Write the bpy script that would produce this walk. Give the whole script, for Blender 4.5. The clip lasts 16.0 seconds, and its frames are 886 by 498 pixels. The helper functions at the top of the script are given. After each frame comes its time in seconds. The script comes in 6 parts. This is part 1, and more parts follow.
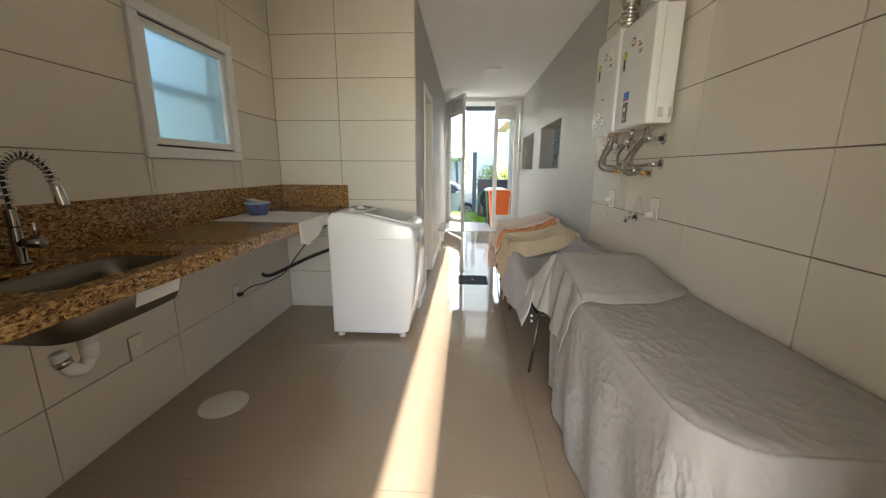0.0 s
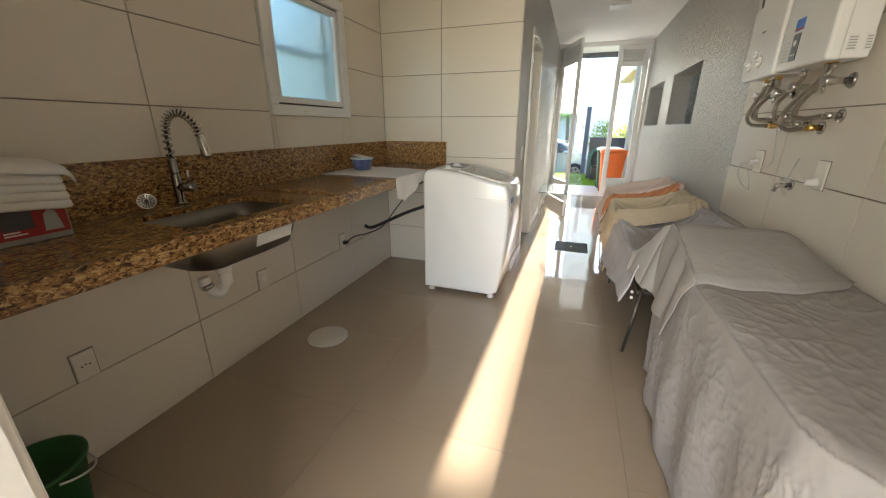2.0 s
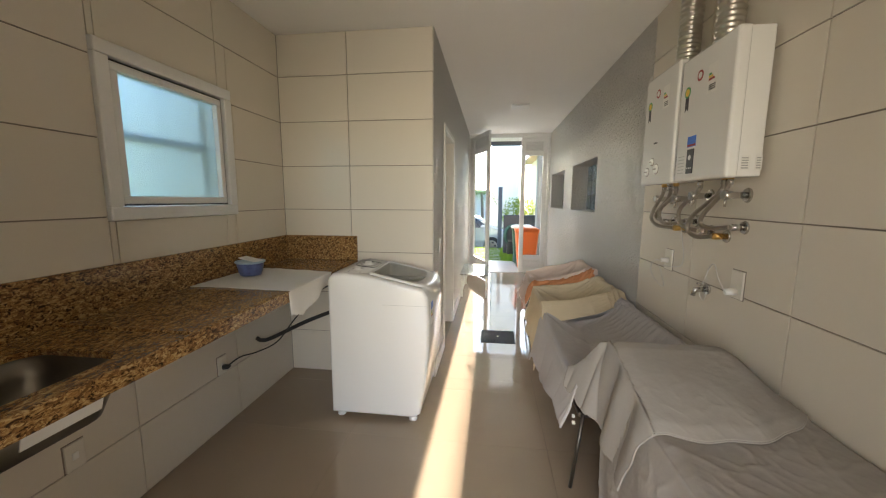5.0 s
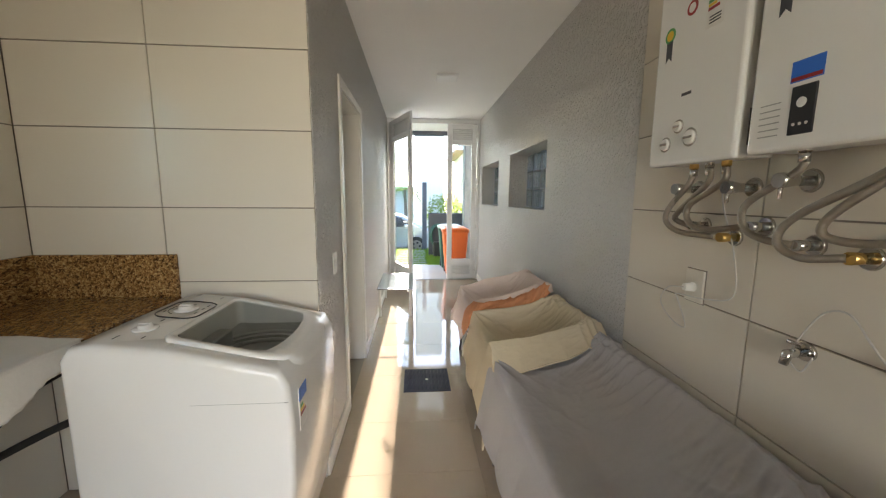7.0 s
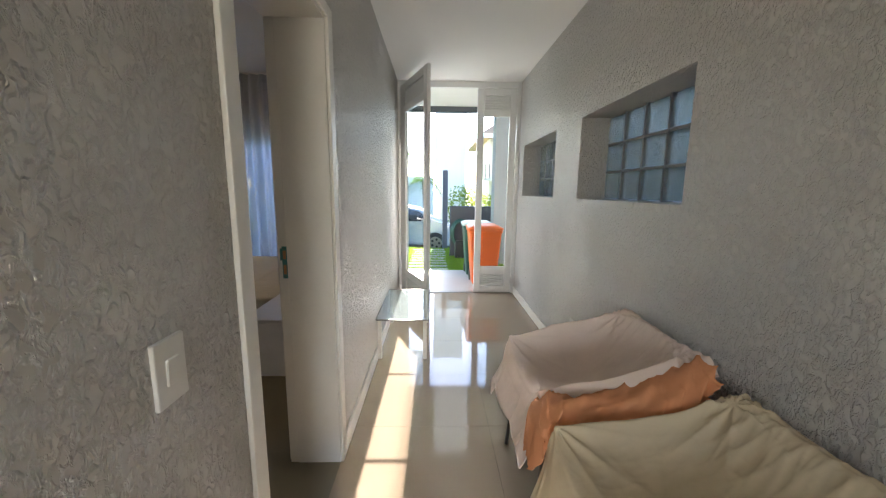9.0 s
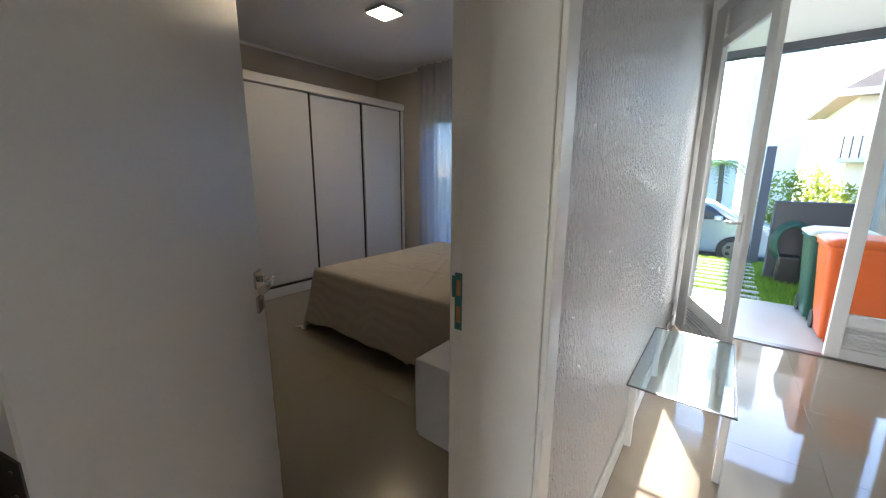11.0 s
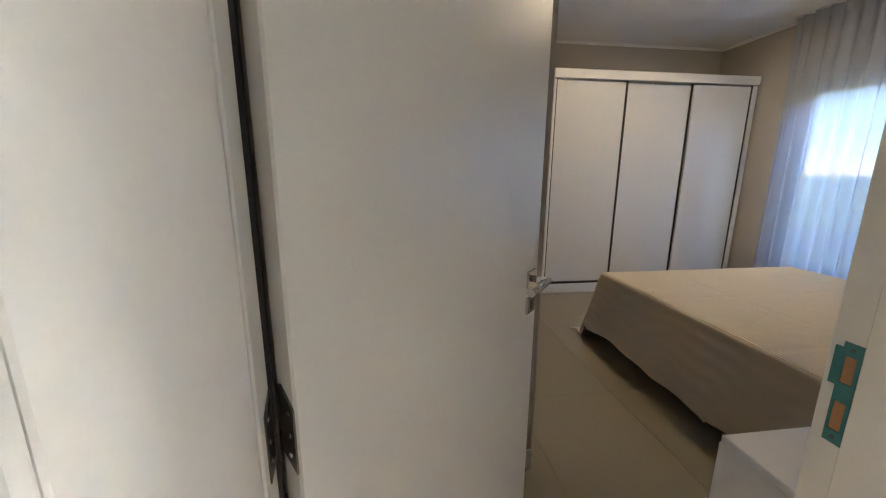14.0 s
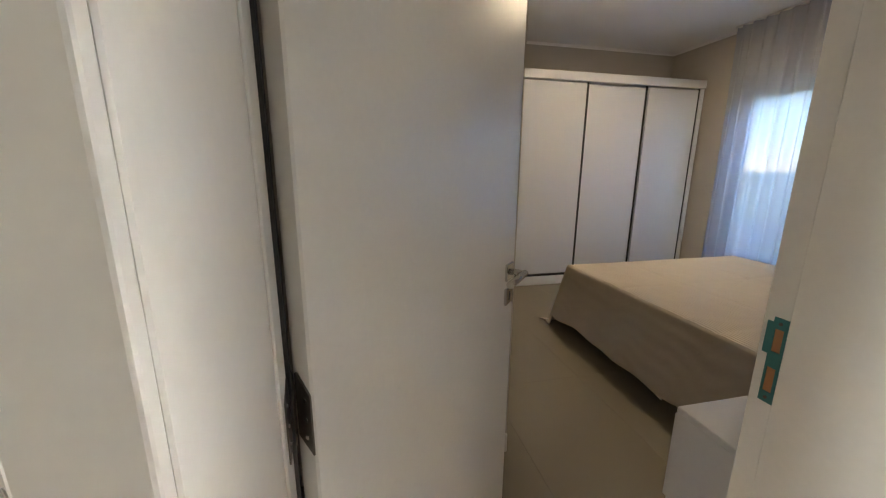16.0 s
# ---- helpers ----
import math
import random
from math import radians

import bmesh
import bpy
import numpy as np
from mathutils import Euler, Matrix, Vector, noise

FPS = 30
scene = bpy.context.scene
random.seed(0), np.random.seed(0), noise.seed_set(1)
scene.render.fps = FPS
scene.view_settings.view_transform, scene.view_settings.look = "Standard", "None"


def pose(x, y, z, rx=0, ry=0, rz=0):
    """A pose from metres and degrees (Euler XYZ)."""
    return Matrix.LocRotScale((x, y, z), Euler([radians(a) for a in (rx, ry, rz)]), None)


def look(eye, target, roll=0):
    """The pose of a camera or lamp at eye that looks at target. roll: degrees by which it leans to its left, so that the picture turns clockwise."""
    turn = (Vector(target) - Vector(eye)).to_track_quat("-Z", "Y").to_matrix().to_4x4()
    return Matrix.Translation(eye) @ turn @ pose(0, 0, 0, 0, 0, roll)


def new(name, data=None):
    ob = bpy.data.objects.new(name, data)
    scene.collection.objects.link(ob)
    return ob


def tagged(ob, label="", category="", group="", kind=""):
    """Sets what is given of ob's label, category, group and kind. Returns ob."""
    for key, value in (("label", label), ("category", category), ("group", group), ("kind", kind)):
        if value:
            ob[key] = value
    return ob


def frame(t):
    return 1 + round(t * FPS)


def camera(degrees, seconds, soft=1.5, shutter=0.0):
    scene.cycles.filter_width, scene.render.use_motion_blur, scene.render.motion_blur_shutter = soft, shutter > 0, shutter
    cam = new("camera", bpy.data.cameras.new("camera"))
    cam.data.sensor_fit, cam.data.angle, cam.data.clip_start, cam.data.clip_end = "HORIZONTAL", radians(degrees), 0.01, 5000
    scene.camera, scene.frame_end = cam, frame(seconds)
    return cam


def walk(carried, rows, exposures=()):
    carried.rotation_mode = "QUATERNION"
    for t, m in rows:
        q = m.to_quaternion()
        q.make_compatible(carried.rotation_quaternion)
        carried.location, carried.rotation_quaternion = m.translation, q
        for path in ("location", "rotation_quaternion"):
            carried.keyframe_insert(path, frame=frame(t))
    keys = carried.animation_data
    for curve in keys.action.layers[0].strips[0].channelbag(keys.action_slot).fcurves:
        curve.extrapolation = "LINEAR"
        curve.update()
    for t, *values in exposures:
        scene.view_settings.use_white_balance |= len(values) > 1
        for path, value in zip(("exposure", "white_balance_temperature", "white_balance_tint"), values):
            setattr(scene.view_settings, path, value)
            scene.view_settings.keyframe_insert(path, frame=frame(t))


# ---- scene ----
cam = camera(101.1, 16.0, soft=1.2)

PATH = [
    (0, (-0.164, 0.545, 1.299), (-0.28, 2.496, 0.873), 0.3),
    (0.5, (-0.144, 0.536, 1.287), (-0.371, 2.456, 0.777), 0.0),
    (1, (-0.107, 0.533, 1.268), (-0.512, 2.412, 0.716), 0.1),
    (1.5, (-0.101, 0.55, 1.278), (-0.634, 2.378, 0.666), 0.0),
    (2, (-0.118, 0.598, 1.287), (-0.748, 2.387, 0.651), 0.1),
    (2.5, (-0.147, 0.638, 1.341), (-0.851, 2.416, 0.756), -0.0),
    (3, (-0.132, 0.628, 1.368), (-0.88, 2.449, 1.015), -0.1),
    (3.5, (-0.118, 0.643, 1.378), (-0.874, 2.474, 1.104), -0.0),
    (4, (-0.119, 0.708, 1.375), (-0.836, 2.556, 1.106), -0.1),
    (4.5, (-0.141, 0.886, 1.398), (-0.689, 2.791, 1.127), -0.0),
    (5, (-0.154, 1.0, 1.453), (-0.411, 2.965, 1.183), 0.2),
    (7.5, (-0.132, 2.445, 1.41), (0.023, 4.419, 1.126), 0.4),
    (8, (-0.125, 2.807, 1.397), (0.0, 4.782, 1.107), 0.5),
    (10.3, (-0.127, 4.252, 1.353), (-0.667, 6.137, 0.955), 0.3),
    (10.5, (-0.149, 4.322, 1.351), (-0.918, 6.126, 0.961), 0.0),
    (11, (-0.308, 4.481, 1.346), (-1.513, 6.028, 0.953), 0.3),
    (11.5, (-0.416, 4.585, 1.341), (-1.877, 5.885, 0.925), 0.1),
    (12, (-0.442, 4.618, 1.351), (-2.203, 5.471, 0.938), 0.2),
    (12.5, (-0.42, 4.63, 1.346), (-2.313, 5.13, 0.939), 0.4),
    (13, (-0.416, 4.608, 1.341), (-2.346, 4.936, 0.932), 0.5),
    (13.5, (-0.419, 4.591, 1.334), (-2.358, 4.861, 0.923), 0.6),
    (14, (-0.44, 4.591, 1.333), (-2.38, 4.844, 0.919), 0.3),
    (14.5, (-0.483, 4.652, 1.33), (-2.411, 4.976, 0.913), 0.3),
    (15, (-0.489, 4.659, 1.31), (-2.39, 5.113, 0.884), 0.3),
    (15.5, (-0.443, 4.632, 1.318), (-2.335, 5.112, 0.883), 0.4),
    (16, (-0.399, 4.542, 1.344), (-2.304, 4.968, 0.909), 0.4),
]
walk(cam, [(t, look(eye, target, roll)) for t, eye, target, roll in PATH], exposures=[
    (0.0, 2.95, 7100, 15), (1.0, 3.1, 7150, 15), (2.0, 3.1, 7250, 15), (2.6, 2.97, 7450, 16), (4.0, 2.95, 7450, 16), (4.7, 2.85, 7400, 16), (5.2, 3.0, 7400, 16), (7.5, 2.98, 7000, 15), (8.2, 2.95, 7100, 16), (10.4, 2.95, 6150, 13),
    (11.2, 3.1, 6350, 15), (11.6, 3.25, 6750, 15), (11.95, 4.05, 6850, 16), (12.6, 4.12, 6750, 15), (13.5, 4.12, 6550, 14), (14.2, 4.02, 6480, 14), (15.0, 4.05, 6850, 15), (16.0, 3.92, 6700, 15)])


# ---- world, sun and large lights ----
SUN_ELEVATION, SUN_AZIMUTH = 17.0, 0.4        # degrees above the street, degrees to the right of the corridor's line
world = bpy.data.worlds.new("daylight")
scene.world = world
world.use_nodes = True
wn = world.node_tree
sky = wn.nodes.new("ShaderNodeTexSky")
sky.sky_type, sky.sun_disc = "NISHITA", False
sky.sun_elevation, sky.sun_rotation = radians(SUN_ELEVATION), radians(SUN_AZIMUTH)
sky.air_density, sky.dust_density, sky.ozone_density = 1.0, 0.3, 4.0
wn.nodes["Background"].inputs[1].default_value = 0.15
wn.links.new(sky.outputs[0], wn.nodes["Background"].inputs[0])


def sun_lamp():
    data = bpy.data.lights.new("sun", "SUN")
    data.energy, data.angle, data.color = 5.0, radians(0.5), (1.0, 0.96, 0.89)
    ob = new("sun", data)
    el, az = radians(SUN_ELEVATION), radians(SUN_AZIMUTH)
    way = Vector((math.sin(az) * math.cos(el), math.cos(az) * math.cos(el), math.sin(el)))
    ob.matrix_world = look(way * 60, (0, 0, 0))


def area_lamp(name, eye, target, w, h, watts, color):
    data = bpy.data.lights.new(name, "AREA")
    data.shape, data.size, data.size_y, data.energy, data.color = "RECTANGLE", w, h, watts, color
    ob = new(name, data)
    ob.matrix_world = look(eye, target)
    return ob


sun_lamp()
# added area lamps for sky light: an assumed patio window behind the walker, the open gate and the bedroom window
area_lamp("kitchen_fill_light", (-0.4, -2.1, 1.5), (-0.35, 2, 1.3), 2.6, 2.0, 19.2, (1.0, 0.93, 0.84))
area_lamp("gate_light", (0.13, 8.47, 1.4), (0.05, 5.0, 1.2), 0.48, 2.2, 0.65, (0.8, 0.9, 1.0))
area_lamp("bedroom_window_light", (-2.5, 9.5, 2.75), (-2.5, 7.0, 0.9), 2.2, 0.8, 9.0, (0.54, 0.73, 1.0))

# ---- materials ----


def material(name, color, rough=0.6, metal=0.0, vary=0.06, scale=3.0, bump=0.0, bump_scale=60.0, spec=0.5, stretch=(1, 1, 1), fine=0.03, fine_scale=90.0, coat=0.0):
    """Principled material with colour variation at two scales and an optional fine relief, in object space metres."""
    m = bpy.data.materials.new(name)
    m.use_nodes = True
    t = m.node_tree
    b = t.nodes["Principled BSDF"]
    b.inputs["Roughness"].default_value, b.inputs["Metallic"].default_value = rough, metal
    b.inputs["Specular IOR Level"].default_value = spec
    b.inputs["Coat Weight"].default_value = coat
    geo = t.nodes.new("ShaderNodeNewGeometry")
    mp = t.nodes.new("ShaderNodeMapping")
    mp.inputs["Scale"].default_value = stretch
    t.links.new(geo.outputs["Position"], mp.inputs[0])

    def noise_of(sc, detail):
        n = t.nodes.new("ShaderNodeTexNoise")
        n.inputs["Scale"].default_value, n.inputs["Detail"].default_value = sc, detail
        t.links.new(mp.outputs[0], n.inputs["Vector"])
        return n

    big, small = noise_of(scale, 4), noise_of(fine_scale, 3)
    add = t.nodes.new("ShaderNodeMath")
    add.operation = "MULTIPLY_ADD"
    add.inputs[1].default_value, add.inputs[2].default_value = 2 * vary, 1 - vary
    t.links.new(big.outputs[0], add.inputs[0])
    add2 = t.nodes.new("ShaderNodeMath")
    add2.operation = "MULTIPLY_ADD"
    add2.inputs[1].default_value = 2 * fine
    t.links.new(small.outputs[0], add2.inputs[0])
    sub = t.nodes.new("ShaderNodeMath")
    sub.operation = "SUBTRACT"
    sub.inputs[1].default_value = fine
    t.links.new(add.outputs[0], sub.inputs[0])
    t.links.new(sub.outputs[0], add2.inputs[2])
    mul = t.nodes.new("ShaderNodeVectorMath")
    mul.operation = "SCALE"
    mul.inputs[0].default_value = color
    t.links.new(add2.outputs[0], mul.inputs["Scale"])
    t.links.new(mul.outputs[0], b.inputs["Base Color"])
    rr = t.nodes.new("ShaderNodeMath")
    rr.operation = "MULTIPLY_ADD"
    rr.inputs[1].default_value, rr.inputs[2].default_value = 0.3 * rough, 0.85 * rough
    t.links.new(big.outputs[0], rr.inputs[0])
    t.links.new(rr.outputs[0], b.inputs["Roughness"])
    if bump:
        n = noise_of(bump_scale, 5)
        bp = t.nodes.new("ShaderNodeBump")
        bp.inputs["Strength"].default_value, bp.inputs["Distance"].default_value = min(1.0, bump), 0.004
        t.links.new(n.outputs[0], bp.inputs["Height"])
        t.links.new(bp.outputs[0], b.inputs["Normal"])
    return m


def glass_material(name, tint=(0.9, 0.97, 0.96), rough=0.0, bump=0.0, scale=40.0, ior=0.0):
    m = bpy.data.materials.new(name)
    m.use_nodes = True
    t = m.node_tree
    b = t.nodes["Principled BSDF"]
    b.inputs["Base Color"].default_value = (*tint, 1)
    b.inputs["Roughness"].default_value = rough
    b.inputs["Transmission Weight"].default_value = 1.0
    b.inputs["IOR"].default_value = ior or (1.45 if bump else 1.1)
    if bump:
        n, bp = t.nodes.new("ShaderNodeTexNoise"), t.nodes.new("ShaderNodeBump")
        n.inputs["Scale"].default_value = scale
        bp.inputs["Strength"].default_value, bp.inputs["Distance"].default_value = bump, 0.01
        t.links.new(n.outputs[0], bp.inputs["Height"])
        t.links.new(bp.outputs[0], b.inputs["Normal"])
    return m


def emitter(name, color, strength):
    m = bpy.data.materials.new(name)
    m.use_nodes = True
    b = m.node_tree.nodes["Principled BSDF"]
    b.inputs["Base Color"].default_value = (*color, 1)
    b.inputs["Emission Color"].default_value = (*color, 1)
    b.inputs["Emission Strength"].default_value = strength
    return m


def stucco_material():
    """Trowelled acrylic render: short upright worm marks in a satin paint."""
    m = material("scratched_stucco", (0.58, 0.557, 0.525), 0.48, vary=0.05, scale=1.5, spec=0.5)
    t = m.node_tree
    b = t.nodes["Principled BSDF"]
    geo, mp = t.nodes.new("ShaderNodeNewGeometry"), t.nodes.new("ShaderNodeMapping")
    mp.inputs["Scale"].default_value = (64, 64, 40)
    n = t.nodes.new("ShaderNodeTexNoise")
    n.inputs["Scale"].default_value, n.inputs["Detail"].default_value, n.inputs["Distortion"].default_value = 1.0, 3.0, 0.6
    r = t.nodes.new("ShaderNodeValToRGB")
    r.color_ramp.elements[0].position, r.color_ramp.elements[1].position = 0.44, 0.62
    bp = t.nodes.new("ShaderNodeBump")
    bp.inputs["Strength"].default_value, bp.inputs["Distance"].default_value = 1.0, 0.011
    t.links.new(geo.outputs["Position"], mp.inputs[0])
    t.links.new(mp.outputs[0], n.inputs["Vector"])
    t.links.new(n.outputs[0], r.inputs[0])
    t.links.new(r.outputs[0], bp.inputs["Height"])
    t.links.new(bp.outputs[0], b.inputs["Normal"])
    return m


def granite_material():
    m = material("gold_granite", (0.3, 0.2, 0.1), 0.16, vary=0.1, scale=6)
    t = m.node_tree
    b = t.nodes["Principled BSDF"]
    geo = t.nodes.new("ShaderNodeNewGeometry")
    v, n = t.nodes.new("ShaderNodeTexVoronoi"), t.nodes.new("ShaderNodeTexNoise")
    v.inputs["Scale"].default_value = 165
    n.inputs["Scale"].default_value, n.inputs["Detail"].default_value, n.inputs["Distortion"].default_value = 82, 5, 1.2
    along = t.nodes.new("ShaderNodeMapping")
    along.inputs["Scale"].default_value = (1.0, 0.5, 1.0)
    t.links.new(geo.outputs["Position"], along.inputs[0])
    t.links.new(along.outputs[0], n.inputs["Vector"])
    mixv = t.nodes.new("ShaderNodeVectorMath")
    mixv.operation = "MULTIPLY_ADD"
    mixv.inputs[1].default_value = (0.03, 0.03, 0.03)
    t.links.new(n.outputs["Color"], mixv.inputs[0])
    t.links.new(along.outputs[0], mixv.inputs[2])
    t.links.new(mixv.outputs[0], v.inputs["Vector"])
    r = t.nodes.new("ShaderNodeValToRGB")
    e = r.color_ramp.elements
    e[0].position, e[0].color = 0.29, (0.035, 0.021, 0.011, 1)
    e[1].position, e[1].color = 0.76, (0.54, 0.37, 0.17, 1)
    for pos, col in ((0.38, (0.125, 0.06, 0.023, 1)), (0.49, (0.24, 0.12, 0.043, 1)), (0.6, (0.38, 0.215, 0.08, 1))):
        k = e.new(pos)
        k.color = col
    mx = t.nodes.new("ShaderNodeMath")
    mx.operation = "MULTIPLY_ADD"
    mx.inputs[1].default_value = 0.35
    sep = t.nodes.new("ShaderNodeSeparateColor")
    t.links.new(v.outputs["Color"], sep.inputs[0])
    t.links.new(sep.outputs[0], mx.inputs[0])
    ms = t.nodes.new("ShaderNodeMath")
    ms.operation = "MULTIPLY_ADD"
    ms.inputs[1].default_value, ms.inputs[2].default_value = 1.0, -0.17
    t.links.new(n.outputs[0], ms.inputs[0])
    t.links.new(ms.outputs[0], mx.inputs[2])
    t.links.new(mx.outputs[0], r.inputs[0])
    t.links.new(r.outputs[0], b.inputs["Base Color"])
    return m


def sheer_material():
    m = bpy.data.materials.new("sheer_voile")
    m.use_nodes = True
    t = m.node_tree
    out = t.nodes["Material Output"]
    d, tr, tp = t.nodes.new("ShaderNodeBsdfDiffuse"), t.nodes.new("ShaderNodeBsdfTranslucent"), t.nodes.new("ShaderNodeBsdfTransparent")
    d.inputs[0].default_value, tr.inputs[0].default_value = (0.72, 0.74, 0.80, 1), (0.16, 0.2, 0.3, 1)
    a, b = t.nodes.new("ShaderNodeMixShader"), t.nodes.new("ShaderNodeMixShader")
    a.inputs[0].default_value, b.inputs[0].default_value = 0.55, 0.36
    n = t.nodes.new("ShaderNodeTexNoise")
    n.inputs["Scale"].default_value = 14
    mm = t.nodes.new("ShaderNodeMath")
    mm.operation = "MULTIPLY_ADD"
    mm.inputs[1].default_value, mm.inputs[2].default_value = 0.05, 0.01
    t.links.new(n.outputs[0], mm.inputs[0])
    t.links.new(mm.outputs[0], b.inputs[0])
    t.links.new(d.outputs[0], a.inputs[1])
    t.links.new(tr.outputs[0], a.inputs[2])
    t.links.new(a.outputs[0], b.inputs[1])
    t.links.new(tp.outputs[0], b.inputs[2])
    t.links.new(b.outputs[0], out.inputs[0])
    return m


TILE = material("satin_wall_tile", (0.70, 0.643, 0.553), 0.2, vary=0.02, scale=1.2, fine=0.01)
GROUT = material("grey_grout", (0.26, 0.225, 0.19), 0.9, vary=0.1, bump=0.2)
FLOOR_TILE = material("polished_taupe_porcelain", (0.355, 0.282, 0.208), 0.05, vary=0.05, scale=2.0, fine=0.03, fine_scale=160, spec=0.7)
FLOOR_GROUT = material("floor_grout", (0.30, 0.24, 0.18), 0.5)
STUCCO = stucco_material()
CEILING = material("ceiling_paint", (0.87, 0.86, 0.84), 0.85, vary=0.02, bump=0.06, bump_scale=120)
ROOM_PAINT = material("greige_wall_paint", (0.47, 0.435, 0.39), 0.7, vary=0.03, bump=0.08, bump_scale=150)
KITCHEN_PAINT = material("kitchen_wall_paint", (0.68, 0.64, 0.58), 0.75, vary=0.03)
WHITE_PAINT = material("white_enamel", (0.76, 0.74, 0.69), 0.32, vary=0.025, scale=2)
WHITE_ALU = material("white_powder_coat", (0.78, 0.78, 0.77), 0.3, vary=0.03)
PLATE_CREAM = material("cream_plate_plastic", (0.69, 0.645, 0.565), 0.3, vary=0.02)
WHITE_PLASTIC = material("white_plastic", (0.78, 0.77, 0.74), 0.3, vary=0.02, spec=0.5)
APPLIANCE = material("appliance_enamel", (0.8, 0.795, 0.77), 0.22, vary=0.015, scale=1.5, fine=0.01, coat=0.2)
SINK_STEEL = material("dark_brushed_steel", (0.2, 0.185, 0.16), 0.36, 1.0, vary=0.1, stretch=(1, 8, 1), fine=0.05)
DARK_CHROME = material("dark_chrome", (0.24, 0.225, 0.205), 0.14, 1.0, vary=0.05)
CHROME = material("chrome", (0.6, 0.585, 0.56), 0.12, 1.0, vary=0.05)
STEEL = material("brushed_steel", (0.33, 0.315, 0.295), 0.34, 1.0, vary=0.08, stretch=(1, 12, 1), fine=0.06)
DARK_STEEL = material("dark_bronze_metal", (0.13, 0.115, 0.1), 0.35, 0.9, vary=0.15)
BRASS = material("brass", (0.62, 0.4, 0.14), 0.28, 1.0, vary=0.1)
BRAID = material("braided_steel_hose", (0.33, 0.29, 0.245), 0.33, 0.9, vary=0.2, scale=30, bump=0.7, bump_scale=420)
ALU_DUCT = material("aluminium_duct", (0.6, 0.57, 0.52), 0.32, 1.0, vary=0.1, scale=18)
BLACK_RUBBER = material("black_rubber", (0.02, 0.02, 0.02), 0.55, vary=0.2)
BLACK_PLASTIC = material("black_plastic", (0.025, 0.026, 0.03), 0.3, vary=0.1)
GRANITE = granite_material()
GREY_SHEET = material("grey_cotton_sheet", (0.40, 0.38, 0.36), 0.9, vary=0.06, scale=4, bump=0.2, bump_scale=28, spec=0.1)
CUSHION_GREY = material("mid_grey_cotton", (0.37, 0.35, 0.325), 0.9, vary=0.05, scale=4, bump=0.3, bump_scale=40, spec=0.1)
PALE_SHEET = material("pale_grey_cotton_sheet", (0.50, 0.485, 0.49), 0.9, vary=0.06, scale=4, bump=0.12, bump_scale=28, spec=0.1)
CREAM_SHEET = material("cream_cotton_sheet", (0.70, 0.595, 0.42), 0.9, vary=0.06, scale=4, bump=0.1, bump_scale=28, spec=0.1)
PEACH_SHEET = material("peach_cotton_sheet", (0.82, 0.68, 0.6), 0.9, vary=0.07, scale=4, bump=0.1, bump_scale=28, spec=0.1)
ORANGE_SHEET = material("orange_cotton_sheet", (0.72, 0.32, 0.16), 0.9, vary=0.08, scale=4, bump=0.25, bump_scale=28, spec=0.1)
WHITE_CLOTH = material("white_cotton", (0.72, 0.7, 0.66), 0.95, vary=0.04, scale=6, bump=0.35, bump_scale=90, spec=0.1)
BEDSPREAD = material("beige_ribbed_bedspread", (0.53, 0.475, 0.395), 0.95, vary=0.05, scale=3, bump=0.2, bump_scale=60, stretch=(1, 3, 1), spec=0.1)


def ribbed(m, per_metre, depth):
    """Fine woven ribs across the cloth, seen as thin lines of relief and tone."""
    t = m.node_tree
    geo, wv, bp = t.nodes.new("ShaderNodeNewGeometry"), t.nodes.new("ShaderNodeTexWave"), t.nodes.new("ShaderNodeBump")
    wv.bands_direction = "Y"
    wv.inputs["Scale"].default_value, wv.inputs["Distortion"].default_value = per_metre * 0.314, 1.2
    bp.inputs["Strength"].default_value, bp.inputs["Distance"].default_value = 0.6, depth
    t.links.new(geo.outputs["Position"], wv.inputs["Vector"])
    t.links.new(wv.outputs["Fac"], bp.inputs["Height"])
    t.links.new(bp.outputs[0], t.nodes["Principled BSDF"].inputs["Normal"])


ribbed(BEDSPREAD, 55, 0.004)
BED_FLOOR = material("satin_beige_porcelain", (0.25, 0.225, 0.17), 0.22, vary=0.05, scale=1.5, fine=0.02, fine_scale=160)
LAMINATE = material("white_laminate", (0.72, 0.72, 0.74), 0.35, vary=0.015)
WARDROBE_DOOR = material("pale_wardrobe_panel", (0.66, 0.665, 0.69), 0.4, vary=0.015)
BLACK_TRIM = material("black_profile", (0.012, 0.012, 0.012), 0.4)
TEAL_PLATE = material("teal_protective_film", (0.035, 0.17, 0.17), 0.35, vary=0.08)
BARE_WOOD = material("bare_wood", (0.42, 0.2, 0.09), 0.8, vary=0.2, scale=30)
CLEAR = glass_material("clear_glass")
FROSTED = glass_material("frosted_glass", (0.68, 0.84, 0.81), 0.35, 0.5, 160)
BLOCK_GLASS = glass_material("wavy_block_glass", (0.6, 0.62, 0.5), 0.02, 1.0, 26)
TABLE_GLASS = glass_material("pale_tinted_glass_top", (0.66, 0.77, 0.79), 0.0, ior=1.5)
TABLE_GLASS.node_tree.nodes["Principled BSDF"].inputs["Transmission Weight"].default_value = 0.88
GREEN_PLASTIC = material("green_plastic", (0.015, 0.13, 0.03), 0.4, vary=0.06)
ORANGE_PLASTIC = material("orange_bin_plastic", (0.72, 0.13, 0.02), 0.4, vary=0.06)
DARK_GREEN = material("dark_green_plastic", (0.01, 0.07, 0.05), 0.45, vary=0.1)
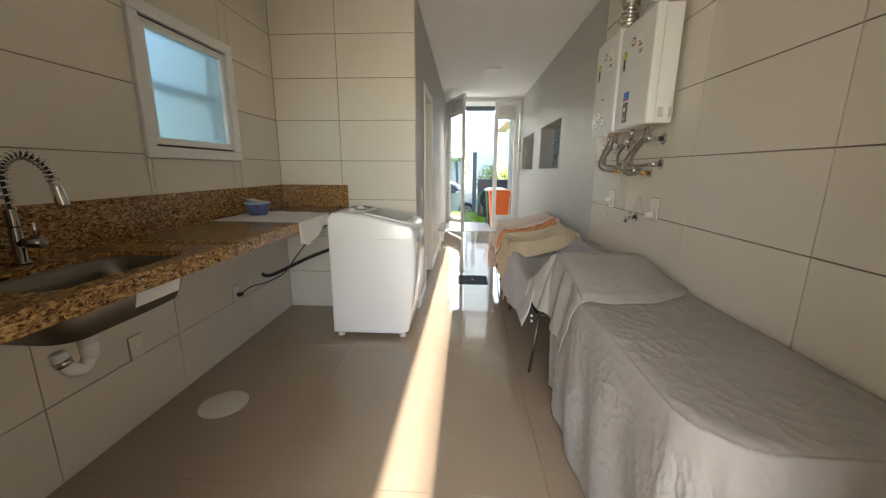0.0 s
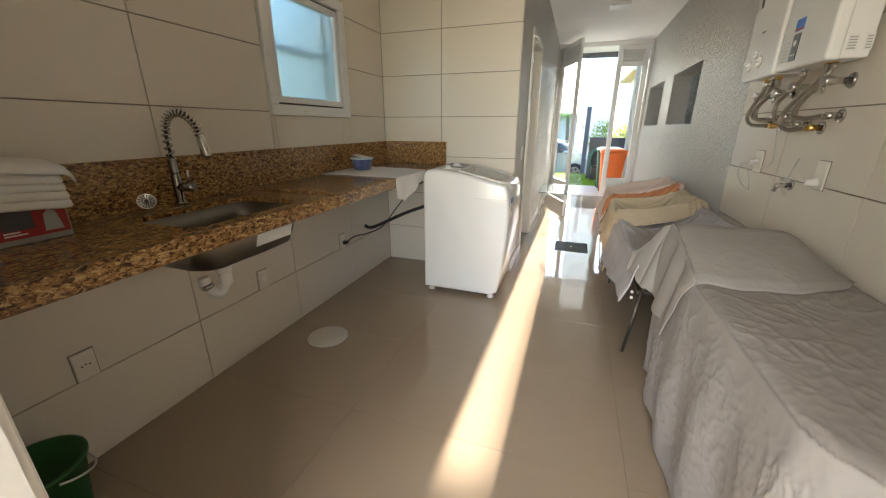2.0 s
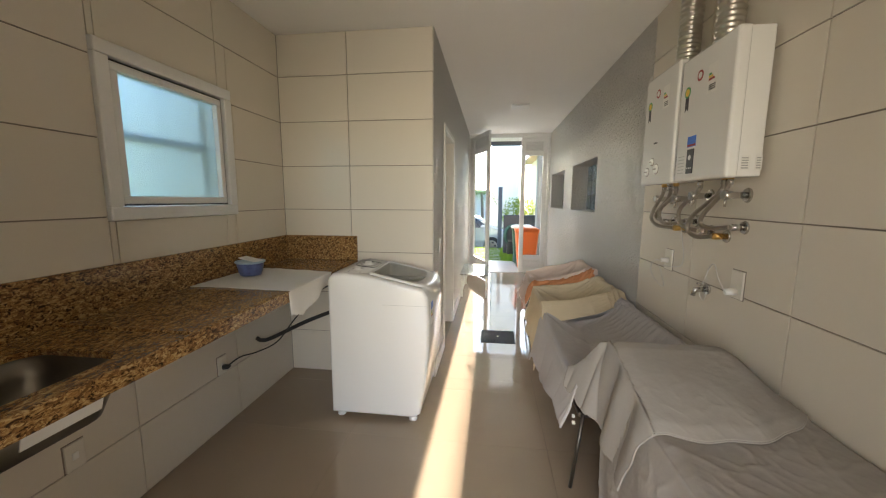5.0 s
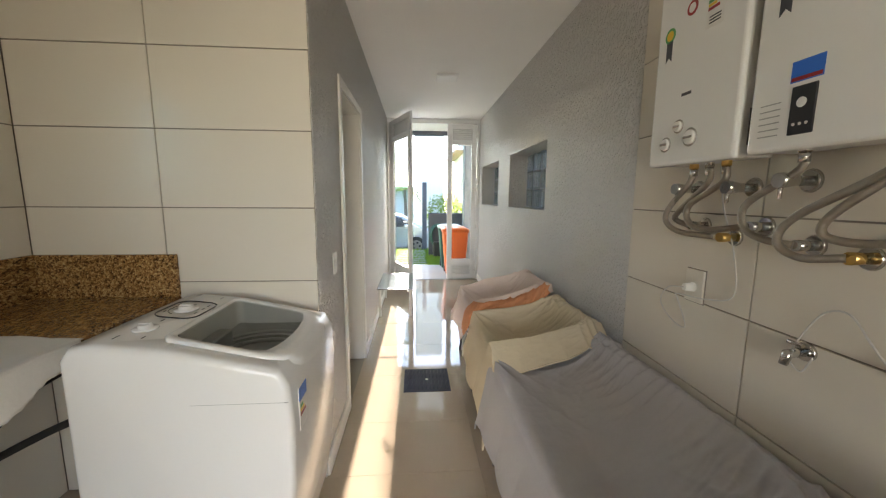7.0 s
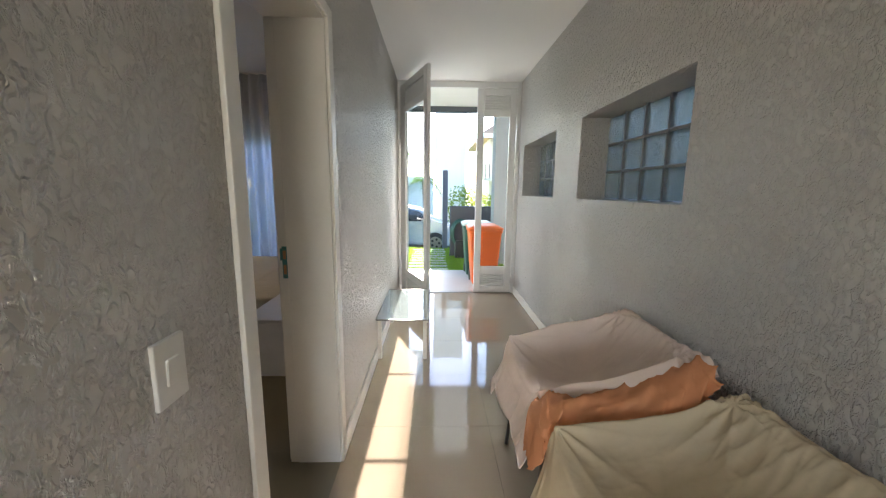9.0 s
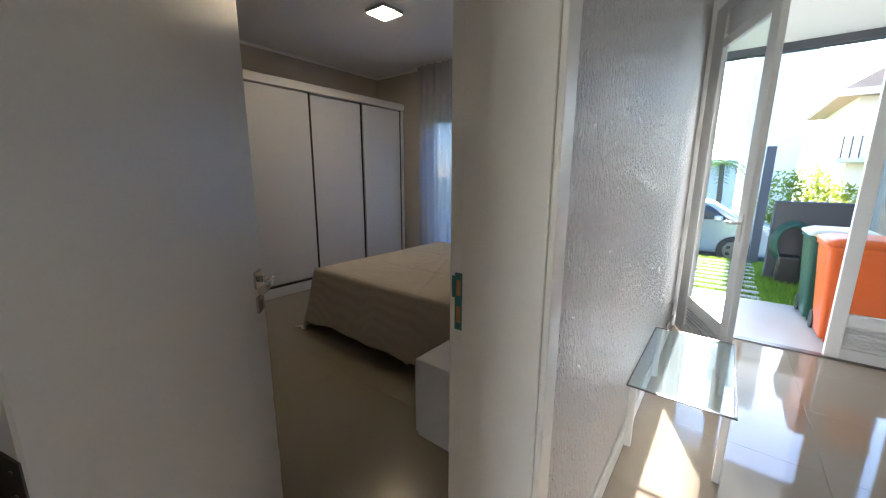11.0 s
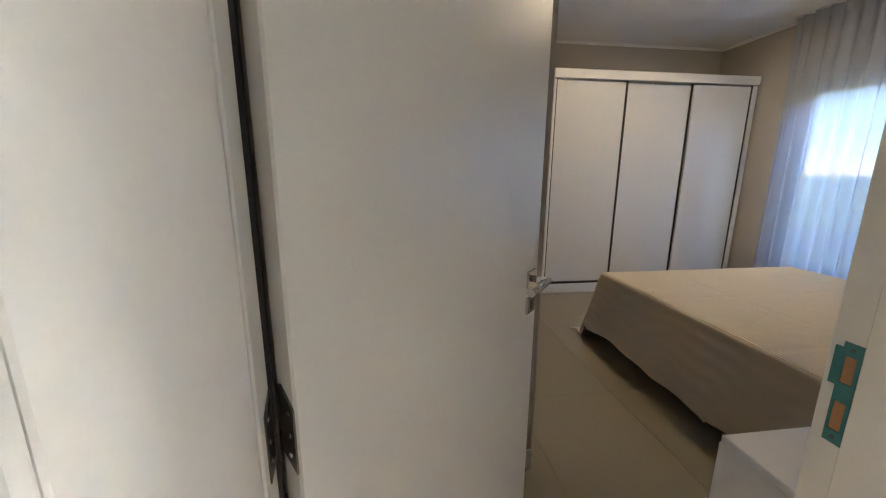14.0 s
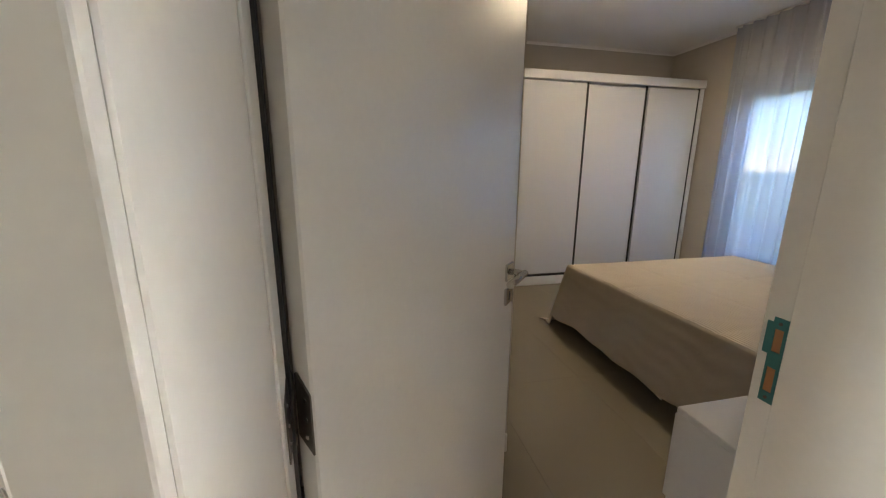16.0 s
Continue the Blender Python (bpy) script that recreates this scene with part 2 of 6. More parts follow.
GRASS = material("lawn_soil", (0.1, 0.19, 0.03), 0.9, vary=0.25, scale=8, bump=0.6, bump_scale=120)
def leaf_material(name, color, through_color):
    m = material(name, color, 0.6, vary=0.35, scale=5)
    t = m.node_tree
    tr, mx = t.nodes.new("ShaderNodeBsdfTranslucent"), t.nodes.new("ShaderNodeMixShader")
    tr.inputs[0].default_value = (*through_color, 1)
    mx.inputs[0].default_value = 0.5
    t.links.new(t.nodes["Principled BSDF"].outputs[0], mx.inputs[1])
    t.links.new(tr.outputs[0], mx.inputs[2])
    t.links.new(mx.outputs[0], t.nodes["Material Output"].inputs[0])
    return m


LEAF = leaf_material("hedge_leaf", (0.12, 0.2, 0.03), (0.42, 0.45, 0.06))
BLADE = leaf_material("grass_blade", (0.14, 0.27, 0.035), (0.3, 0.45, 0.05))
PALM_LEAF = leaf_material("palm_leaf", (0.06, 0.12, 0.04), (0.15, 0.25, 0.05))
BARK = material("bark", (0.17, 0.13, 0.1), 0.9, vary=0.2, scale=8, bump=0.6)
CONCRETE = material("concrete", (0.4, 0.39, 0.37), 0.85, vary=0.1, bump=0.3)
DARK_MORTAR = material("grey_mortar", (0.3, 0.3, 0.29), 0.8, vary=0.1)
PORCH_TILE = material("pale_porch_tile", (0.68, 0.66, 0.63), 0.25, vary=0.05)
ASPHALT = material("asphalt", (0.06, 0.06, 0.06), 0.9, vary=0.15, bump=0.4)
DARK_WALL = material("dark_grey_render", (0.08, 0.085, 0.1), 0.85, vary=0.1, bump=0.3)
POST_GREY = material("blue_grey_post", (0.1, 0.12, 0.16), 0.6, vary=0.1)
CAR_PAINT = material("silver_car_paint", (0.55, 0.57, 0.6), 0.22, 0.4, vary=0.03, coat=0.6)
CAR_GLASS = material("dark_car_glass", (0.03, 0.035, 0.04), 0.05, spec=0.8)
COLUMN_GREY = material("grey_column_render", (0.3, 0.305, 0.32), 0.8, vary=0.12, scale=14, bump=0.8, bump_scale=45)
HOUSE_WALL = material("cream_house_render", (0.62, 0.56, 0.48), 0.85, vary=0.08)
PALE_WALL = material("white_boundary_render", (0.82, 0.82, 0.82), 0.85, vary=0.06, scale=1)
TOWER_WALL = material("cream_white_render", (0.86, 0.79, 0.69), 0.85, vary=0.05, scale=1)
ROOF_TILE = material("clay_roof", (0.4, 0.26, 0.2), 0.8, vary=0.15, scale=10)
LAMP_OFF = material("opal_diffuser", (0.82, 0.82, 0.8), 0.4, vary=0.02)
LAMP_ON = emitter("lit_opal_diffuser", (1.0, 0.8, 0.5), 11.0)
BLUE_LABEL = material("blue_label", (0.02, 0.15, 0.6), 0.4, vary=0.05)
PAPER = material("white_label_paper", (0.72, 0.71, 0.68), 0.6, vary=0.04)
PRINT = material("dark_print", (0.06, 0.06, 0.07), 0.6)
RED_LABEL = material("red_label", (0.3, 0.02, 0.02), 0.4, vary=0.08)
YELLOW_LABEL = material("yellow_label", (0.75, 0.5, 0.05), 0.5)
GREEN_LABEL = material("green_label", (0.1, 0.35, 0.12), 0.5)
TUB_DARK = material("dark_tub_plastic", (0.2, 0.21, 0.19), 0.35, vary=0.06)
TUB_GREY = material("grey_tub_plastic", (0.36, 0.37, 0.35), 0.4, vary=0.05)
LID_SMOKE = glass_material("smoked_lid", (0.86, 0.89, 0.88), 0.02)
BOWL_PRINT = material("printed_blue_bowl", (0.1, 0.13, 0.28), 0.35, vary=0.8, scale=28)

# ---- mesh helpers ----


def add_box(bm, x0, x1, y0, y1, z0, z1, bevel=0.0, seg=1):
    vs = [bm.verts.new((x, y, z)) for x in (x0, x1) for y in (y0, y1) for z in (z0, z1)]
    fs = [bm.faces.new([vs[i] for i in f]) for f in ((0, 1, 3, 2), (4, 6, 7, 5), (0, 4, 5, 1), (2, 3, 7, 6), (0, 2, 6, 4), (1, 5, 7, 3))]
    if bevel:
        es = {e for f in fs for e in f.edges}
        bmesh.ops.bevel(bm, geom=list(es), offset=bevel, segments=seg, affect="EDGES", profile=0.5)
    return bm


def box(x0, x1, y0, y1, z0, z1, bevel=0.0, seg=1):
    return add_box(bmesh.new(), x0, x1, y0, y1, z0, z1, bevel, seg)


def add_tube(bm, pts, radius, seg=10, caps=True):
    """A round tube along points; radius a number or one for each point."""
    pts = [Vector(p) for p in pts]
    rad = radius if isinstance(radius, (list, tuple)) else [radius] * len(pts)
    rings, ref = [], None
    for i, p in enumerate(pts):
        d = (pts[min(i + 1, len(pts) - 1)] - pts[max(i - 1, 0)]).normalized()
        if ref is None:
            ref = d.orthogonal().normalized()
        ref = (ref - d * ref.dot(d)).normalized()
        side = d.cross(ref)
        rings.append([bm.verts.new(p + (ref * math.cos(a) + side * math.sin(a)) * rad[i]) for a in (2 * math.pi * k / seg for k in range(seg))])
    for a, b in zip(rings, rings[1:]):
        for k in range(seg):
            bm.faces.new((a[k], a[(k + 1) % seg], b[(k + 1) % seg], b[k])).smooth = True
    if caps:
        bm.faces.new(rings[0][::-1])
        bm.faces.new(rings[-1])
    return bm


def tube(pts, radius, seg=10):
    return add_tube(bmesh.new(), pts, radius, seg)


def smooth_path(pts, n=10):
    """Catmull-Rom through the points."""
    p = [Vector(q) for q in pts]
    p = [2 * p[0] - p[1]] + p + [2 * p[-1] - p[-2]]
    out = []
    for i in range(1, len(p) - 2):
        for k in range(n):
            t = k / n
            out.append(0.5 * (2 * p[i] + (p[i + 1] - p[i - 1]) * t + (2 * p[i - 1] - 5 * p[i] + 4 * p[i + 1] - p[i + 2]) * t * t + (3 * p[i] - p[i - 1] - 3 * p[i + 1] + p[i + 2]) * t ** 3))
    return out + [p[-2]]


def lathe(profile, cx, cy, seg=32, bm=None):
    """Turns (radius, z) rows about an upright axis."""
    bm = bm or bmesh.new()
    rings = [[bm.verts.new((cx + r * math.cos(2 * math.pi * k / seg), cy + r * math.sin(2 * math.pi * k / seg), z)) for k in range(seg)] for r, z in profile]
    for a, b in zip(rings, rings[1:]):
        for k in range(seg):
            bm.faces.new((a[k], a[(k + 1) % seg], b[(k + 1) % seg], b[k])).smooth = True
    for ring in (rings[0][::-1], rings[-1]):
        bm.faces.new(ring)
    return bm


def add_prism(bm, outline, axis, a, b):
    """Extrudes a 2D outline along x, y or z from a to b."""
    def at(u, v, w):
        return {"x": (w, u, v), "y": (u, w, v), "z": (u, v, w)}[axis]
    lo, hi = [bm.verts.new(at(u, v, a)) for u, v in outline], [bm.verts.new(at(u, v, b)) for u, v in outline]
    n = len(outline)
    bm.faces.new(lo[::-1])
    bm.faces.new(hi)
    for i in range(n):
        bm.faces.new((lo[i], lo[(i + 1) % n], hi[(i + 1) % n], hi[i]))
    bmesh.ops.recalc_face_normals(bm, faces=bm.faces)
    return bm


def prism(outline, axis, a, b, bevel=0.0, seg=2):
    bm = add_prism(bmesh.new(), outline, axis, a, b)
    if bevel:
        bmesh.ops.bevel(bm, geom=list(bm.edges), offset=bevel, segments=seg, affect="EDGES", profile=0.5)
    return bm


def grid_mesh(fn, nu, nv):
    """A sheet from fn(u, v) with u, v in 0..1, smooth shaded."""
    bm = bmesh.new()
    vs = [[bm.verts.new(fn(i / nu, j / nv)) for j in range(nv + 1)] for i in range(nu + 1)]
    for i in range(nu):
        for j in range(nv):
            bm.faces.new((vs[i][j], vs[i + 1][j], vs[i + 1][j + 1], vs[i][j + 1])).smooth = True
    return bm


def turned(bm, angle, pivot, axis="Z"):
    bmesh.ops.rotate(bm, verts=bm.verts, cent=Vector(pivot), matrix=Matrix.Rotation(radians(angle), 3, axis))
    return bm


def mesh_of(name, bm, mat):
    me = bpy.data.meshes.new(name)
    bmesh.ops.recalc_face_normals(bm, faces=bm.faces)
    bm.to_mesh(me)
    bm.free()
    me.materials.append(mat)
    return me


def structure(name, bm, mat, label, category):
    return tagged(new(name, mesh_of(name, bm, mat)), label, category, kind="structure")


def thing(name, at, label, category, group=""):
    ob = new(name)
    ob.empty_display_size = 0.1
    ob.location = at
    return tagged(ob, label, category, group)


def part(name, bm, mat, parent, label=""):
    ob = new(name, mesh_of(name, bm, mat))
    ob.parent = parent
    if parent.type == "EMPTY":
        ob.matrix_parent_inverse = Matrix.Translation(-parent.location)
    return tagged(ob, label)


def solid(name, bm, mat, label, category, group=""):
    return tagged(new(name, mesh_of(name, bm, mat)), label, category, group)


def thicken(ob, by):
    s = ob.modifiers.new("thickness", "SOLIDIFY")
    s.thickness, s.offset = by, 0
    return ob


def bumpy(x, y, z, f, amp, seed=0.0):
    return noise.noise(Vector((x * f + seed, y * f, z * f))) * amp


def ridge(a):
    """A pulled thread of cloth: rounded valleys and narrow crests, -1 to 1."""
    return 1 - 2 * abs(math.sin(a)) ** 0.7


# ---- plan ----
XL, XC, XR = -1.825, -0.595, 0.945        # laundry left wall, corridor left wall, right wall
YS, YE, YT, YG = 0.76, 3.803, 3.84, 8.318  # near wall, return wall, end of the right wall's tiles, gate
ZC = 2.70
WIN = (2.405, 3.22, 1.352, 2.125)           # laundry window, y and z
DOOR = (4.441, 5.20, 2.08)                 # bedroom door, y and height
XB = -0.835                                # bedroom side of the corridor wall
BX0, BY0, BY1, BZ = -4.73, 4.05, 8.52, 2.785  # bedroom
BWIN = (-3.72, -1.35, 0.42, 2.12)           # bedroom window, x and z
NICHES = ((5.10, 6.29, 1.318, 1.905), (6.85, 8.03, 1.312, 1.905))

# ---- floors, ceilings, walls ----
structure("floor", box(-1.95, 1.05, YS - 0.15, YG + 0.05, -0.12, -0.004), FLOOR_GROUT, "polished taupe porcelain tile floor with thin joints", "floor")
structure("floor_bedroom", box(BX0 - 0.1, XB + 0.3, BY0, BY1, -0.12, -0.0025), BED_FLOOR, "polished beige porcelain bedroom floor", "floor")
structure("floor_kitchen", box(-2.6, 2.2, -2.4, YS - 0.15, -0.12, 0.0), FLOOR_TILE, "polished taupe kitchen floor", "floor")
structure("ceiling", box(-1.95, 1.05, YS - 0.15, YG + 0.1, ZC, ZC + 0.12), CEILING, "smooth white plaster ceiling", "ceiling")
structure("ceiling_bedroom", box(BX0 - 0.1, XC - 0.1, BY0, BY1, BZ, BZ + 0.1), CEILING, "white plaster bedroom ceiling", "ceiling")
structure("ceiling_kitchen", box(-2.6, 2.2, -2.4, YS - 0.15, 2.6, 2.7), CEILING, "white kitchen ceiling", "ceiling")


def wall_with_holes(axis, a0, a1, z0, z1, t0, t1, holes):
    """A wall from a0 to a1 along an axis, t0..t1 thick, with rectangular holes (a, a, z, z) that do not overlap along the axis."""
    bm = bmesh.new()

    def put(p, q, lo, hi):
        if q - p > 1e-4 and hi - lo > 1e-4:
            add_box(bm, *((t0, t1, p, q) if axis == "y" else (p, q, t0, t1)), lo, hi)
    at = a0
    for h in sorted(holes):
        put(at, h[0], z0, z1)
        put(h[0], h[1], z0, h[2])
        put(h[0], h[1], h[3], z1)
        at = h[1]
    put(at, a1, z0, z1)
    return bm


wall_left = structure("wall_left", wall_with_holes("y", YS, YE + 0.14, 0, ZC, XL - 0.13, XL - 0.008, [WIN]), GROUT, "cream satin tiled laundry wall with a small window", "wall")
wall_return = structure("wall_return", box(XL - 0.008, XC - 0.004, YE + 0.008, YE + 0.14, 0, ZC), GROUT, "cream satin tiled wall behind the washing machine", "wall")
wall_right = structure("wall_right", box(XR + 0.008, XR + 0.2, YS, YT, 0, ZC), GROUT, "cream satin tiled wall behind the water heaters", "wall")
structure("wall_corridor_left", wall_with_holes("y", YE + 0.14, YG + 0.2, 0, BZ, XB, XC, [(DOOR[0] - 0.03, DOOR[1] + 0.03, 0.0, DOOR[2] + 0.03)]), STUCCO, "grey scratched stucco corridor wall with a bedroom doorway", "wall")
structure("wall_corridor_end_cap", box(XC - 0.004, XC, YE + 0.001, YE + 0.14, 0, ZC), STUCCO, "stucco edge of the tiled return wall", "wall")
structure("wall_corridor_right", wall_with_holes("y", YT, YG + 0.2, 0, ZC + 0.1, XR, XR + 0.3, list(NICHES)), STUCCO, "grey scratched stucco wall with two glass block niches", "wall")
structure("wall_near", wall_with_holes("x", -1.95, 1.05, 0, ZC, YS - 0.15, YS, [(-0.80, 0.36, 0.0, 2.3)]), KITCHEN_PAINT, "plain wall with the kitchen doorway", "wall")
structure("wall_bedroom_back", box(BX0 - 0.1, BX0, BY0, BY1, 0, BZ), ROOM_PAINT, "greige painted bedroom wall behind the wardrobe", "wall")
structure("wall_bedroom_front", wall_with_holes("x", BX0 - 0.1, XB, 0, BZ, BY1, BY1 + 0.18, [BWIN]), ROOM_PAINT, "greige painted bedroom wall with a large window", "wall")
structure("wall_bedroom_near", box(BX0 - 0.1, XB, BY0 - 0.1, BY0, 0, BZ), ROOM_PAINT, "greige painted bedroom wall", "wall")
structure("wall_bedroom_partition", box(BX0, -1.82, BY0, 5.18, 0, BZ), ROOM_PAINT, "greige painted partition beside the bedroom door", "wall")
structure("wall_bedroom_side", wall_with_holes("y", BY0, BY1, 0, BZ, XB - 0.006, XB - 0.001, [(DOOR[0] - 0.03, DOOR[1] + 0.03, 0.0, DOOR[2] + 0.03)]), ROOM_PAINT, "greige painted bedroom face of the corridor wall", "wall")
structure("wall_kitchen_left", box(-2.7, -2.6, -2.4, YS - 0.15, 0, 2.7), KITCHEN_PAINT, "plain kitchen wall", "wall")
structure("wall_kitchen_right", box(2.2, 2.3, -2.4, YS - 0.15, 0, 2.7), KITCHEN_PAINT, "plain kitchen wall", "wall")
structure("wall_kitchen_north_left", box(-2.6, -1.95, YS - 0.2, YS - 0.15, 0, 2.7), KITCHEN_PAINT, "plain kitchen wall", "wall")
structure("wall_kitchen_north_right", box(1.05, 2.2, YS - 0.2, YS - 0.15, 0, 2.7), KITCHEN_PAINT, "plain kitchen wall", "wall")
structure("wall_kitchen_back", wall_with_holes("x", -2.7, 2.3, 0, 2.7, -2.5, -2.4, [(-1.95, 1.55, 0.3, 2.4)]), KITCHEN_PAINT, "plain kitchen wall with an assumed wide patio window", "wall")

# frame of the wide kitchen opening
bm = box(-0.80, -0.785, YS - 0.155, YS + 0.002, 0, 2.3)
add_box(bm, 0.345, 0.36, YS - 0.155, YS + 0.002, 0, 2.3)
add_box(bm, -0.785, 0.345, YS - 0.155, YS + 0.002, 2.285, 2.3)
add_box(bm, -0.85, -0.80, YS, YS + 0.018, 0, 2.36, 0.004)
structure("trim_kitchen_doorway", bm, WHITE_PAINT, "white painted frame of the kitchen opening", "door frame")

# baseboards
for nm, dims in (("baseboard_right", (XR - 0.016, XR - 0.001, YT + 0.01, YG, 0, 0.1)), ("baseboard_left_far", (XC + 0.001, XC + 0.016, DOOR[1] + 0.075, YG, 0, 0.1)),
                 ("baseboard_left_near", (XC + 0.001, XC + 0.016, YE + 0.01, DOOR[0] - 0.04, 0, 0.1)), ("baseboard_bedroom", (BX0, BX0 + 0.015, 5.18, BY1, 0, 0.1)), ("baseboard_partition", (-1.819, -1.805, BY0 + 0.01, 5.18, 0, 0.1)),
                 ("baseboard_bedroom_front", (BX0 + 0.015, XB - 0.01, BY1 - 0.015, BY1, 0, 0.1)), ("baseboard_bedroom_side", (XB - 0.022, XB - 0.007, BY0, DOOR[0] - 0.09, 0, 0.1))):
    structure(nm, box(*dims, 0.004), WHITE_PAINT, "white painted baseboard", "baseboard")
bm = box(BX0, XB - 0.008, BY1 - 0.012, BY1, BZ - 0.03, BZ)
add_box(bm, BX0, BX0 + 0.012, 5.181, BY1 - 0.012, BZ - 0.03, BZ)
structure("trim_bedroom_cornice", bm, CEILING, "slim shadow-gap cornice under the bedroom ceiling", "cornice")


# ---- openings ----
def bedroom_door():
    y0, y1, h = DOOR
    fr = thing("door_frame", (XC, y0, 0), "white enamelled bedroom door frame with flat casings", "door frame")
    # rebated jambs: the door closes into the bedroom edge, the rest stands a little proud as its stop
    xe, xs_, xo = XB - 0.01, XB + 0.03, XC + 0.0005
    for ya, yb, yc in ((y0 - 0.03, y0, y0 - 0.003), (y1 + 0.03, y1, y1 - 0.004)):
        j = part("jamb", box(xe, xs_, *sorted((ya, yb)), 0, h, 0.002), WHITE_PAINT, fr)
        part("stop", box(xs_, xo, *sorted((ya, yc)), 0, h, 0.002), WHITE_PAINT, j)
    hd = part("head", box(xe, xs_, y0 - 0.03, y1 + 0.03, h, h + 0.03), WHITE_PAINT, fr)
    part("stop", box(xs_, xo, y0 - 0.03, y1 + 0.03, h - 0.004, h + 0.03), WHITE_PAINT, hd)
    for xa, xb, dy in ((XC + 0.001, XC + 0.016, 0.066), (XB - 0.0225, XB - 0.0105, 0.04)):
        out = 0.004 if dy > 0.05 else 0.022
        part("casing", box(xa, xb, y0 - dy, y0 - out, 0, h + 0.055, 0.003, 2), WHITE_PAINT, fr)
        part("casing", box(xa, xb, y1 + out - 0.003, y1 + 0.07, 0, h + 0.055, 0.004, 2), WHITE_PAINT, fr)
        part("casing", box(xa, xb, y0 - out, y1 + out - 0.003, h + 0.004, h + 0.055, 0.004, 2), WHITE_PAINT, fr)
    part("door_seal", box(XB - 0.012, XB - 0.004, y0 - 0.001, y0 + 0.005, 0.0, h), BLACK_RUBBER, fr, "dark rubber door seal")
    # strike plate in its film, with two pockets of bare wood
    zc = 1.034
    bm = bmesh.new()
    x0, x1 = -0.8275, -0.8052
    pk = x0 + 0.0035, x1 - 0.005
    for a, b, c, d in ((x0, pk[0], -0.075, 0.075), (pk[1], x1, -0.075, 0.075), (*pk, 0.056, 0.075), (*pk, -0.012, 0.016), (*pk, -0.075, -0.056), (x0 - 0.009, x0, 0.010, 0.066)):
        add_box(bm, a, b, y1 - 0.0025, y1 + 0.001, zc + c, zc + d)
    sp = part("strike_plate", bm, TEAL_PLATE, fr, "strike plate in teal protective film")
    for c, d in ((0.016, 0.056), (-0.056, -0.012)):
        part("pocket", box(*pk, y1 - 0.0006, y1 + 0.001, zc + c, zc + d), BARE_WOOD, sp, "bare wood latch pocket")
    for c in (0.066, -0.066):
        part("screw", tube([((x0 + x1) / 2, y1 - 0.004, zc + c), ((x0 + x1) / 2, y1, zc + c)], 0.0028, 8), DARK_STEEL, sp)

    # the leaf, swung into the bedroom
    px, py, ang = -0.852, y0 + 0.005, 47.4
    door = thing("door_1", (px, py, 0), "white enamelled flush bedroom door standing half open", "door")
    w, th = 0.75, 0.035

    def place(bm):
        return turned(bm, ang, (px, py, 0))
    leaf = part("leaf", place(box(px, px + th, py, py + w, 0.008, h - 0.004, 0.003)), WHITE_PAINT, door)
    hx, hy, hz = px + th, py + w - 0.05, 1.055
    for side in (1, -1):
        xs = px + th if side > 0 else px
        o = 0.008 * side
        for dz, nm in ((0.0, "rosette"), (-0.072, "keyhole_plate")):
            lo, hi = sorted((xs, xs + o))
            part(nm, place(box(lo, hi, hy - 0.025, hy + 0.025, hz + dz - 0.025, hz + dz + 0.025, 0.002)), CHROME, door, "square chrome plate")
        part("handle", place(add_tube(tube([(xs, hy, hz), (xs + 0.048 * side, hy, hz)], 0.009, 12), [(xs + 0.048 * side, hy + 0.008, hz), (xs + 0.048 * side, hy - 0.115, hz - 0.002)], [0.009, 0.0105], 12)), CHROME, door, "straight chrome lever handle")
        lo, hi = sorted((xs + o, xs + o * 1.15))
        part("keyhole", place(box(lo, hi, hy - 0.004, hy + 0.004, hz - 0.085, hz - 0.06)), BLACK_PLASTIC, door)
    for z in (0.22, 1.035, 1.84):
        hg = part("hinge", tube([(px + 0.007, py - 0.003, z + dz) for dz in (-0.05, -0.048, 0.052, 0.057, 0.06)], [0.003, 0.0055, 0.0055, 0.0045, 0.002], 12), DARK_STEEL, door, "dark bronze butt hinge")
        for dz in (-0.03, -0.01, 0.012, 0.033):
            part("knuckle", tube([(px + 0.007, py - 0.003, z + dz), (px + 0.007, py - 0.003, z + dz + 0.0012)], 0.0059, 12), BLACK_PLASTIC, hg)
        # pointed leaves of the hinge, one on the jamb's rebate and one on the door's edge
        out = [(0.008, z - 0.035), (0.034, z - 0.056), (0.034, z + 0.03), (0.012, z + 0.055), (0.008, z + 0.055)]
        part("hinge_leaf", prism([(px + u, v) for u, v in out], "y", y0 - 0.0005, y0 + 0.002), DARK_STEEL, hg)
        part("hinge_leaf", place(prism([(px + u, v) for u, v in out], "y", py - 0.003, py - 0.0004)), DARK_STEEL, hg)
        for dz in (-0.032, -0.006, 0.022):
            part("screw", place(tube([(px + 0.025, py - 0.0042, z + dz), (px + 0.025, py - 0.002, z + dz)], 0.0032, 8)), CHROME, hg)
            part("screw", tube([(px + 0.025, y0, z + dz), (px + 0.025, y0 + 0.003, z + dz)], 0.0032, 8), CHROME, hg)


bedroom_door()


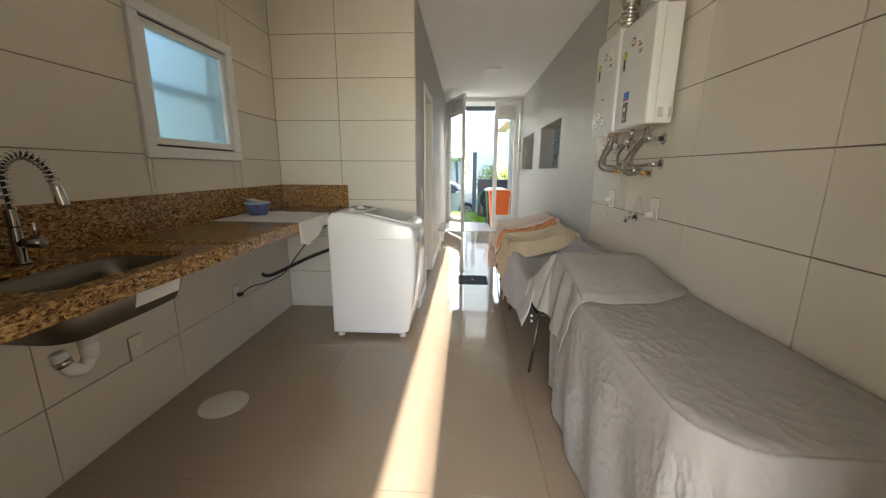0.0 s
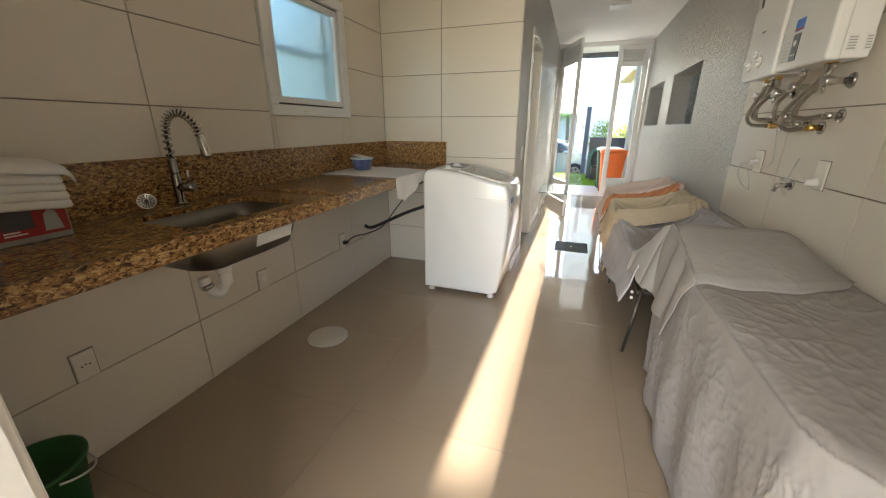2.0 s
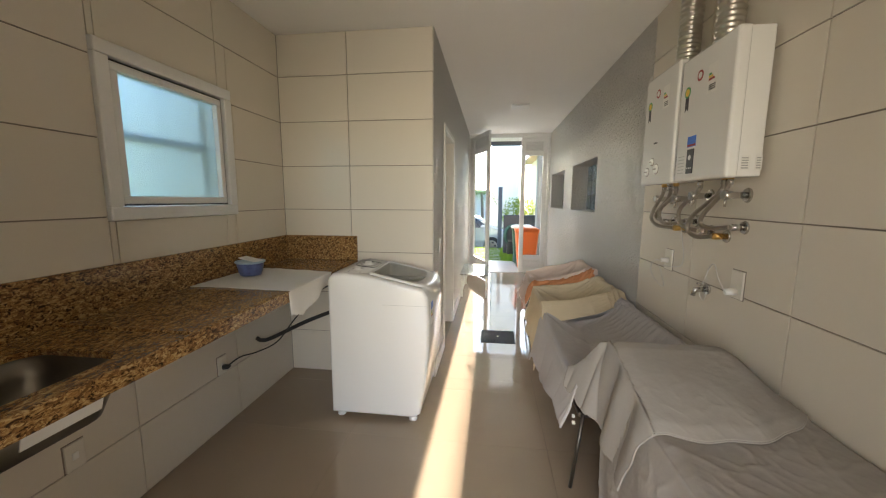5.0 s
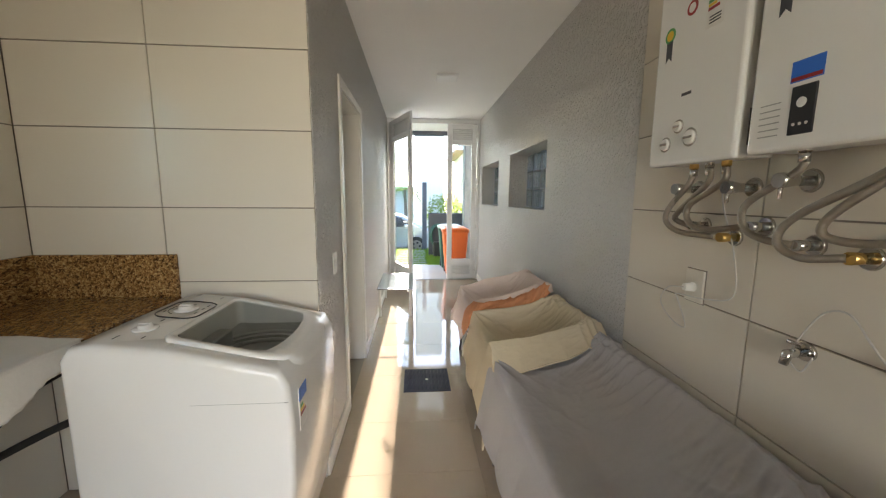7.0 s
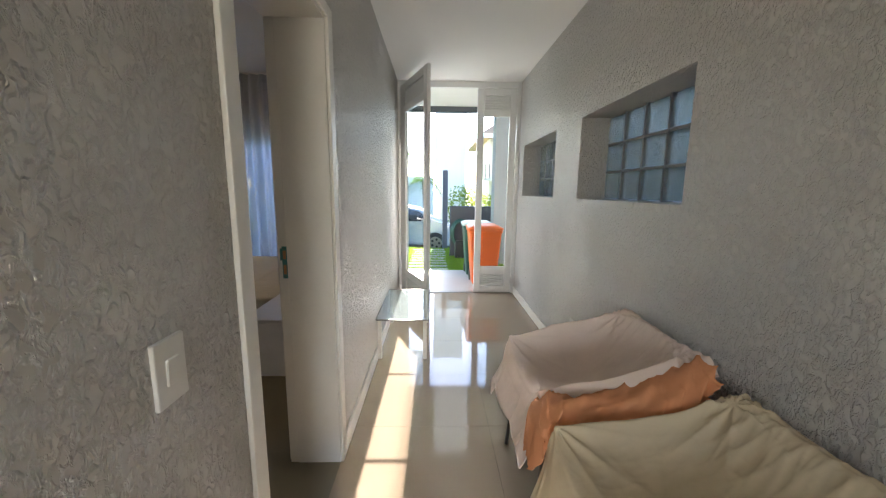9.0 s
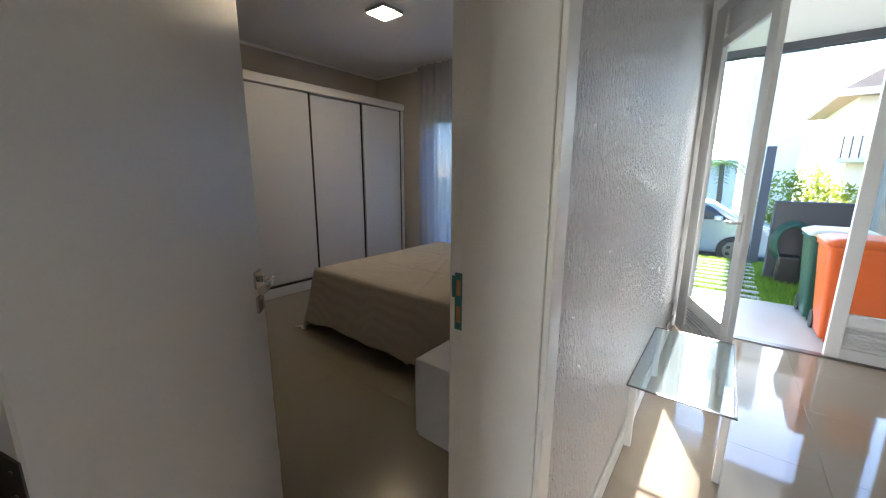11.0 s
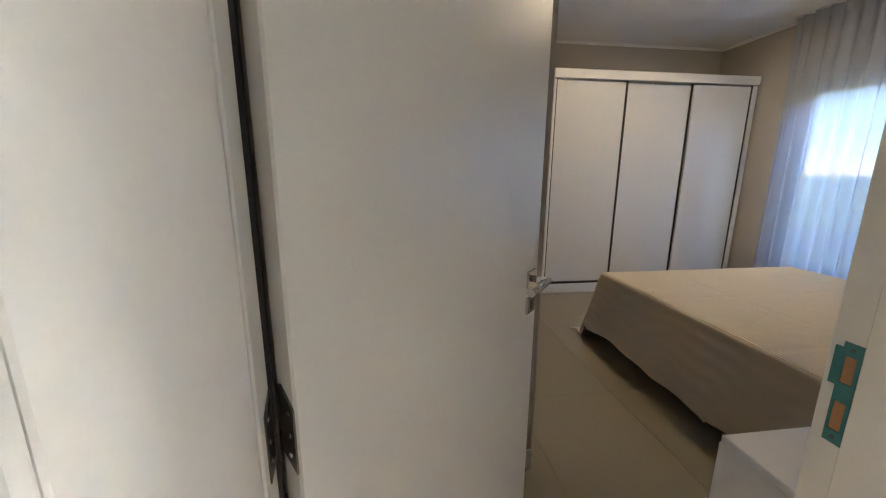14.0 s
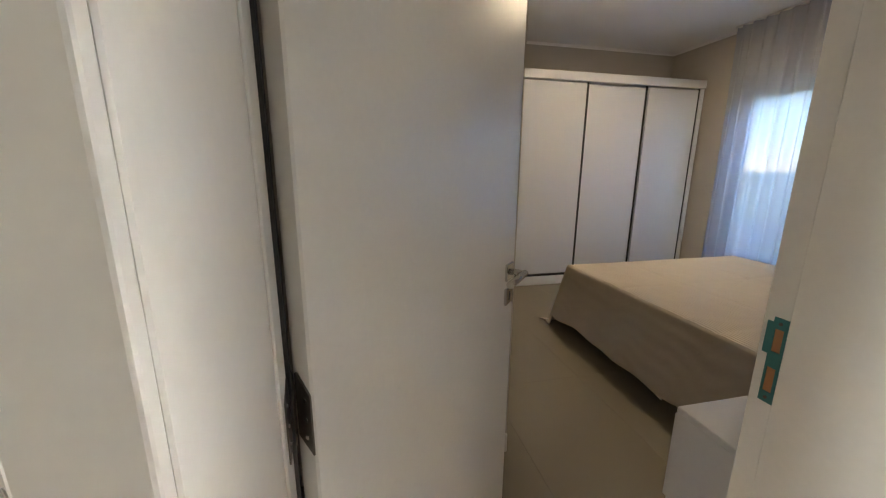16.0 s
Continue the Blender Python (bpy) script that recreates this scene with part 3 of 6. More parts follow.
def laundry_window():
    y0, y1, z0, z1 = WIN
    w = thing("window_1", (XL, y0, z0), "small white aluminium awning window with frosted glass", "window")
    f = 0.062
    for dims in ((y0, y1, z0, z0 + f), (y0, y1, z1 - f, z1), (y0, y0 + f, z0 + f, z1 - f), (y1 - f, y1, z0 + f, z1 - f)):
        part("window_frame", box(XL - 0.06, XL + 0.022, *dims, 0.006, 2), WHITE_ALU, w)
    g = f + 0.012
    s = 0.036
    a0, a1, b0, b1 = y0 + g, y1 - g, z0 + g, z1 - g
    for dims in ((a0, a1, b0, b0 + s), (a0, a1, b1 - s, b1), (a0, a0 + s, b0 + s, b1 - s), (a1 - s, a1, b0 + s, b1 - s)):
        part("sash", box(XL - 0.045, XL + 0.005, *dims, 0.003), WHITE_ALU, w)
    for dims in ((a0 - 0.01, a1 + 0.01, b0 - 0.008, b0), (a0 - 0.01, a1 + 0.01, b1, b1 + 0.008), (a0 - 0.008, a0, b0, b1), (a1, a1 + 0.008, b0, b1)):
        part("gasket", box(XL - 0.05, XL - 0.002, *dims), BLACK_RUBBER, w)
    p = part("pane", box(XL - 0.03, XL - 0.024, a0 + s, a1 - s, b0 + s, b1 - s), FROSTED, w, "frosted rain-pattern glass pane")
    p.visible_shadow = False
    part("outer_rail", box(XL - 0.1, XL - 0.075, a0 + s, a1 - s, (b0 + b1) / 2 - 0.01, (b0 + b1) / 2 + 0.03, 0.004), WHITE_ALU, w)
    part("outer_rail", box(XL - 0.1, XL - 0.075, a1 - s - 0.07, a1 - s - 0.02, b0 + s, b1 - s, 0.004), WHITE_ALU, w)
    for yy in (y0 + 0.3, y1 - 0.15):
        part("latch", box(XL + 0.022, XL + 0.028, yy - 0.02, yy + 0.02, z0 + 0.025, z0 + 0.035, 0.002), WHITE_PLASTIC, w)


laundry_window()


def bedroom_window():
    x0, x1, z0, z1 = BWIN
    w = thing("window_2", (x0, BY1, z0), "wide white aluminium bedroom window", "window")
    for dims in ((x0, x1, z0, z0 + 0.06), (x0, x1, z1 - 0.06, z1), (x0, x0 + 0.06, z0, z1), (x1 - 0.06, x1, z0, z1), ((x0 + x1) / 2 - 0.03, (x0 + x1) / 2 + 0.03, z0, z1)):
        part("window_frame", box(dims[0], dims[1], BY1 + 0.05, BY1 + 0.11, dims[2], dims[3], 0.004), WHITE_ALU, w)
    for a, b in ((x0 + 0.06, (x0 + x1) / 2 - 0.03), ((x0 + x1) / 2 + 0.03, x1 - 0.06)):
        p = part("pane", box(a, b, BY1 + 0.076, BY1 + 0.082, z0 + 0.06, z1 - 0.06), CLEAR, w)
        p.visible_shadow = False


bedroom_window()


def glass_block_niche(i):
    y0, y1, z0, z1 = NICHES[i]
    w = thing("window_%d" % (i + 3), (XR + 0.2, y0, z0), "recessed glass block window in the stucco wall", "window")
    ny, nz = 5, 3
    sy, sz = (y1 - y0) / ny, (z1 - z0) / nz
    for a in range(ny):
        for b in range(nz):
            part("glass_block", box(XR + 0.2, XR + 0.28, y0 + a * sy + 0.006, y0 + (a + 1) * sy - 0.006, z0 + b * sz + 0.006, z0 + (b + 1) * sz - 0.006, 0.02, 3), BLOCK_GLASS, w).visible_shadow = False
    for a in range(1, ny):
        part("mortar", box(XR + 0.204, XR + 0.27, y0 + a * sy - 0.008, y0 + a * sy + 0.008, z0, z1), DARK_MORTAR, w)
    for b in range(1, nz):
        part("mortar", box(XR + 0.206, XR + 0.268, y0, y1, z0 + b * sz - 0.008, z0 + b * sz + 0.008), DARK_MORTAR, w)


glass_block_niche(0)
glass_block_niche(1)


def louvre(bm_list, x0, x1, z0, z1, n, y):
    for k in range(n):
        z = z0 + (z1 - z0) * (k + 0.5) / n
        bm_list.append(turned(box(x0, x1, y - 0.004, y + 0.004, z - 0.012, z + 0.012), 35, (0, y, z), "X"))


def gate_leaf(parent, x0, x1, y, place, handle):
    """White aluminium leaf: louvred top and bottom panels and a tall pane."""
    zb, zt, s, d = 0.015, 2.62, 0.085, 0.02
    gz0, gz1 = 0.365, 2.288
    h = s + (0.018 if handle else 0.0)
    q = s + (0.115 if handle else 0.0)
    parts = [("stile", (x0, x0 + q, zb, zt)), ("stile", (x1 - h, x1, zb, zt)), ("rail", (x0 + q, x1 - h, zb, 0.1)), ("rail", (x0 + q, x1 - h, 0.27, gz0)),
             ("rail", (x0 + q, x1 - h, gz1, 2.36)), ("rail", (x0 + q, x1 - h, 2.54, zt))]
    for nm, (a, b, c, e) in parts:
        part(nm, place(box(a, b, y - d, y + d, c, e, 0.004)), WHITE_ALU, parent)
    for z0, z1 in ((0.1, 0.27), (2.36, 2.54)):
        part("back_panel", place(box(x0 + q, x1 - h, y + 0.006, y + 0.012, z0, z1)), WHITE_ALU, parent)
        ls = []
        louvre(ls, x0 + q + 0.01, x1 - h - 0.01, z0 + 0.015, z1 - 0.015, 5, y - 0.004)
        for b in ls:
            part("slat", place(b), WHITE_ALU, parent)
    p = part("pane", place(box(x0 + q, x1 - h, y - 0.003, y + 0.003, gz0, gz1)), CLEAR, parent, "clear glass pane")
    p.visible_shadow = False
    if handle:
        hx, hz = x1 - s / 2, 1.03
        h = part("handle", place(box(hx - 0.015, hx + 0.015, y - d - 0.006, y - d, hz - 0.09, hz + 0.09, 0.003)), WHITE_PLASTIC, parent, "white lever handle")
        part("lever", place(add_tube(tube([(hx, y - d - 0.004, hz + 0.03), (hx, y - d - 0.045, hz + 0.03)], 0.008), [(hx, y - d - 0.045, hz + 0.03), (hx - 0.11, y - d - 0.045, hz + 0.03)], 0.008)), WHITE_PLASTIC, h)


fr = thing("door_frame", (XC, YG, 0), "white aluminium frame of the front gate", "door frame")
for dims in ((XC, XC + 0.045, 0, 2.7), (XR - 0.045, XR, 0, 2.7), (XC + 0.045, XR - 0.045, 2.625, 2.7)):
    part("frame_member", box(dims[0], dims[1], YG - 0.025, YG + 0.045, dims[2], dims[3], 0.004), WHITE_ALU, fr)
part("threshold", box(XC + 0.045, XR - 0.045, YG - 0.03, YG + 0.04, 0, 0.012, 0.002), STEEL, fr)
gl = thing("door_2", (0.40, YG, 0), "closed white aluminium gate leaf with a tall glass pane", "door")
gate_leaf(gl, 0.401, XR - 0.05, YG, lambda b: b, False)
GX, GY = XC + 0.05, YG - 0.03
go = thing("door_3", (GX, GY, 0), "open white aluminium gate leaf with louvred panels", "door")
gate_leaf(go, GX, GX + 0.94, GY, lambda b: turned(b, -68, (GX, GY, 0)), True)
for xh, yh, par in ((XC + 0.048, YG - 0.035, go), (XR - 0.048, YG - 0.03, gl)):
    for z in (0.2, 0.95, 1.7, 2.45):
        part("hinge", tube([(xh, yh, z - 0.05), (xh, yh, z + 0.05)], 0.012, 10), WHITE_ALU, par)


# ---- laundry ----
CT = 0.965                                # counter top
SINK = (-1.67, -1.31, 1.44, 1.98)         # x and y of the bowl


def counter():
    c = thing("countertop", (XL, YS, CT), "speckled gold granite laundry countertop with an upstand", "countertop")
    sx0, sx1, sy0, sy1 = SINK
    xf, step = -1.215, 2.16
    # slab around the sink: the wet end lies a finger lower than the dry end
    for a, b, d, e, z in ((XL, xf - 0.02, YS, sy0, CT - 0.009), (XL, sx0, sy0, sy1, CT - 0.009), (sx1, xf - 0.02, sy0, sy1, CT - 0.009), (XL, xf - 0.02, sy1, step, CT - 0.009)):
        part("wet_slab", box(a, b, d, e, CT - 0.03, z), GRANITE, c)
    part("dry_slab", box(XL, xf - 0.02, step, YE, CT - 0.03, CT, 0.003), GRANITE, c)
    part("front_edge", box(xf - 0.02, xf, YS, YE, CT - 0.065, CT, 0.005, 2), GRANITE, c)
    # sink rim edge and bevel of the cut-out
    part("upstand", box(XL, XL + 0.02, YS, YE, CT - 0.02, 1.16, 0.003), GRANITE, c)
    part("upstand", box(XL + 0.02, xf, YE - 0.02, YE, CT + 0.0005, 1.16, 0.003), GRANITE, c)


counter()


def rounded_rect(x0, x1, y0, y1, r, n=6):
    out = []
    for cx, cy, a0 in ((x1 - r, y1 - r, 0), (x0 + r, y1 - r, 90), (x0 + r, y0 + r, 180), (x1 - r, y0 + r, 270)):
        for k in range(n + 1):
            a = radians(a0 + 90 * k / n)
            out.append((cx + r * math.cos(a), cy + r * math.sin(a)))
    return out


def loft(outlines, cap_last=True):
    bm = bmesh.new()
    rings = [[bm.verts.new((x, y, z)) for x, y in o] for o, z in outlines]
    n = len(rings[0])
    for a, b in zip(rings, rings[1:]):
        for k in range(n):
            bm.faces.new((a[k], a[(k + 1) % n], b[(k + 1) % n], b[k])).smooth = True
    if cap_last:
        bm.faces.new(rings[-1])
    return bm


def sink():
    sx0, sx1, sy0, sy1 = SINK
    s = thing("sink", ((sx0 + sx1) / 2, (sy0 + sy1) / 2, CT - 0.2), "undermounted stainless steel laundry sink", "sink")

    def ring(inset, r):
        return rounded_rect(sx0 + inset, sx1 - inset, sy0 + inset, sy1 - inset, r)
    b = part("bowl", loft([(ring(-0.03, 0.08), CT - 0.031), (ring(0.002, 0.07), CT - 0.032), (ring(0.008, 0.07), CT - 0.10), (ring(0.03, 0.08), CT - 0.185), (ring(0.09, 0.07), CT - 0.215)]), SINK_STEEL, s)
    thicken(b, 0.003)
    # granite lip of the rounded cut-out
    bm = bmesh.new()
    o, i = rounded_rect(sx0 - 0.001, sx1 + 0.001, sy0 - 0.001, sy1 + 0.001, 0.004), rounded_rect(sx0 + 0.004, sx1 - 0.004, sy0 + 0.004, sy1 - 0.004, 0.07)
    vs = [[bm.verts.new((x, y, z)) for x, y in ol] for ol, z in ((o, CT - 0.0092), (i, CT - 0.0092), (i, CT - 0.03), (o, CT - 0.03))]
    for p, q in ((0, 1), (1, 2), (2, 3)):
        for k in range(len(o)):
            bm.faces.new((vs[p][k], vs[p][(k + 1) % len(o)], vs[q][(k + 1) % len(o)], vs[q][k]))
    part("stone_lip", bm, GRANITE, s, "rounded granite lip of the cut-out")
    part("label", prism([(sx1 - 0.006, CT - 0.10), (sx1 - 0.003, CT - 0.10), (sx1 - 0.0175, CT - 0.153), (sx1 - 0.0205, CT - 0.153)], "y", 1.70, 1.9), PAPER, s, "white paper label")
    part("waste", lathe([(0.05, CT - 0.218), (0.05, CT - 0.235), (0.03, CT - 0.25), (0.03, CT - 0.27)], -1.49, 1.66, 24), WHITE_PLASTIC, s)
    tr = part("trap", tube([(-1.49, 1.66, CT - 0.25), (-1.49, 1.66, CT - 0.325)], 0.027, 20), WHITE_PLASTIC, s, "white plastic corrugated trap")
    ridges = smooth_path([(-1.49, 1.66, CT - 0.31), (-1.493, 1.635, CT - 0.352), (-1.5, 1.605, CT - 0.345), (-1.51, 1.585, CT - 0.31), (-1.515, 1.58, CT - 0.27)], 12)
    part("corrugated_hose", tube(ridges, [0.020 + 0.004 * (k % 2) for k in range(len(ridges))], 14), WHITE_PLASTIC, tr)
    part("clamp", tube([(-1.508, 1.588, CT - 0.32), (-1.512, 1.583, CT - 0.30)], 0.026, 16), CHROME, tr)


sink()


def faucet():
    x, y = -1.765, 1.735
    f = thing("faucet", (x, y, CT - 0.009), "chrome spring-neck kitchen faucet on the granite top", "faucet")
    z0 = CT - 0.0085
    part("base", lathe([(0.03, z0), (0.03, z0 + 0.008), (0.019, z0 + 0.012), (0.019, z0 + 0.12), (0.0165, z0 + 0.13)] + [(0.0165 + 0.003 * (k % 2), z0 + 0.135 + 0.0055 * k) for k in range(13)], x, y, 24), DARK_CHROME, f)
    part("valve_body", tube([(x, y, z0 + 0.075), (x + 0.075, y + 0.02, z0 + 0.075)], [0.017, 0.02], 20), DARK_CHROME, f)
    part("lever", tube([(x + 0.055, y + 0.015, z0 + 0.09), (x + 0.062, y + 0.012, z0 + 0.15)], [0.006, 0.005], 10), CHROME, f)
    arch = smooth_path([(x, y, z0 + 0.19), (x, y, z0 + 0.30), (x + 0.018, y + 0.008, z0 + 0.365), (x + 0.065, y + 0.03, z0 + 0.385), (x + 0.108, y + 0.05, z0 + 0.345), (x + 0.122, y + 0.057, z0 + 0.285)], 14)
    part("inner_hose", tube(arch, 0.006, 8), BLACK_RUBBER, f)
    coil, turns = [], 21
    n = turns * 14
    for k in range(n + 1):
        u = k / n * (len(arch) - 1)
        i = min(int(u), len(arch) - 2)
        p = arch[i].lerp(arch[i + 1], u - i)
        d = (arch[i + 1] - arch[i]).normalized()
        side = Vector((0.4, -0.9, 0)).normalized()
        up = d.cross(side).normalized()
        side = up.cross(d)
        a = 2 * math.pi * k / 14
        coil.append(p + (side * math.cos(a) + up * math.sin(a)) * 0.0155)
    part("spring", tube(coil, 0.004, 7), CHROME, f)
    e = Vector(arch[-1])
    part("spray_head", tube([e + Vector((0, 0, 0.015)), e - Vector((-0.004, -0.002, 0.02)), e - Vector((-0.012, -0.005, 0.075)), e - Vector((-0.013, -0.005, 0.085))], [0.016, 0.019, 0.021, 0.018], 18), CHROME, f)


faucet()

# sink strainer leaning on the upstand
st = thing("sink_strainer", (-1.775, 1.60, CT - 0.009), "round chrome sink strainer leaning by the faucet", "strainer")
bm = lathe([(0.034, 0), (0.036, 0.003), (0.031, 0.006), (0.029, 0.003), (0.005, 0.003)], 0, 0, 28)
for b, nm, m in ((bm, "rim", CHROME),):
    bmesh.ops.transform(b, matrix=pose(-1.775, 1.60, CT + 0.026, 62, 0, 62), verts=b.verts)
    part(nm, b, m, st)
for k in range(14):
    a = 2 * math.pi * k / 14
    b = box(0.011, 0.028, -0.0018, 0.0018, 0.0025, 0.0045)
    turned(b, math.degrees(a), (0, 0, 0))
    bmesh.ops.transform(b, matrix=pose(-1.775, 1.60, CT + 0.026, 62, 0, 62), verts=b.verts)
    part("slot", b, BLACK_PLASTIC, st)
b = lathe([(0.008, 0.0025), (0.008, 0.008), (0.005, 0.01)], 0, 0, 14)
bmesh.ops.transform(b, matrix=pose(-1.775, 1.60, CT + 0.026, 62, 0, 62), verts=b.verts)
part("knob", b, BLACK_PLASTIC, st)


def washing_machine():
    x0, x1, y0, y1 = -1.185, -0.53, 3.165, 3.765
    w = thing("washing_machine", ((x0 + x1) / 2, (y0 + y1) / 2, 0), "white top-loading washing machine with a glass lid", "washing machine")
    # side profile: upright back, sloping top, bowed front
    side = [(x0, 0.035), (-0.63, 0.035), (-0.585, 0.06), (-0.55, 0.25), (-0.528, 0.5), (-0.522, 0.70), (-0.532, 0.84), (-0.56, 0.892), (x0 + 0.28, 0.968), (x0 + 0.1, 0.988), (x0 + 0.03, 0.98), (x0, 0.94)]
    bm = add_prism(bmesh.new(), side, "y", y0, y1)
    es = [e for e in bm.edges if abs(e.verts[0].co.y - e.verts[1].co.y) < 1e-6]
    bmesh.ops.bevel(bm, geom=es, offset=0.022, segments=3, affect="EDGES", profile=0.5)
    for f in bm.faces:
        f.smooth = True
    # the well that the lid closes
    body = part("body", bm, APPLIANCE, w)
    sl = (0.892 - 0.968) / (-0.56 - (x0 + 0.28))

    def top(x):
        return 0.968 + sl * (x - (x0 + 0.28))
    lx0, lx1, ly0, ly1 = x0 + 0.265, -0.60, y0 + 0.075, y1 - 0.075
    # lid: frame proud of the top, smoked glass in it, tub under it
    cut = bpy.data.objects.new("well_cutter", mesh_of("well_cutter", add_prism(bmesh.new(), rounded_rect(lx0 + 0.01, lx1 - 0.005, ly0 + 0.01, ly1 - 0.01, 0.03), "z", 0.55, 1.2), APPLIANCE))
    bo = body.modifiers.new("well", "BOOLEAN")
    bo.operation, bo.solver, bo.object = "DIFFERENCE", "EXACT", cut
    scene.collection.objects.link(cut)
    bpy.context.view_layer.update()
    dg = bpy.context.evaluated_depsgraph_get()
    cutmesh = bpy.data.meshes.new_from_object(body.evaluated_get(dg))
    body.modifiers.clear()
    body.data = cutmesh
    bpy.data.objects.remove(cut)
    mid, half = (ly0 + ly1) / 2, (ly1 - ly0) / 2

    def lid_outline(grow, front):
        """Straight back and sides, rounded corners and a bowed front."""
        h = half + grow
        pts = [(lx0 - grow, mid - h + 0.02), (lx0 - grow + 0.02, mid - h)]
        pts += [(lx1 - 0.05 + front * 0.5, mid - h), (lx1 - 0.015 + front * 0.75, mid - h + 0.014)]
        for k in range(1, 12):
            v = -1 + k / 6
            pts.append((lx1 + front + 0.022 * (1 - v * v), mid + v * (h - 0.03)))
        pts += [(lx1 - 0.015 + front * 0.75, mid + h - 0.014), (lx1 - 0.05 + front * 0.5, mid + h), (lx0 - grow + 0.02, mid + h), (lx0 - grow, mid + h - 0.02)]
        return pts
    bm = bmesh.new()
    rings = []
    for outline, dz, drop in ((lid_outline(0.013, 0.062), -0.004, 1.0), (lid_outline(0.012, 0.060), 0.008, 1.0), (lid_outline(0.006, 0.048), 0.013, 0.5), (lid_outline(-0.010, -0.022), 0.012, 0.0), (lid_outline(-0.012, -0.024), 0.002, 0.0)):
        rings.append([bm.verts.new((x, y, top(x) + dz - drop * 4.0 * max(0.0, x - lx1 - 0.02) ** 2 * 3)) for x, y in outline])
    for p, q in zip(rings, rings[1:]):
        for k in range(len(p)):
            f = bm.faces.new((p[k], p[(k + 1) % len(p)], q[(k + 1) % len(p)], q[k]))
            f.smooth = True
    bmesh.ops.recalc_face_normals(bm, faces=bm.faces)
    lid = part("lid", bm, APPLIANCE, w, "white framed lid with a bowed front lip")
    bm = bmesh.new()
    lower = [bm.verts.new((x, y, top(x) + 0.004)) for x, y in lid_outline(-0.0125, -0.0245)]
    upper = [bm.verts.new((x, y, top(x) + 0.008)) for x, y in lid_outline(-0.0125, -0.0245)]
    bm.faces.new(upper)
    bm.faces.new(lower[::-1])
    for k in range(len(lower)):
        bm.faces.new((lower[k], lower[(k + 1) % len(lower)], upper[(k + 1) % len(lower)], upper[k]))
    part("lid_glass", bm, LID_SMOKE, lid, "clear glass window")
    cx, cy = (lx0 + lx1) / 2 + 0.01, (ly0 + ly1) / 2
    tub = part("tub", lathe([(0.2, 0.80), (0.195, 0.82), (0.175, 0.825), (0.17, 0.78), (0.162, 0.62), (0.05, 0.60), (0.045, 0.66), (0.01, 0.68)], cx, cy, 36), TUB_DARK, w, "dark grey tub")
    for r, z, m in ((0.196, 0.838, TUB_GREY), (0.178, 0.822, TUB_DARK), (0.170, 0.812, TUB_GREY), (0.160, 0.765, TUB_GREY), (0.156, 0.72, TUB_DARK)):
        part("tub_ring", tube([(cx + r * math.cos(2 * math.pi * k / 40), cy + r * math.sin(2 * math.pi * k / 40), z) for k in range(41)], 0.0075, 8), m, tub)
    part("well_wall", loft([(rounded_rect(lx0 + 0.006, lx1 - 0.001, ly0 + 0.006, ly1 - 0.006, 0.03), 0.885), (rounded_rect(lx0 + 0.02, lx1 - 0.015, ly0 + 0.02, ly1 - 0.02, 0.05), 0.83)], False), TUB_GREY, tub, "grey plastic collar of the tub")
    part("dispenser", box(lx0 + 0.02, lx0 + 0.075, ly0 + 0.05, ly0 + 0.25, 0.85, 0.915, 0.006), TUB_DARK, w, "grey detergent dispenser")
    pz = lambda x: 0.988 - 0.02 / 0.18 * (x - (x0 + 0.1)) + 0.0025
    # control panel: two knobs, their marks and a framing line
    def knob(kx, ky, r):
        z = pz(kx) + 0.010
        k = part("knob", lathe([(r + 0.015, z - 0.012), (r + 0.015, z - 0.007), (r + 0.012, z - 0.005), (r, z - 0.005), (r * 0.95, z + 0.004), (r * 0.86, z + 0.006)], kx, ky, 28), APPLIANCE, w)
        part("grip", box(kx - r * 0.8, kx + r * 0.8, ky - 0.006, ky + 0.006, z + 0.005, z + 0.011, 0.001), APPLIANCE, k)
    knob(x0 + 0.155, y0 + 0.36, 0.027)
    knob(x0 + 0.15, y0 + 0.15, 0.022)
    loop = rounded_rect(x0 + 0.085, x0 + 0.232, y0 + 0.262, y0 + 0.462, 0.045)
    part("panel_line", tube([(a, b, pz(a) + 0.0006) for a, b in loop[2:] + loop[:1]], 0.0026, 6), BLACK_PLASTIC, w, "dark printed loop round the main knob")
    loop = rounded_rect(x0 + 0.105, x0 + 0.205, y0 + 0.30, y0 + 0.42, 0.045)
    part("panel_line", tube([(a, b, pz(a) + 0.0003) for a, b in loop[6:20]], 0.0014, 6), BLACK_PLASTIC, w)
    for a, b, l in ((0.12, 0.05, 0.03), (0.19, 0.07, 0.02), (0.2, 0.52, 0.025), (0.1, 0.53, 0.03), (0.15, 0.22, 0.02), (0.205, 0.32, 0.02), (0.205, 0.37, 0.02), (0.205, 0.41, 0.018), (0.1, 0.31, 0.018), (0.1, 0.4, 0.018)):
        x = x0 + a
        part("printed_mark", box(x, x + 0.004, y0 + b, y0 + b + l, pz(x), pz(x) + 0.001), PRINT, w)
    part("side_seam", box(x0 + 0.36, -0.535, y0 - 0.0004, y0 + 0.003, 0.79, 0.7912), TUB_GREY, w)
    # energy label on the bowed front
    lb = part("energy_label", box(-0.5245, -0.5205, y0 + 0.06, y0 + 0.135, 0.655, 0.80), PAPER, w, "blue and white energy label")
    part("label_band", box(-0.5215, -0.5195, y0 + 0.06, y0 + 0.135, 0.755, 0.80), BLUE_LABEL, lb)
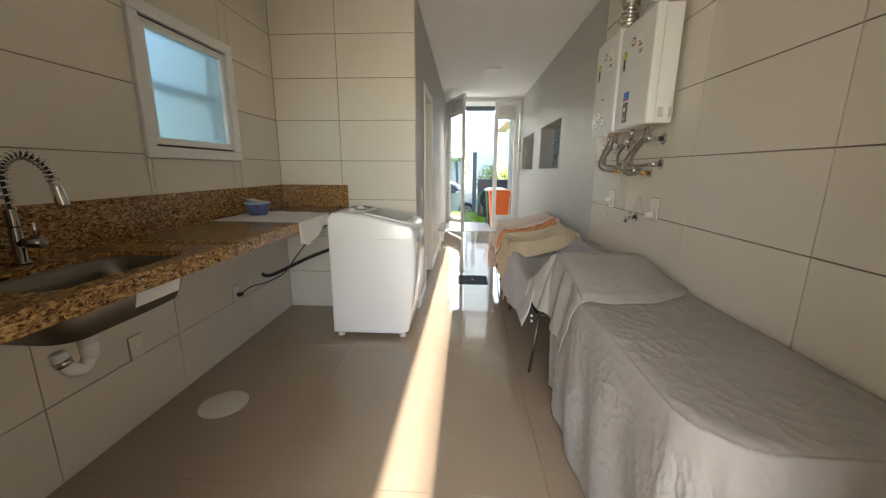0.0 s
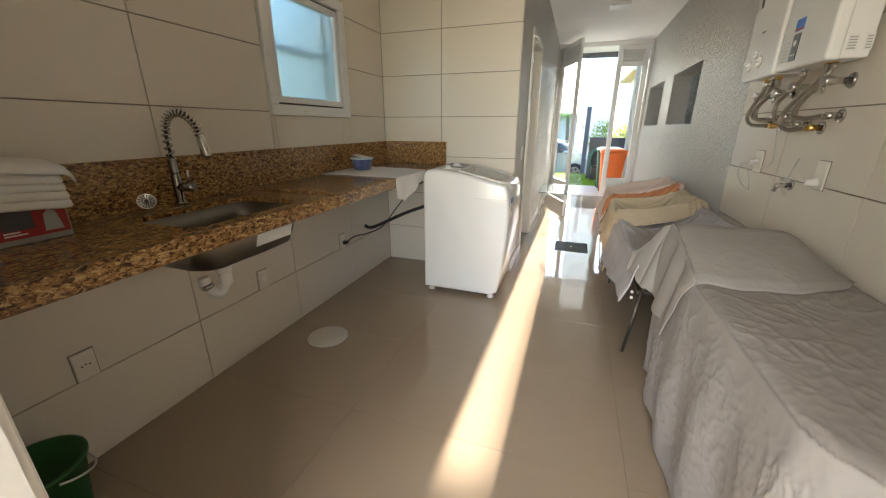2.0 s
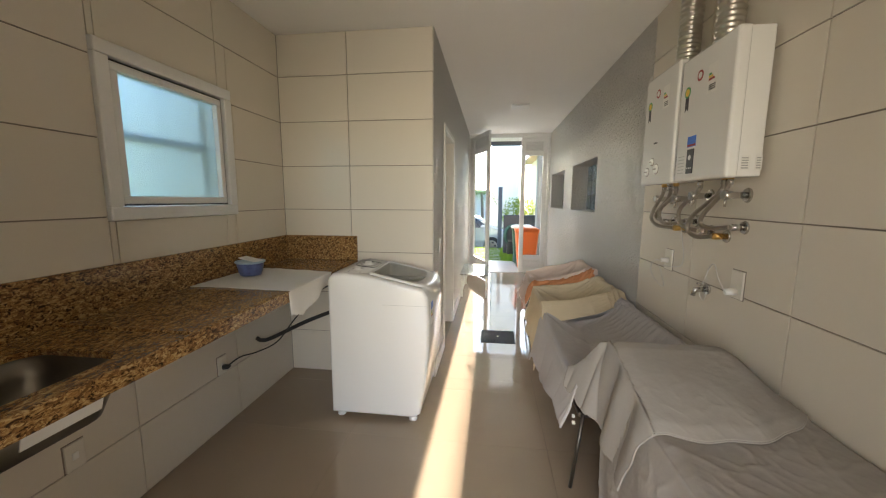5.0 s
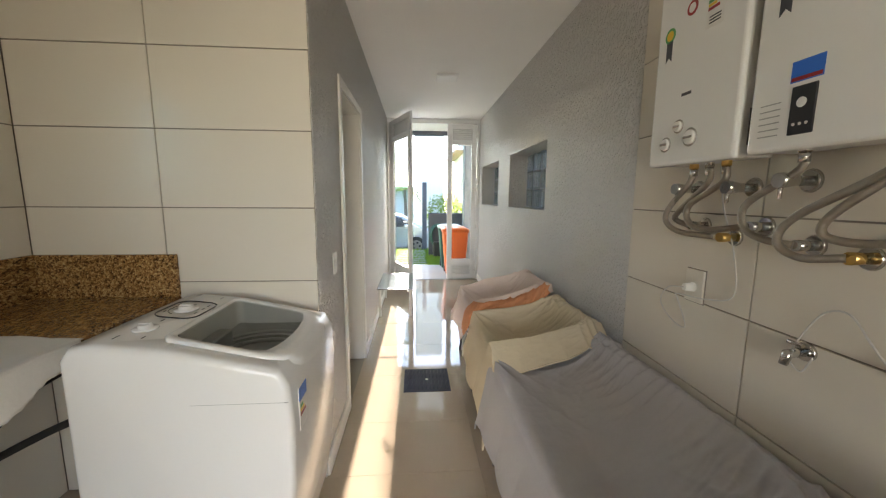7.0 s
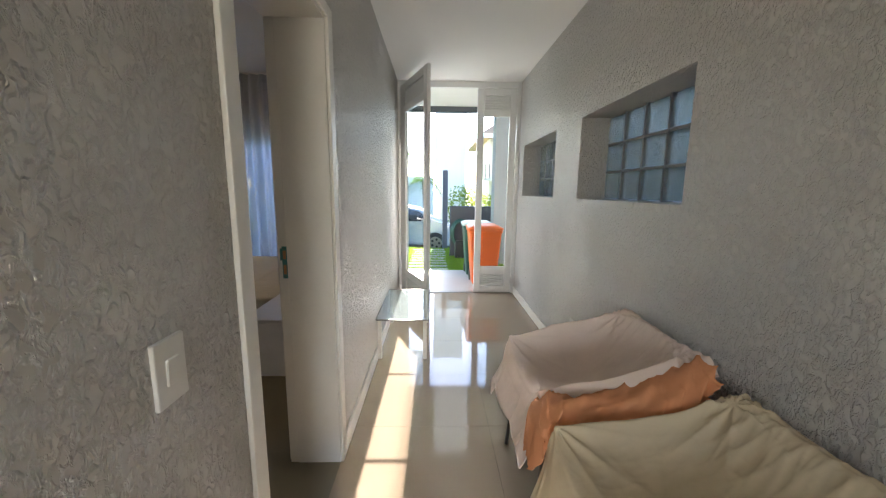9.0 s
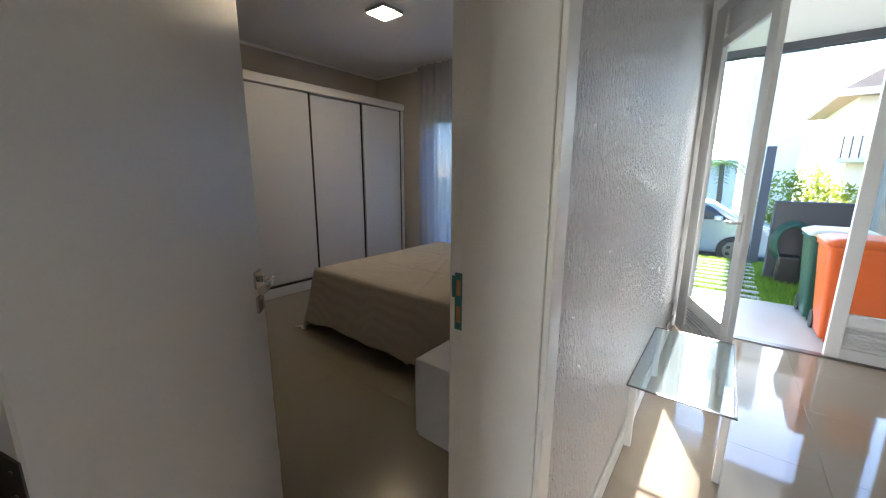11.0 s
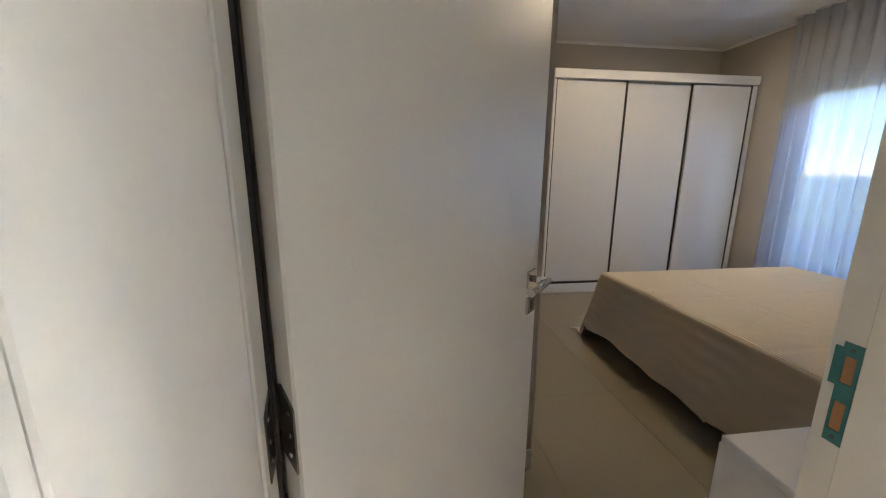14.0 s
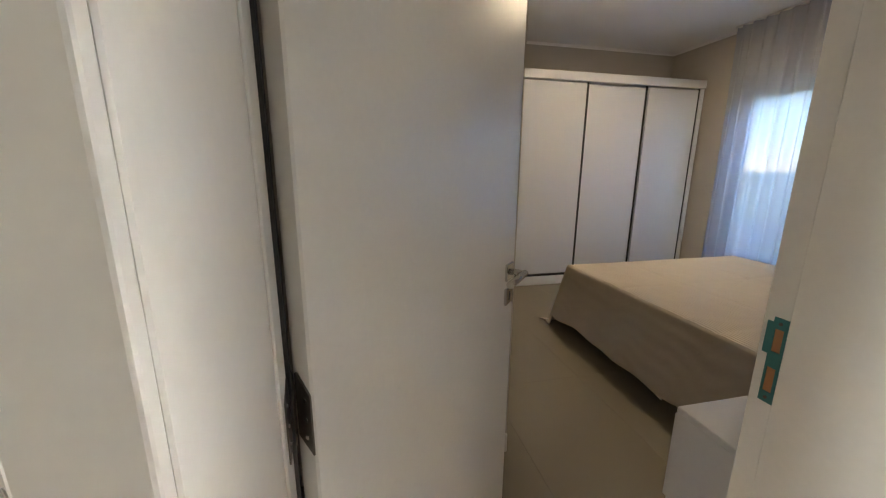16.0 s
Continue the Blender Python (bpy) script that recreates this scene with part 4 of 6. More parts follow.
    for k, m in enumerate((GREEN_LABEL, YELLOW_LABEL, RED_LABEL)):
        part("label_bar", box(-0.5215, -0.5195, y0 + 0.068, y0 + 0.095 + 0.012 * k, 0.73 - 0.014 * k, 0.74 - 0.014 * k), m, lb)
    for fx in (x0 + 0.05, -0.64):
        for fy in (y0 + 0.05, y1 - 0.05):
            part("foot", lathe([(0.026, 0), (0.028, 0.012), (0.018, 0.02), (0.018, 0.04)], fx, fy, 16), WHITE_PLASTIC, w)
    return w


washing_machine()

# drain hose and power cord of the washing machine
solid("drain_hose", tube(smooth_path([(-1.815, 3.33, 0.455), (-1.78, 3.33, 0.44), (-1.7, 3.34, 0.46), (-1.45, 3.40, 0.58), (-1.19, 3.44, 0.68)], 10), 0.014, 12), BLACK_RUBBER, "black rubber drain hose plugged into the tiled wall", "hose")
pc = thing("power_cable", (-1.815, 2.99, 0.40), "thin black power cord plugged into a wall socket", "cable")
part("cord", tube(smooth_path([(-1.79, 2.99, 0.40), (-1.74, 3.05, 0.44), (-1.65, 3.1, 0.46), (-1.52, 3.12, 0.53), (-1.4, 3.13, 0.68), (-1.28, 3.2, 0.84), (-1.22, 3.4, 0.87), (-1.19, 3.5, 0.86)], 10), 0.0045, 8), BLACK_RUBBER, pc)
part("plug", tube([(-1.812, 2.99, 0.395), (-1.785, 2.99, 0.40), (-1.77, 2.995, 0.405)], [0.018, 0.016, 0.007], 12), BLACK_PLASTIC, pc)
solid("inlet_hose", tube(smooth_path([(-1.815, 3.62, 0.8), (-1.7, 3.6, 0.78), (-1.4, 3.55, 0.85), (-1.19, 3.5, 0.9)], 10), 0.011, 10), TUB_GREY, "grey water inlet hose under the counter", "hose")


def white_cloth():
    """Runner cloth on the counter, its front hem hanging over the edge."""
    xf = -1.215

    def fn(u, v):
        a = u * 0.78
        y = 2.77 + v * 0.5 + 0.06 * (1 - u) * v
        if a < 0.6:
            x, z = XL + 0.03 + a, CT + 0.004
        else:
            d = a - 0.6
            x, z = xf + 0.007 + 0.012 * math.sin(v * 14) * d * 4, CT + 0.003 - d * (0.55 + 0.45 * (1 - abs(2 * v - 0.5)))
        return x, y + 0.01 * math.sin(u * 7), z + abs(bumpy(x, y, 0, 9, 0.006)) + (0.006 * abs(math.sin(v * 42)) if u > 0.96 else 0)
    c = thicken(solid("cloth", grid_mesh(fn, 60, 40), WHITE_CLOTH, "white cotton cloth hanging over the counter edge", "cloth"), 0.003)


white_cloth()

bw = thing("bowl", (-1.66, 3.10, CT + 0.008), "small printed blue and pink plastic tub on the white cloth", "bowl")
part("wall", lathe([(0.06, CT + 0.009), (0.068, CT + 0.03), (0.08, CT + 0.088), (0.082, CT + 0.092), (0.077, CT + 0.09), (0.06, CT + 0.02)], -1.66, 3.10, 28), BOWL_PRINT, bw)
part("rim", lathe([(0.08, CT + 0.086), (0.088, CT + 0.09), (0.088, CT + 0.098), (0.079, CT + 0.1), (0.077, CT + 0.09)], -1.66, 3.10, 28), material("pale_blue_rim", (0.42, 0.55, 0.62), 0.4), bw, "pale blue rim")
part("lid_edge", turned(box(-1.73, -1.6, 3.08, 3.16, CT + 0.1, CT + 0.106, 0.003), 12, (-1.66, 3.1, CT + 0.1), "Y"), WHITE_PLASTIC, bw, "white lid tilted on the rim")

# iron carton and folded towels at the near end of the counter
cb = thing("cardboard_box", (-1.68, 1.10, CT - 0.009), "white and red appliance carton on the counter", "box")
# grey-white board, darkened further in its colour for the shade it stands in
part("carton", box(-1.8, -1.615, 0.93, 1.27, CT - 0.0085, 1.075, 0.003), material("shaded_carton_board", (0.3, 0.285, 0.265), 0.6, vary=0.1, scale=9), cb)
part("red_panel", box(-1.616, -1.6125, 1.10, 1.265, CT + 0.01, 1.068), RED_LABEL, cb, "red printed panel")
part("dark_picture", box(-1.6135, -1.6115, 1.115, 1.185, CT + 0.035, 1.055), PRINT, cb)
part("grey_picture", prism([(1.205, CT + 0.02), (1.25, CT + 0.02), (1.24, CT + 0.075), (1.225, CT + 0.085), (1.21, CT + 0.07)], "x", -1.6135, -1.6115), TUB_GREY, cb)
for z, l in ((CT + 0.02, 0.05), (CT + 0.028, 0.035)):
    part("text_bar", box(-1.6135, -1.6118, 1.115, 1.115 + l, z, z + 0.004), PAPER, cb)
tw = thing("towel_stack", (-1.68, 1.09, 1.075), "stack of folded white towels on the carton", "towel")
for k in range(5):
    z0 = 1.077 + 0.0245 * k

    def towel(u, v, z0=z0, k=k):
        a = 2 * math.pi * u
        r = 0.5 + 0.5 * math.cos(math.pi * (v - 0.5) * 2)
        hx, hy = 0.125 + 0.002 * (k % 2), 0.2 - 0.002 * k
        e = 0.22
        cx, sx = math.copysign(abs(math.cos(a)) ** e, math.cos(a)), math.copysign(abs(math.sin(a)) ** e, math.sin(a))
        shrink = 1.0 - 0.06 * abs(2 * v - 1) ** 4
        x, y = -1.70 + hx * cx * shrink, 1.085 + hy * sx * shrink
        droop = 0.02 * max(0, (x + 1.66) / 0.1) + 0.015 * max(0, (y - 1.15) / 0.1)
        return x, y, z0 + 0.028 * v - droop + bumpy(x, y, z0, 7, 0.004)
    bm = grid_mesh(towel, 48, 6)
    part("towel", bm, WHITE_CLOTH, tw)


def towel_top():
    def fn(u, v):
        x, y = -1.82 + 0.255 * u, 0.885 + 0.405 * v
        ex, ey = max(0, abs(u - 0.5) * 2 - 0.86) / 0.14, max(0, abs(v - 0.5) * 2 - 0.9) / 0.1
        d = 0.02 * max(0, (x + 1.66) / 0.1) + 0.015 * max(0, (y - 1.15) / 0.1)
        return x, y, 1.206 - d - 0.022 * (ex ** 2 + ey ** 2) + bumpy(x, y, 0, 6, 0.008)
    thicken(part("towel", grid_mesh(fn, 26, 40), WHITE_CLOTH, tw), 0.006)


towel_top()

# green bucket on the floor under the counter
bk = thing("bucket", (-1.69, 1.005, 0), "green plastic bucket on the floor", "bucket")
part("body", lathe([(0.095, 0), (0.1, 0.004), (0.125, 0.21), (0.135, 0.212), (0.135, 0.225), (0.122, 0.225), (0.096, 0.012), (0.01, 0.01)], -1.69, 1.005, 32), GREEN_PLASTIC, bk)
part("handle", tube([(-1.69 + 0.138 * math.cos(a), 1.005 + 0.138 * math.sin(a), 0.205 - 0.07 * abs(math.sin(a))) for a in (math.pi * k / 16 for k in range(17))], 0.004, 8), WHITE_PLASTIC, bk)

# round floor cover and wall plates
solid("floor_cover", lathe([(0.125, 0.0), (0.127, 0.002), (0.122, 0.004), (0.01, 0.0045)], -1.5, 2.29, 40), material("matt_white_cover", (0.6, 0.56, 0.5), 0.5), "round white cover plate on the floor", "cover plate")


def wall_plate(name, x, y, z, face, label, kind, h=0.115, w=0.072):
    """A plate on a wall that faces +1 or -1 along x."""
    p = thing(name, (x, y, z), label, kind)
    lo, hi = sorted((x, x + 0.009 * face))
    part("plate", box(lo, hi, y - w / 2, y + w / 2, z - h / 2, z + h / 2, 0.003, 2), WHITE_PLASTIC if abs(x) < 0.7 or y > 4 else PLATE_CREAM, p)
    # dark rim for the tile cut-out's gap and the thin shadow round the plate
    if abs(x) > 0.7 and y < 4:
        lo, hi = sorted((x, x + 0.0015 * face))
        part("shadow_rim", box(lo, hi, y - w / 2 - 0.004, y + w / 2 + 0.004, z - h / 2 - 0.004, z + h / 2 + 0.004), GROUT, p)
    return p


def socket_holes(p, x, y, z, face):
    for dy in (-0.013, 0, 0.013):
        a, b = x + 0.008 * face, x + 0.0098 * face
        part("pin_hole", tube([(a, y + dy, z + (0.004 if dy == 0 else 0)), (b, y + dy, z + (0.004 if dy == 0 else 0))], 0.0035, 8), BLACK_PLASTIC, p)


for y, holes in ((1.265, True), (2.155, False), (2.985, False)):
    p = wall_plate("wall_socket" if holes or y > 2.5 else "blank_plate", XL, y, 0.41, 1, "white wall plate set in the tiles under the counter", "socket")
    if holes:
        socket_holes(p, XL, y, 0.41, 1)
    else:
        part("button", box(XL + 0.0085, XL + 0.011, y - 0.012, y + 0.012, 0.395, 0.425, 0.002), WHITE_PLASTIC, p)

# garden tap stubs high on the left wall
for y, z in ((1.335, 1.885),):
    t = thing("stop_valve", (XL, y, z), "chrome stop valve on the tiled wall", "valve")
    part("rose", tube([(XL, y, z), (XL + 0.012, y, z)], [0.034, 0.028], 24), CHROME, t)
    part("stem", tube([(XL + 0.01, y, z), (XL + 0.055, y, z)], [0.014, 0.018], 16), CHROME, t)
    part("handle", tube([(XL + 0.05, y - 0.035, z), (XL + 0.05, y + 0.035, z + 0.004)], 0.008, 10), CHROME, t)


# ---- water heaters ----
def heater(y0, y1, z0, z1, xf, big):
    lab = "white tankless gas water heater with a digital panel" if big else "white tankless gas water heater with three knobs"
    h = thing("water_heater", ((xf + 0.9) / 2, (y0 + y1) / 2, z0), lab, "water heater")
    xb = XR - 0.02
    part("body", box(xf + 0.012, xb, y0 + 0.012, y1 - 0.012, z0 + 0.004, z1, 0.006, 2), APPLIANCE, h)
    fr = part("front_panel", box(xf, xf + 0.05, y0, y1, z0, z1 + 0.002, 0.012, 3), APPLIANCE, h)
    part("bracket", box(xb, XR, y0 + 0.08, y1 - 0.08, z1 - 0.06, z1 - 0.02), STEEL, h)
    # seals and energy labels
    def sticker(nm, m, yc, zc, w, hh, parent=fr, lift=0.0008):
        return part(nm, box(xf - lift, xf + 0.002, yc - w / 2, yc + w / 2, zc - hh / 2, zc + hh / 2), m, parent)
    part("round_seal", tube([(xf - 0.001, y1 - 0.07, z1 - 0.16), (xf + 0.002, y1 - 0.07, z1 - 0.16)], 0.026, 24), GREEN_LABEL, fr, "green award seal")
    part("seal_centre", tube([(xf - 0.0016, y1 - 0.07, z1 - 0.16), (xf + 0.002, y1 - 0.07, z1 - 0.16)], 0.017, 20), YELLOW_LABEL, fr)
    part("ribbon", prism([(y1 - 0.085, z1 - 0.18), (y1 - 0.055, z1 - 0.18), (y1 - 0.055, z1 - 0.25), (y1 - 0.07, z1 - 0.235), (y1 - 0.085, z1 - 0.25)], "x", xf - 0.001, xf + 0.002), PRINT, fr, "dark ribbon sticker")
    part("round_seal", tube([(xf - 0.001, y1 - 0.17, z1 - 0.11), (xf + 0.002, y1 - 0.17, z1 - 0.11)], 0.024, 24), RED_LABEL, fr, "dark red round seal")
    part("seal_centre", tube([(xf - 0.0016, y1 - 0.17, z1 - 0.11), (xf + 0.002, y1 - 0.17, z1 - 0.11)], 0.015, 20), PAPER, fr)
    e = sticker("energy_label", PAPER, y1 - 0.27, z1 - 0.15, 0.07, 0.12)
    for k, m in enumerate((GREEN_LABEL, YELLOW_LABEL, RED_LABEL)):
        part("label_bar", box(xf - 0.0016, xf + 0.001, y1 - 0.262 - 0.012 * k, y1 - 0.242, z1 - 0.135 - 0.011 * k, z1 - 0.126 - 0.011 * k), m, e)
    for k in range(3):
        part("text_bar", box(xf - 0.0016, xf + 0.001, y1 - 0.295, y1 - 0.25, z1 - 0.18 - 0.009 * k, z1 - 0.176 - 0.009 * k), PRINT, e)
    if big:
        part("display", box(xf - 0.003, xf + 0.004, y1 - 0.175, y1 - 0.115, z0 + 0.035, z0 + 0.15, 0.002), BLACK_PLASTIC, fr, "black digital control panel")
        for dy in (-0.015, 0.0, 0.015):
            part("button", tube([(xf - 0.0036, y1 - 0.145 + dy, z0 + 0.06), (xf, y1 - 0.145 + dy, z0 + 0.06)], 0.004, 8), PAPER, fr)
        part("digit", tube([(xf - 0.0036, y1 - 0.143, z0 + 0.11), (xf, y1 - 0.143, z0 + 0.11)], 0.012, 16), PAPER, fr)
        s = sticker("promo_sticker", BLUE_LABEL, y1 - 0.145, z0 + 0.185, 0.075, 0.05)
        part("sticker_band", box(xf - 0.0016, xf + 0.001, y1 - 0.18, y1 - 0.11, z0 + 0.163, z0 + 0.172), RED_LABEL, s)
        for k in range(6):
            part("text_bar", box(xf - 0.0012, xf + 0.001, y1 - 0.09, y1 - 0.035, z0 + 0.04 + 0.016 * k, z0 + 0.043 + 0.016 * k), TUB_GREY, fr)
        for dy, w in ((0.03, 0.05), (0.085, 0.035)):
            pl = part("rating_plate", box(xf + 0.05 + dy - 0.02, xf + 0.05 + dy - 0.02 + w * 0.7, y0 + 0.0105, y0 + 0.013, z0 + 0.03, z0 + 0.09), PAPER, h, "printed rating plate")
            for k in range(5):
                part("text_bar", box(xf + 0.033 + dy, xf + 0.028 + dy + w * 0.6, y0 + 0.0095, y0 + 0.012, z0 + 0.036 + 0.01 * k, z0 + 0.041 + 0.01 * k), TUB_GREY, pl)
        for z in (z0 + 0.03, z1 - 0.13):
            part("vent_slot", box(xf + 0.004, xf + 0.05, y1 - 0.001, y1 + 0.0012, z, z + 0.1), BLACK_PLASTIC, h)
    else:
        for ky, kz, r in ((3.345, 1.675, 0.02), (3.405, 1.62, 0.023), (3.285, 1.63, 0.027)):
            k = part("knob", tube([(xf + 0.002, ky, kz), (xf - 0.004, ky, kz), (xf - 0.010, ky, kz)], [r * 0.92, r * 0.9, r * 0.8], 24), WHITE_PLASTIC, h)
            part("dial_ring", tube([(xf + 0.001, ky, kz), (xf - 0.003, ky, kz)], r + 0.004, 24), CHROME, k)
            part("grip", box(xf - 0.0135, xf - 0.009, ky - r * 0.7, ky + r * 0.7, kz - 0.004, kz + 0.004, 0.001), CHROME, k)
        part("slot", turned(box(xf - 0.001, xf + 0.003, 3.3, 3.345, 1.775, 1.785), 0, (0, 0, 0)), BLACK_PLASTIC, h)
    # flue
    yc = (y0 + y1) / 2 + (0.02 if big else -0.07)
    xs = xf + 0.09
    pts, rad = [], []
    n = 90
    for k in range(n + 1):
        z = z1 + (ZC - z1) * k / n
        pts.append((xs + 0.008 * math.sin(k * 0.05), yc + 0.012 * math.sin(k * 0.06), z))
        rad.append(0.052 + 0.0035 * (1 if k % 4 < 2 else -1))
    part("flue_pipe", tube(pts, rad, 22), ALU_DUCT, h, "corrugated aluminium flue pipe")
    part("flue_collar", lathe([(0.06, z1), (0.06, z1 + 0.02), (0.056, z1 + 0.03)], xs, yc, 24), ALU_DUCT, h)
    return h


HX = 0.785
heater(2.645, 3.07, 1.545, 2.13, HX, True)
heater(3.105, 3.50, 1.543, 2.165, HX, False)


def hose(pts, top_mat=BRASS):
    h = thing("water_hose", pts[-1], "braided steel flexible hose from heater to wall valve", "hose", "heater hoses")
    part("braid", tube(smooth_path(pts, 10), 0.0105, 10), BRAID, h)
    a, b = Vector(pts[0]), Vector(pts[1])
    part("nut", tube([a + Vector((0, 0, 0.03)), a + Vector((0, 0, -0.004))], 0.016, 6), top_mat, h)
    part("ferrule", tube([a + Vector((0, 0, -0.002)), a + Vector((0, 0, -0.03))], 0.0125, 12), CHROME, h)
    return h


def wall_elbow(y, z, brass=False):
    v = thing("wall_outlet", (XR, y, z), "chrome water outlet on the tiled wall", "valve", "wall outlets")
    part("rose", tube([(XR, y, z), (XR - 0.008, y, z)], [0.03, 0.026], 20), CHROME, v)
    part("nipple", tube([(XR - 0.006, y, z), (XR - 0.06, y, z)], [0.014, 0.016], 12), BRASS if brass else CHROME, v)


def angle_valve(y, z):
    v = thing("stop_valve", (XR, y, z), "chrome quarter-turn stop valve under the water heater", "valve", "heater valves")
    part("rose", tube([(XR, y, z), (XR - 0.01, y, z)], [0.033, 0.026], 22), CHROME, v)
    part("stem", tube([(XR - 0.008, y, z), (XR - 0.05, y, z), (XR - 0.085, y, z), (XR - 0.1, y, z)], [0.013, 0.015, 0.022, 0.02], 18), CHROME, v)
    part("lever", tube([(XR - 0.088, y, z - 0.015), (XR - 0.088, y, z - 0.05)], [0.006, 0.005], 8), CHROME, v)


for y in (3.42, 3.19, 3.02, 2.75):
    angle_valve(y, 1.46 if y > 3.1 else 1.475)
for y, z, br in ((3.37, 1.325, False), (3.235, 1.295, True), (3.13, 1.34, False), (2.985, 1.30, False), (2.86, 1.285, True), (2.745, 1.335, False)):
    wall_elbow(y, z, br)
XW = XR - 0.06
hose([(0.87, 3.36, 1.535), (0.865, 3.37, 1.48), (0.855, 3.45, 1.39), (0.85, 3.455, 1.335), (0.86, 3.39, 1.30), (XW, 3.25, 1.295)])
hose([(0.87, 3.29, 1.535), (0.87, 3.29, 1.48), (0.86, 3.40, 1.38), (0.87, 3.43, 1.345), (XW, 3.38, 1.325)], CHROME)
hose([(0.87, 3.22, 1.535), (0.865, 3.22, 1.48), (0.85, 3.34, 1.40), (0.85, 3.33, 1.335), (0.86, 3.25, 1.32), (XW, 3.14, 1.34)])
hose([(0.87, 2.98, 1.55), (0.87, 2.99, 1.50), (0.85, 3.11, 1.41), (0.85, 3.11, 1.34), (0.86, 3.06, 1.31), (XW, 2.99, 1.30)], CHROME)
hose([(0.86, 2.775, 1.55), (0.85, 2.78, 1.49), (0.835, 2.95, 1.38), (0.835, 2.99, 1.31), (0.85, 2.94, 1.275), (XW, 2.865, 1.285)])
hose([(0.87, 2.75, 1.55), (0.86, 2.76, 1.50), (0.84, 2.87, 1.39), (0.84, 2.885, 1.34), (0.86, 2.83, 1.325), (XW, 2.75, 1.335)])

# socket with a plug and thin white leads under the heaters
p = wall_plate("wall_socket", XR, 3.385, 1.09, -1, "white wall socket with a plug under the heaters", "socket", 0.125, 0.09)
part("plug", tube([(XR - 0.008, 3.385, 1.085), (XR - 0.045, 3.39, 1.085)], [0.018, 0.014], 14), WHITE_PLASTIC, p)
p = wall_plate("wall_socket", XR, 2.745, 1.08, -1, "white wall socket with a plug under the heaters", "socket", 0.125, 0.08)
part("plug", tube([(XR - 0.008, 2.745, 1.05), (XR - 0.05, 2.75, 1.045)], [0.018, 0.014], 14), WHITE_PLASTIC, p)
wl = material("white_lead", (0.55, 0.53, 0.5), 0.5)
solid("power_lead", tube(smooth_path([(XR - 0.045, 3.39, 1.085), (0.88, 3.45, 1.07), (0.89, 3.5, 1.0), (0.92, 3.47, 0.93), (0.93, 3.4, 0.92), (0.92, 3.44, 1.02), (0.9, 3.42, 1.05), (0.92, 3.3, 1.06), (0.93, 3.2, 1.1), (0.92, 3.21, 1.25), (0.91, 3.26, 1.4), (0.9, 3.28, 1.55)], 10), 0.0026, 6), wl, "thin white heater lead looped under its socket", "cable")
solid("power_lead", tube(smooth_path([(XR - 0.05, 2.75, 1.045), (0.885, 2.79, 1.1), (0.9, 2.85, 1.15), (0.92, 2.92, 1.13), (0.925, 2.97, 1.05), (0.92, 2.99, 0.98), (0.925, 2.96, 0.95), (0.92, 2.93, 1.0)], 10), 0.0026, 6), wl, "thin white heater lead looped under its socket", "cable")
v = thing("garden_tap", (XR, 2.965, 1.0), "small chrome tap with a hanging clear hose", "tap")
part("rose", tube([(XR, 2.965, 1.005), (XR - 0.01, 2.965, 1.005)], 0.026, 18), CHROME, v)
part("body", tube([(XR - 0.008, 2.965, 1.005), (XR - 0.06, 2.965, 1.0), (XR - 0.07, 2.965, 0.97)], [0.013, 0.014, 0.01], 12), CHROME, v)
part("handle", tube([(XR - 0.04, 2.945, 1.03), (XR - 0.04, 2.985, 1.03)], 0.006, 8), CHROME, v)

# ---- covered furniture along the right wall ----


def creases(a, b):
    """Long soft wrinkles and sharp little pulls, as on worn cotton."""
    c = 0.006 * noise.noise(Vector((a * 4, b * 2.2, 0.3)))
    for f, amp, tilt in ((6, 0.004, 0.5), (11, 0.004, -0.8), (19, 0.004, 0.35), (31, 0.0032, -0.3), (52, 0.0022, 0.6)):
        r = 1 - abs(noise.noise(Vector((f * (a + tilt * b), f * 0.7 * (b - tilt * a), f * 1.7)))) * 1.6
        c += amp * max(0.0, r) ** 5 * max(0.0, 0.35 + noise.noise(Vector((a * 3, b * 3, f))))
    return c


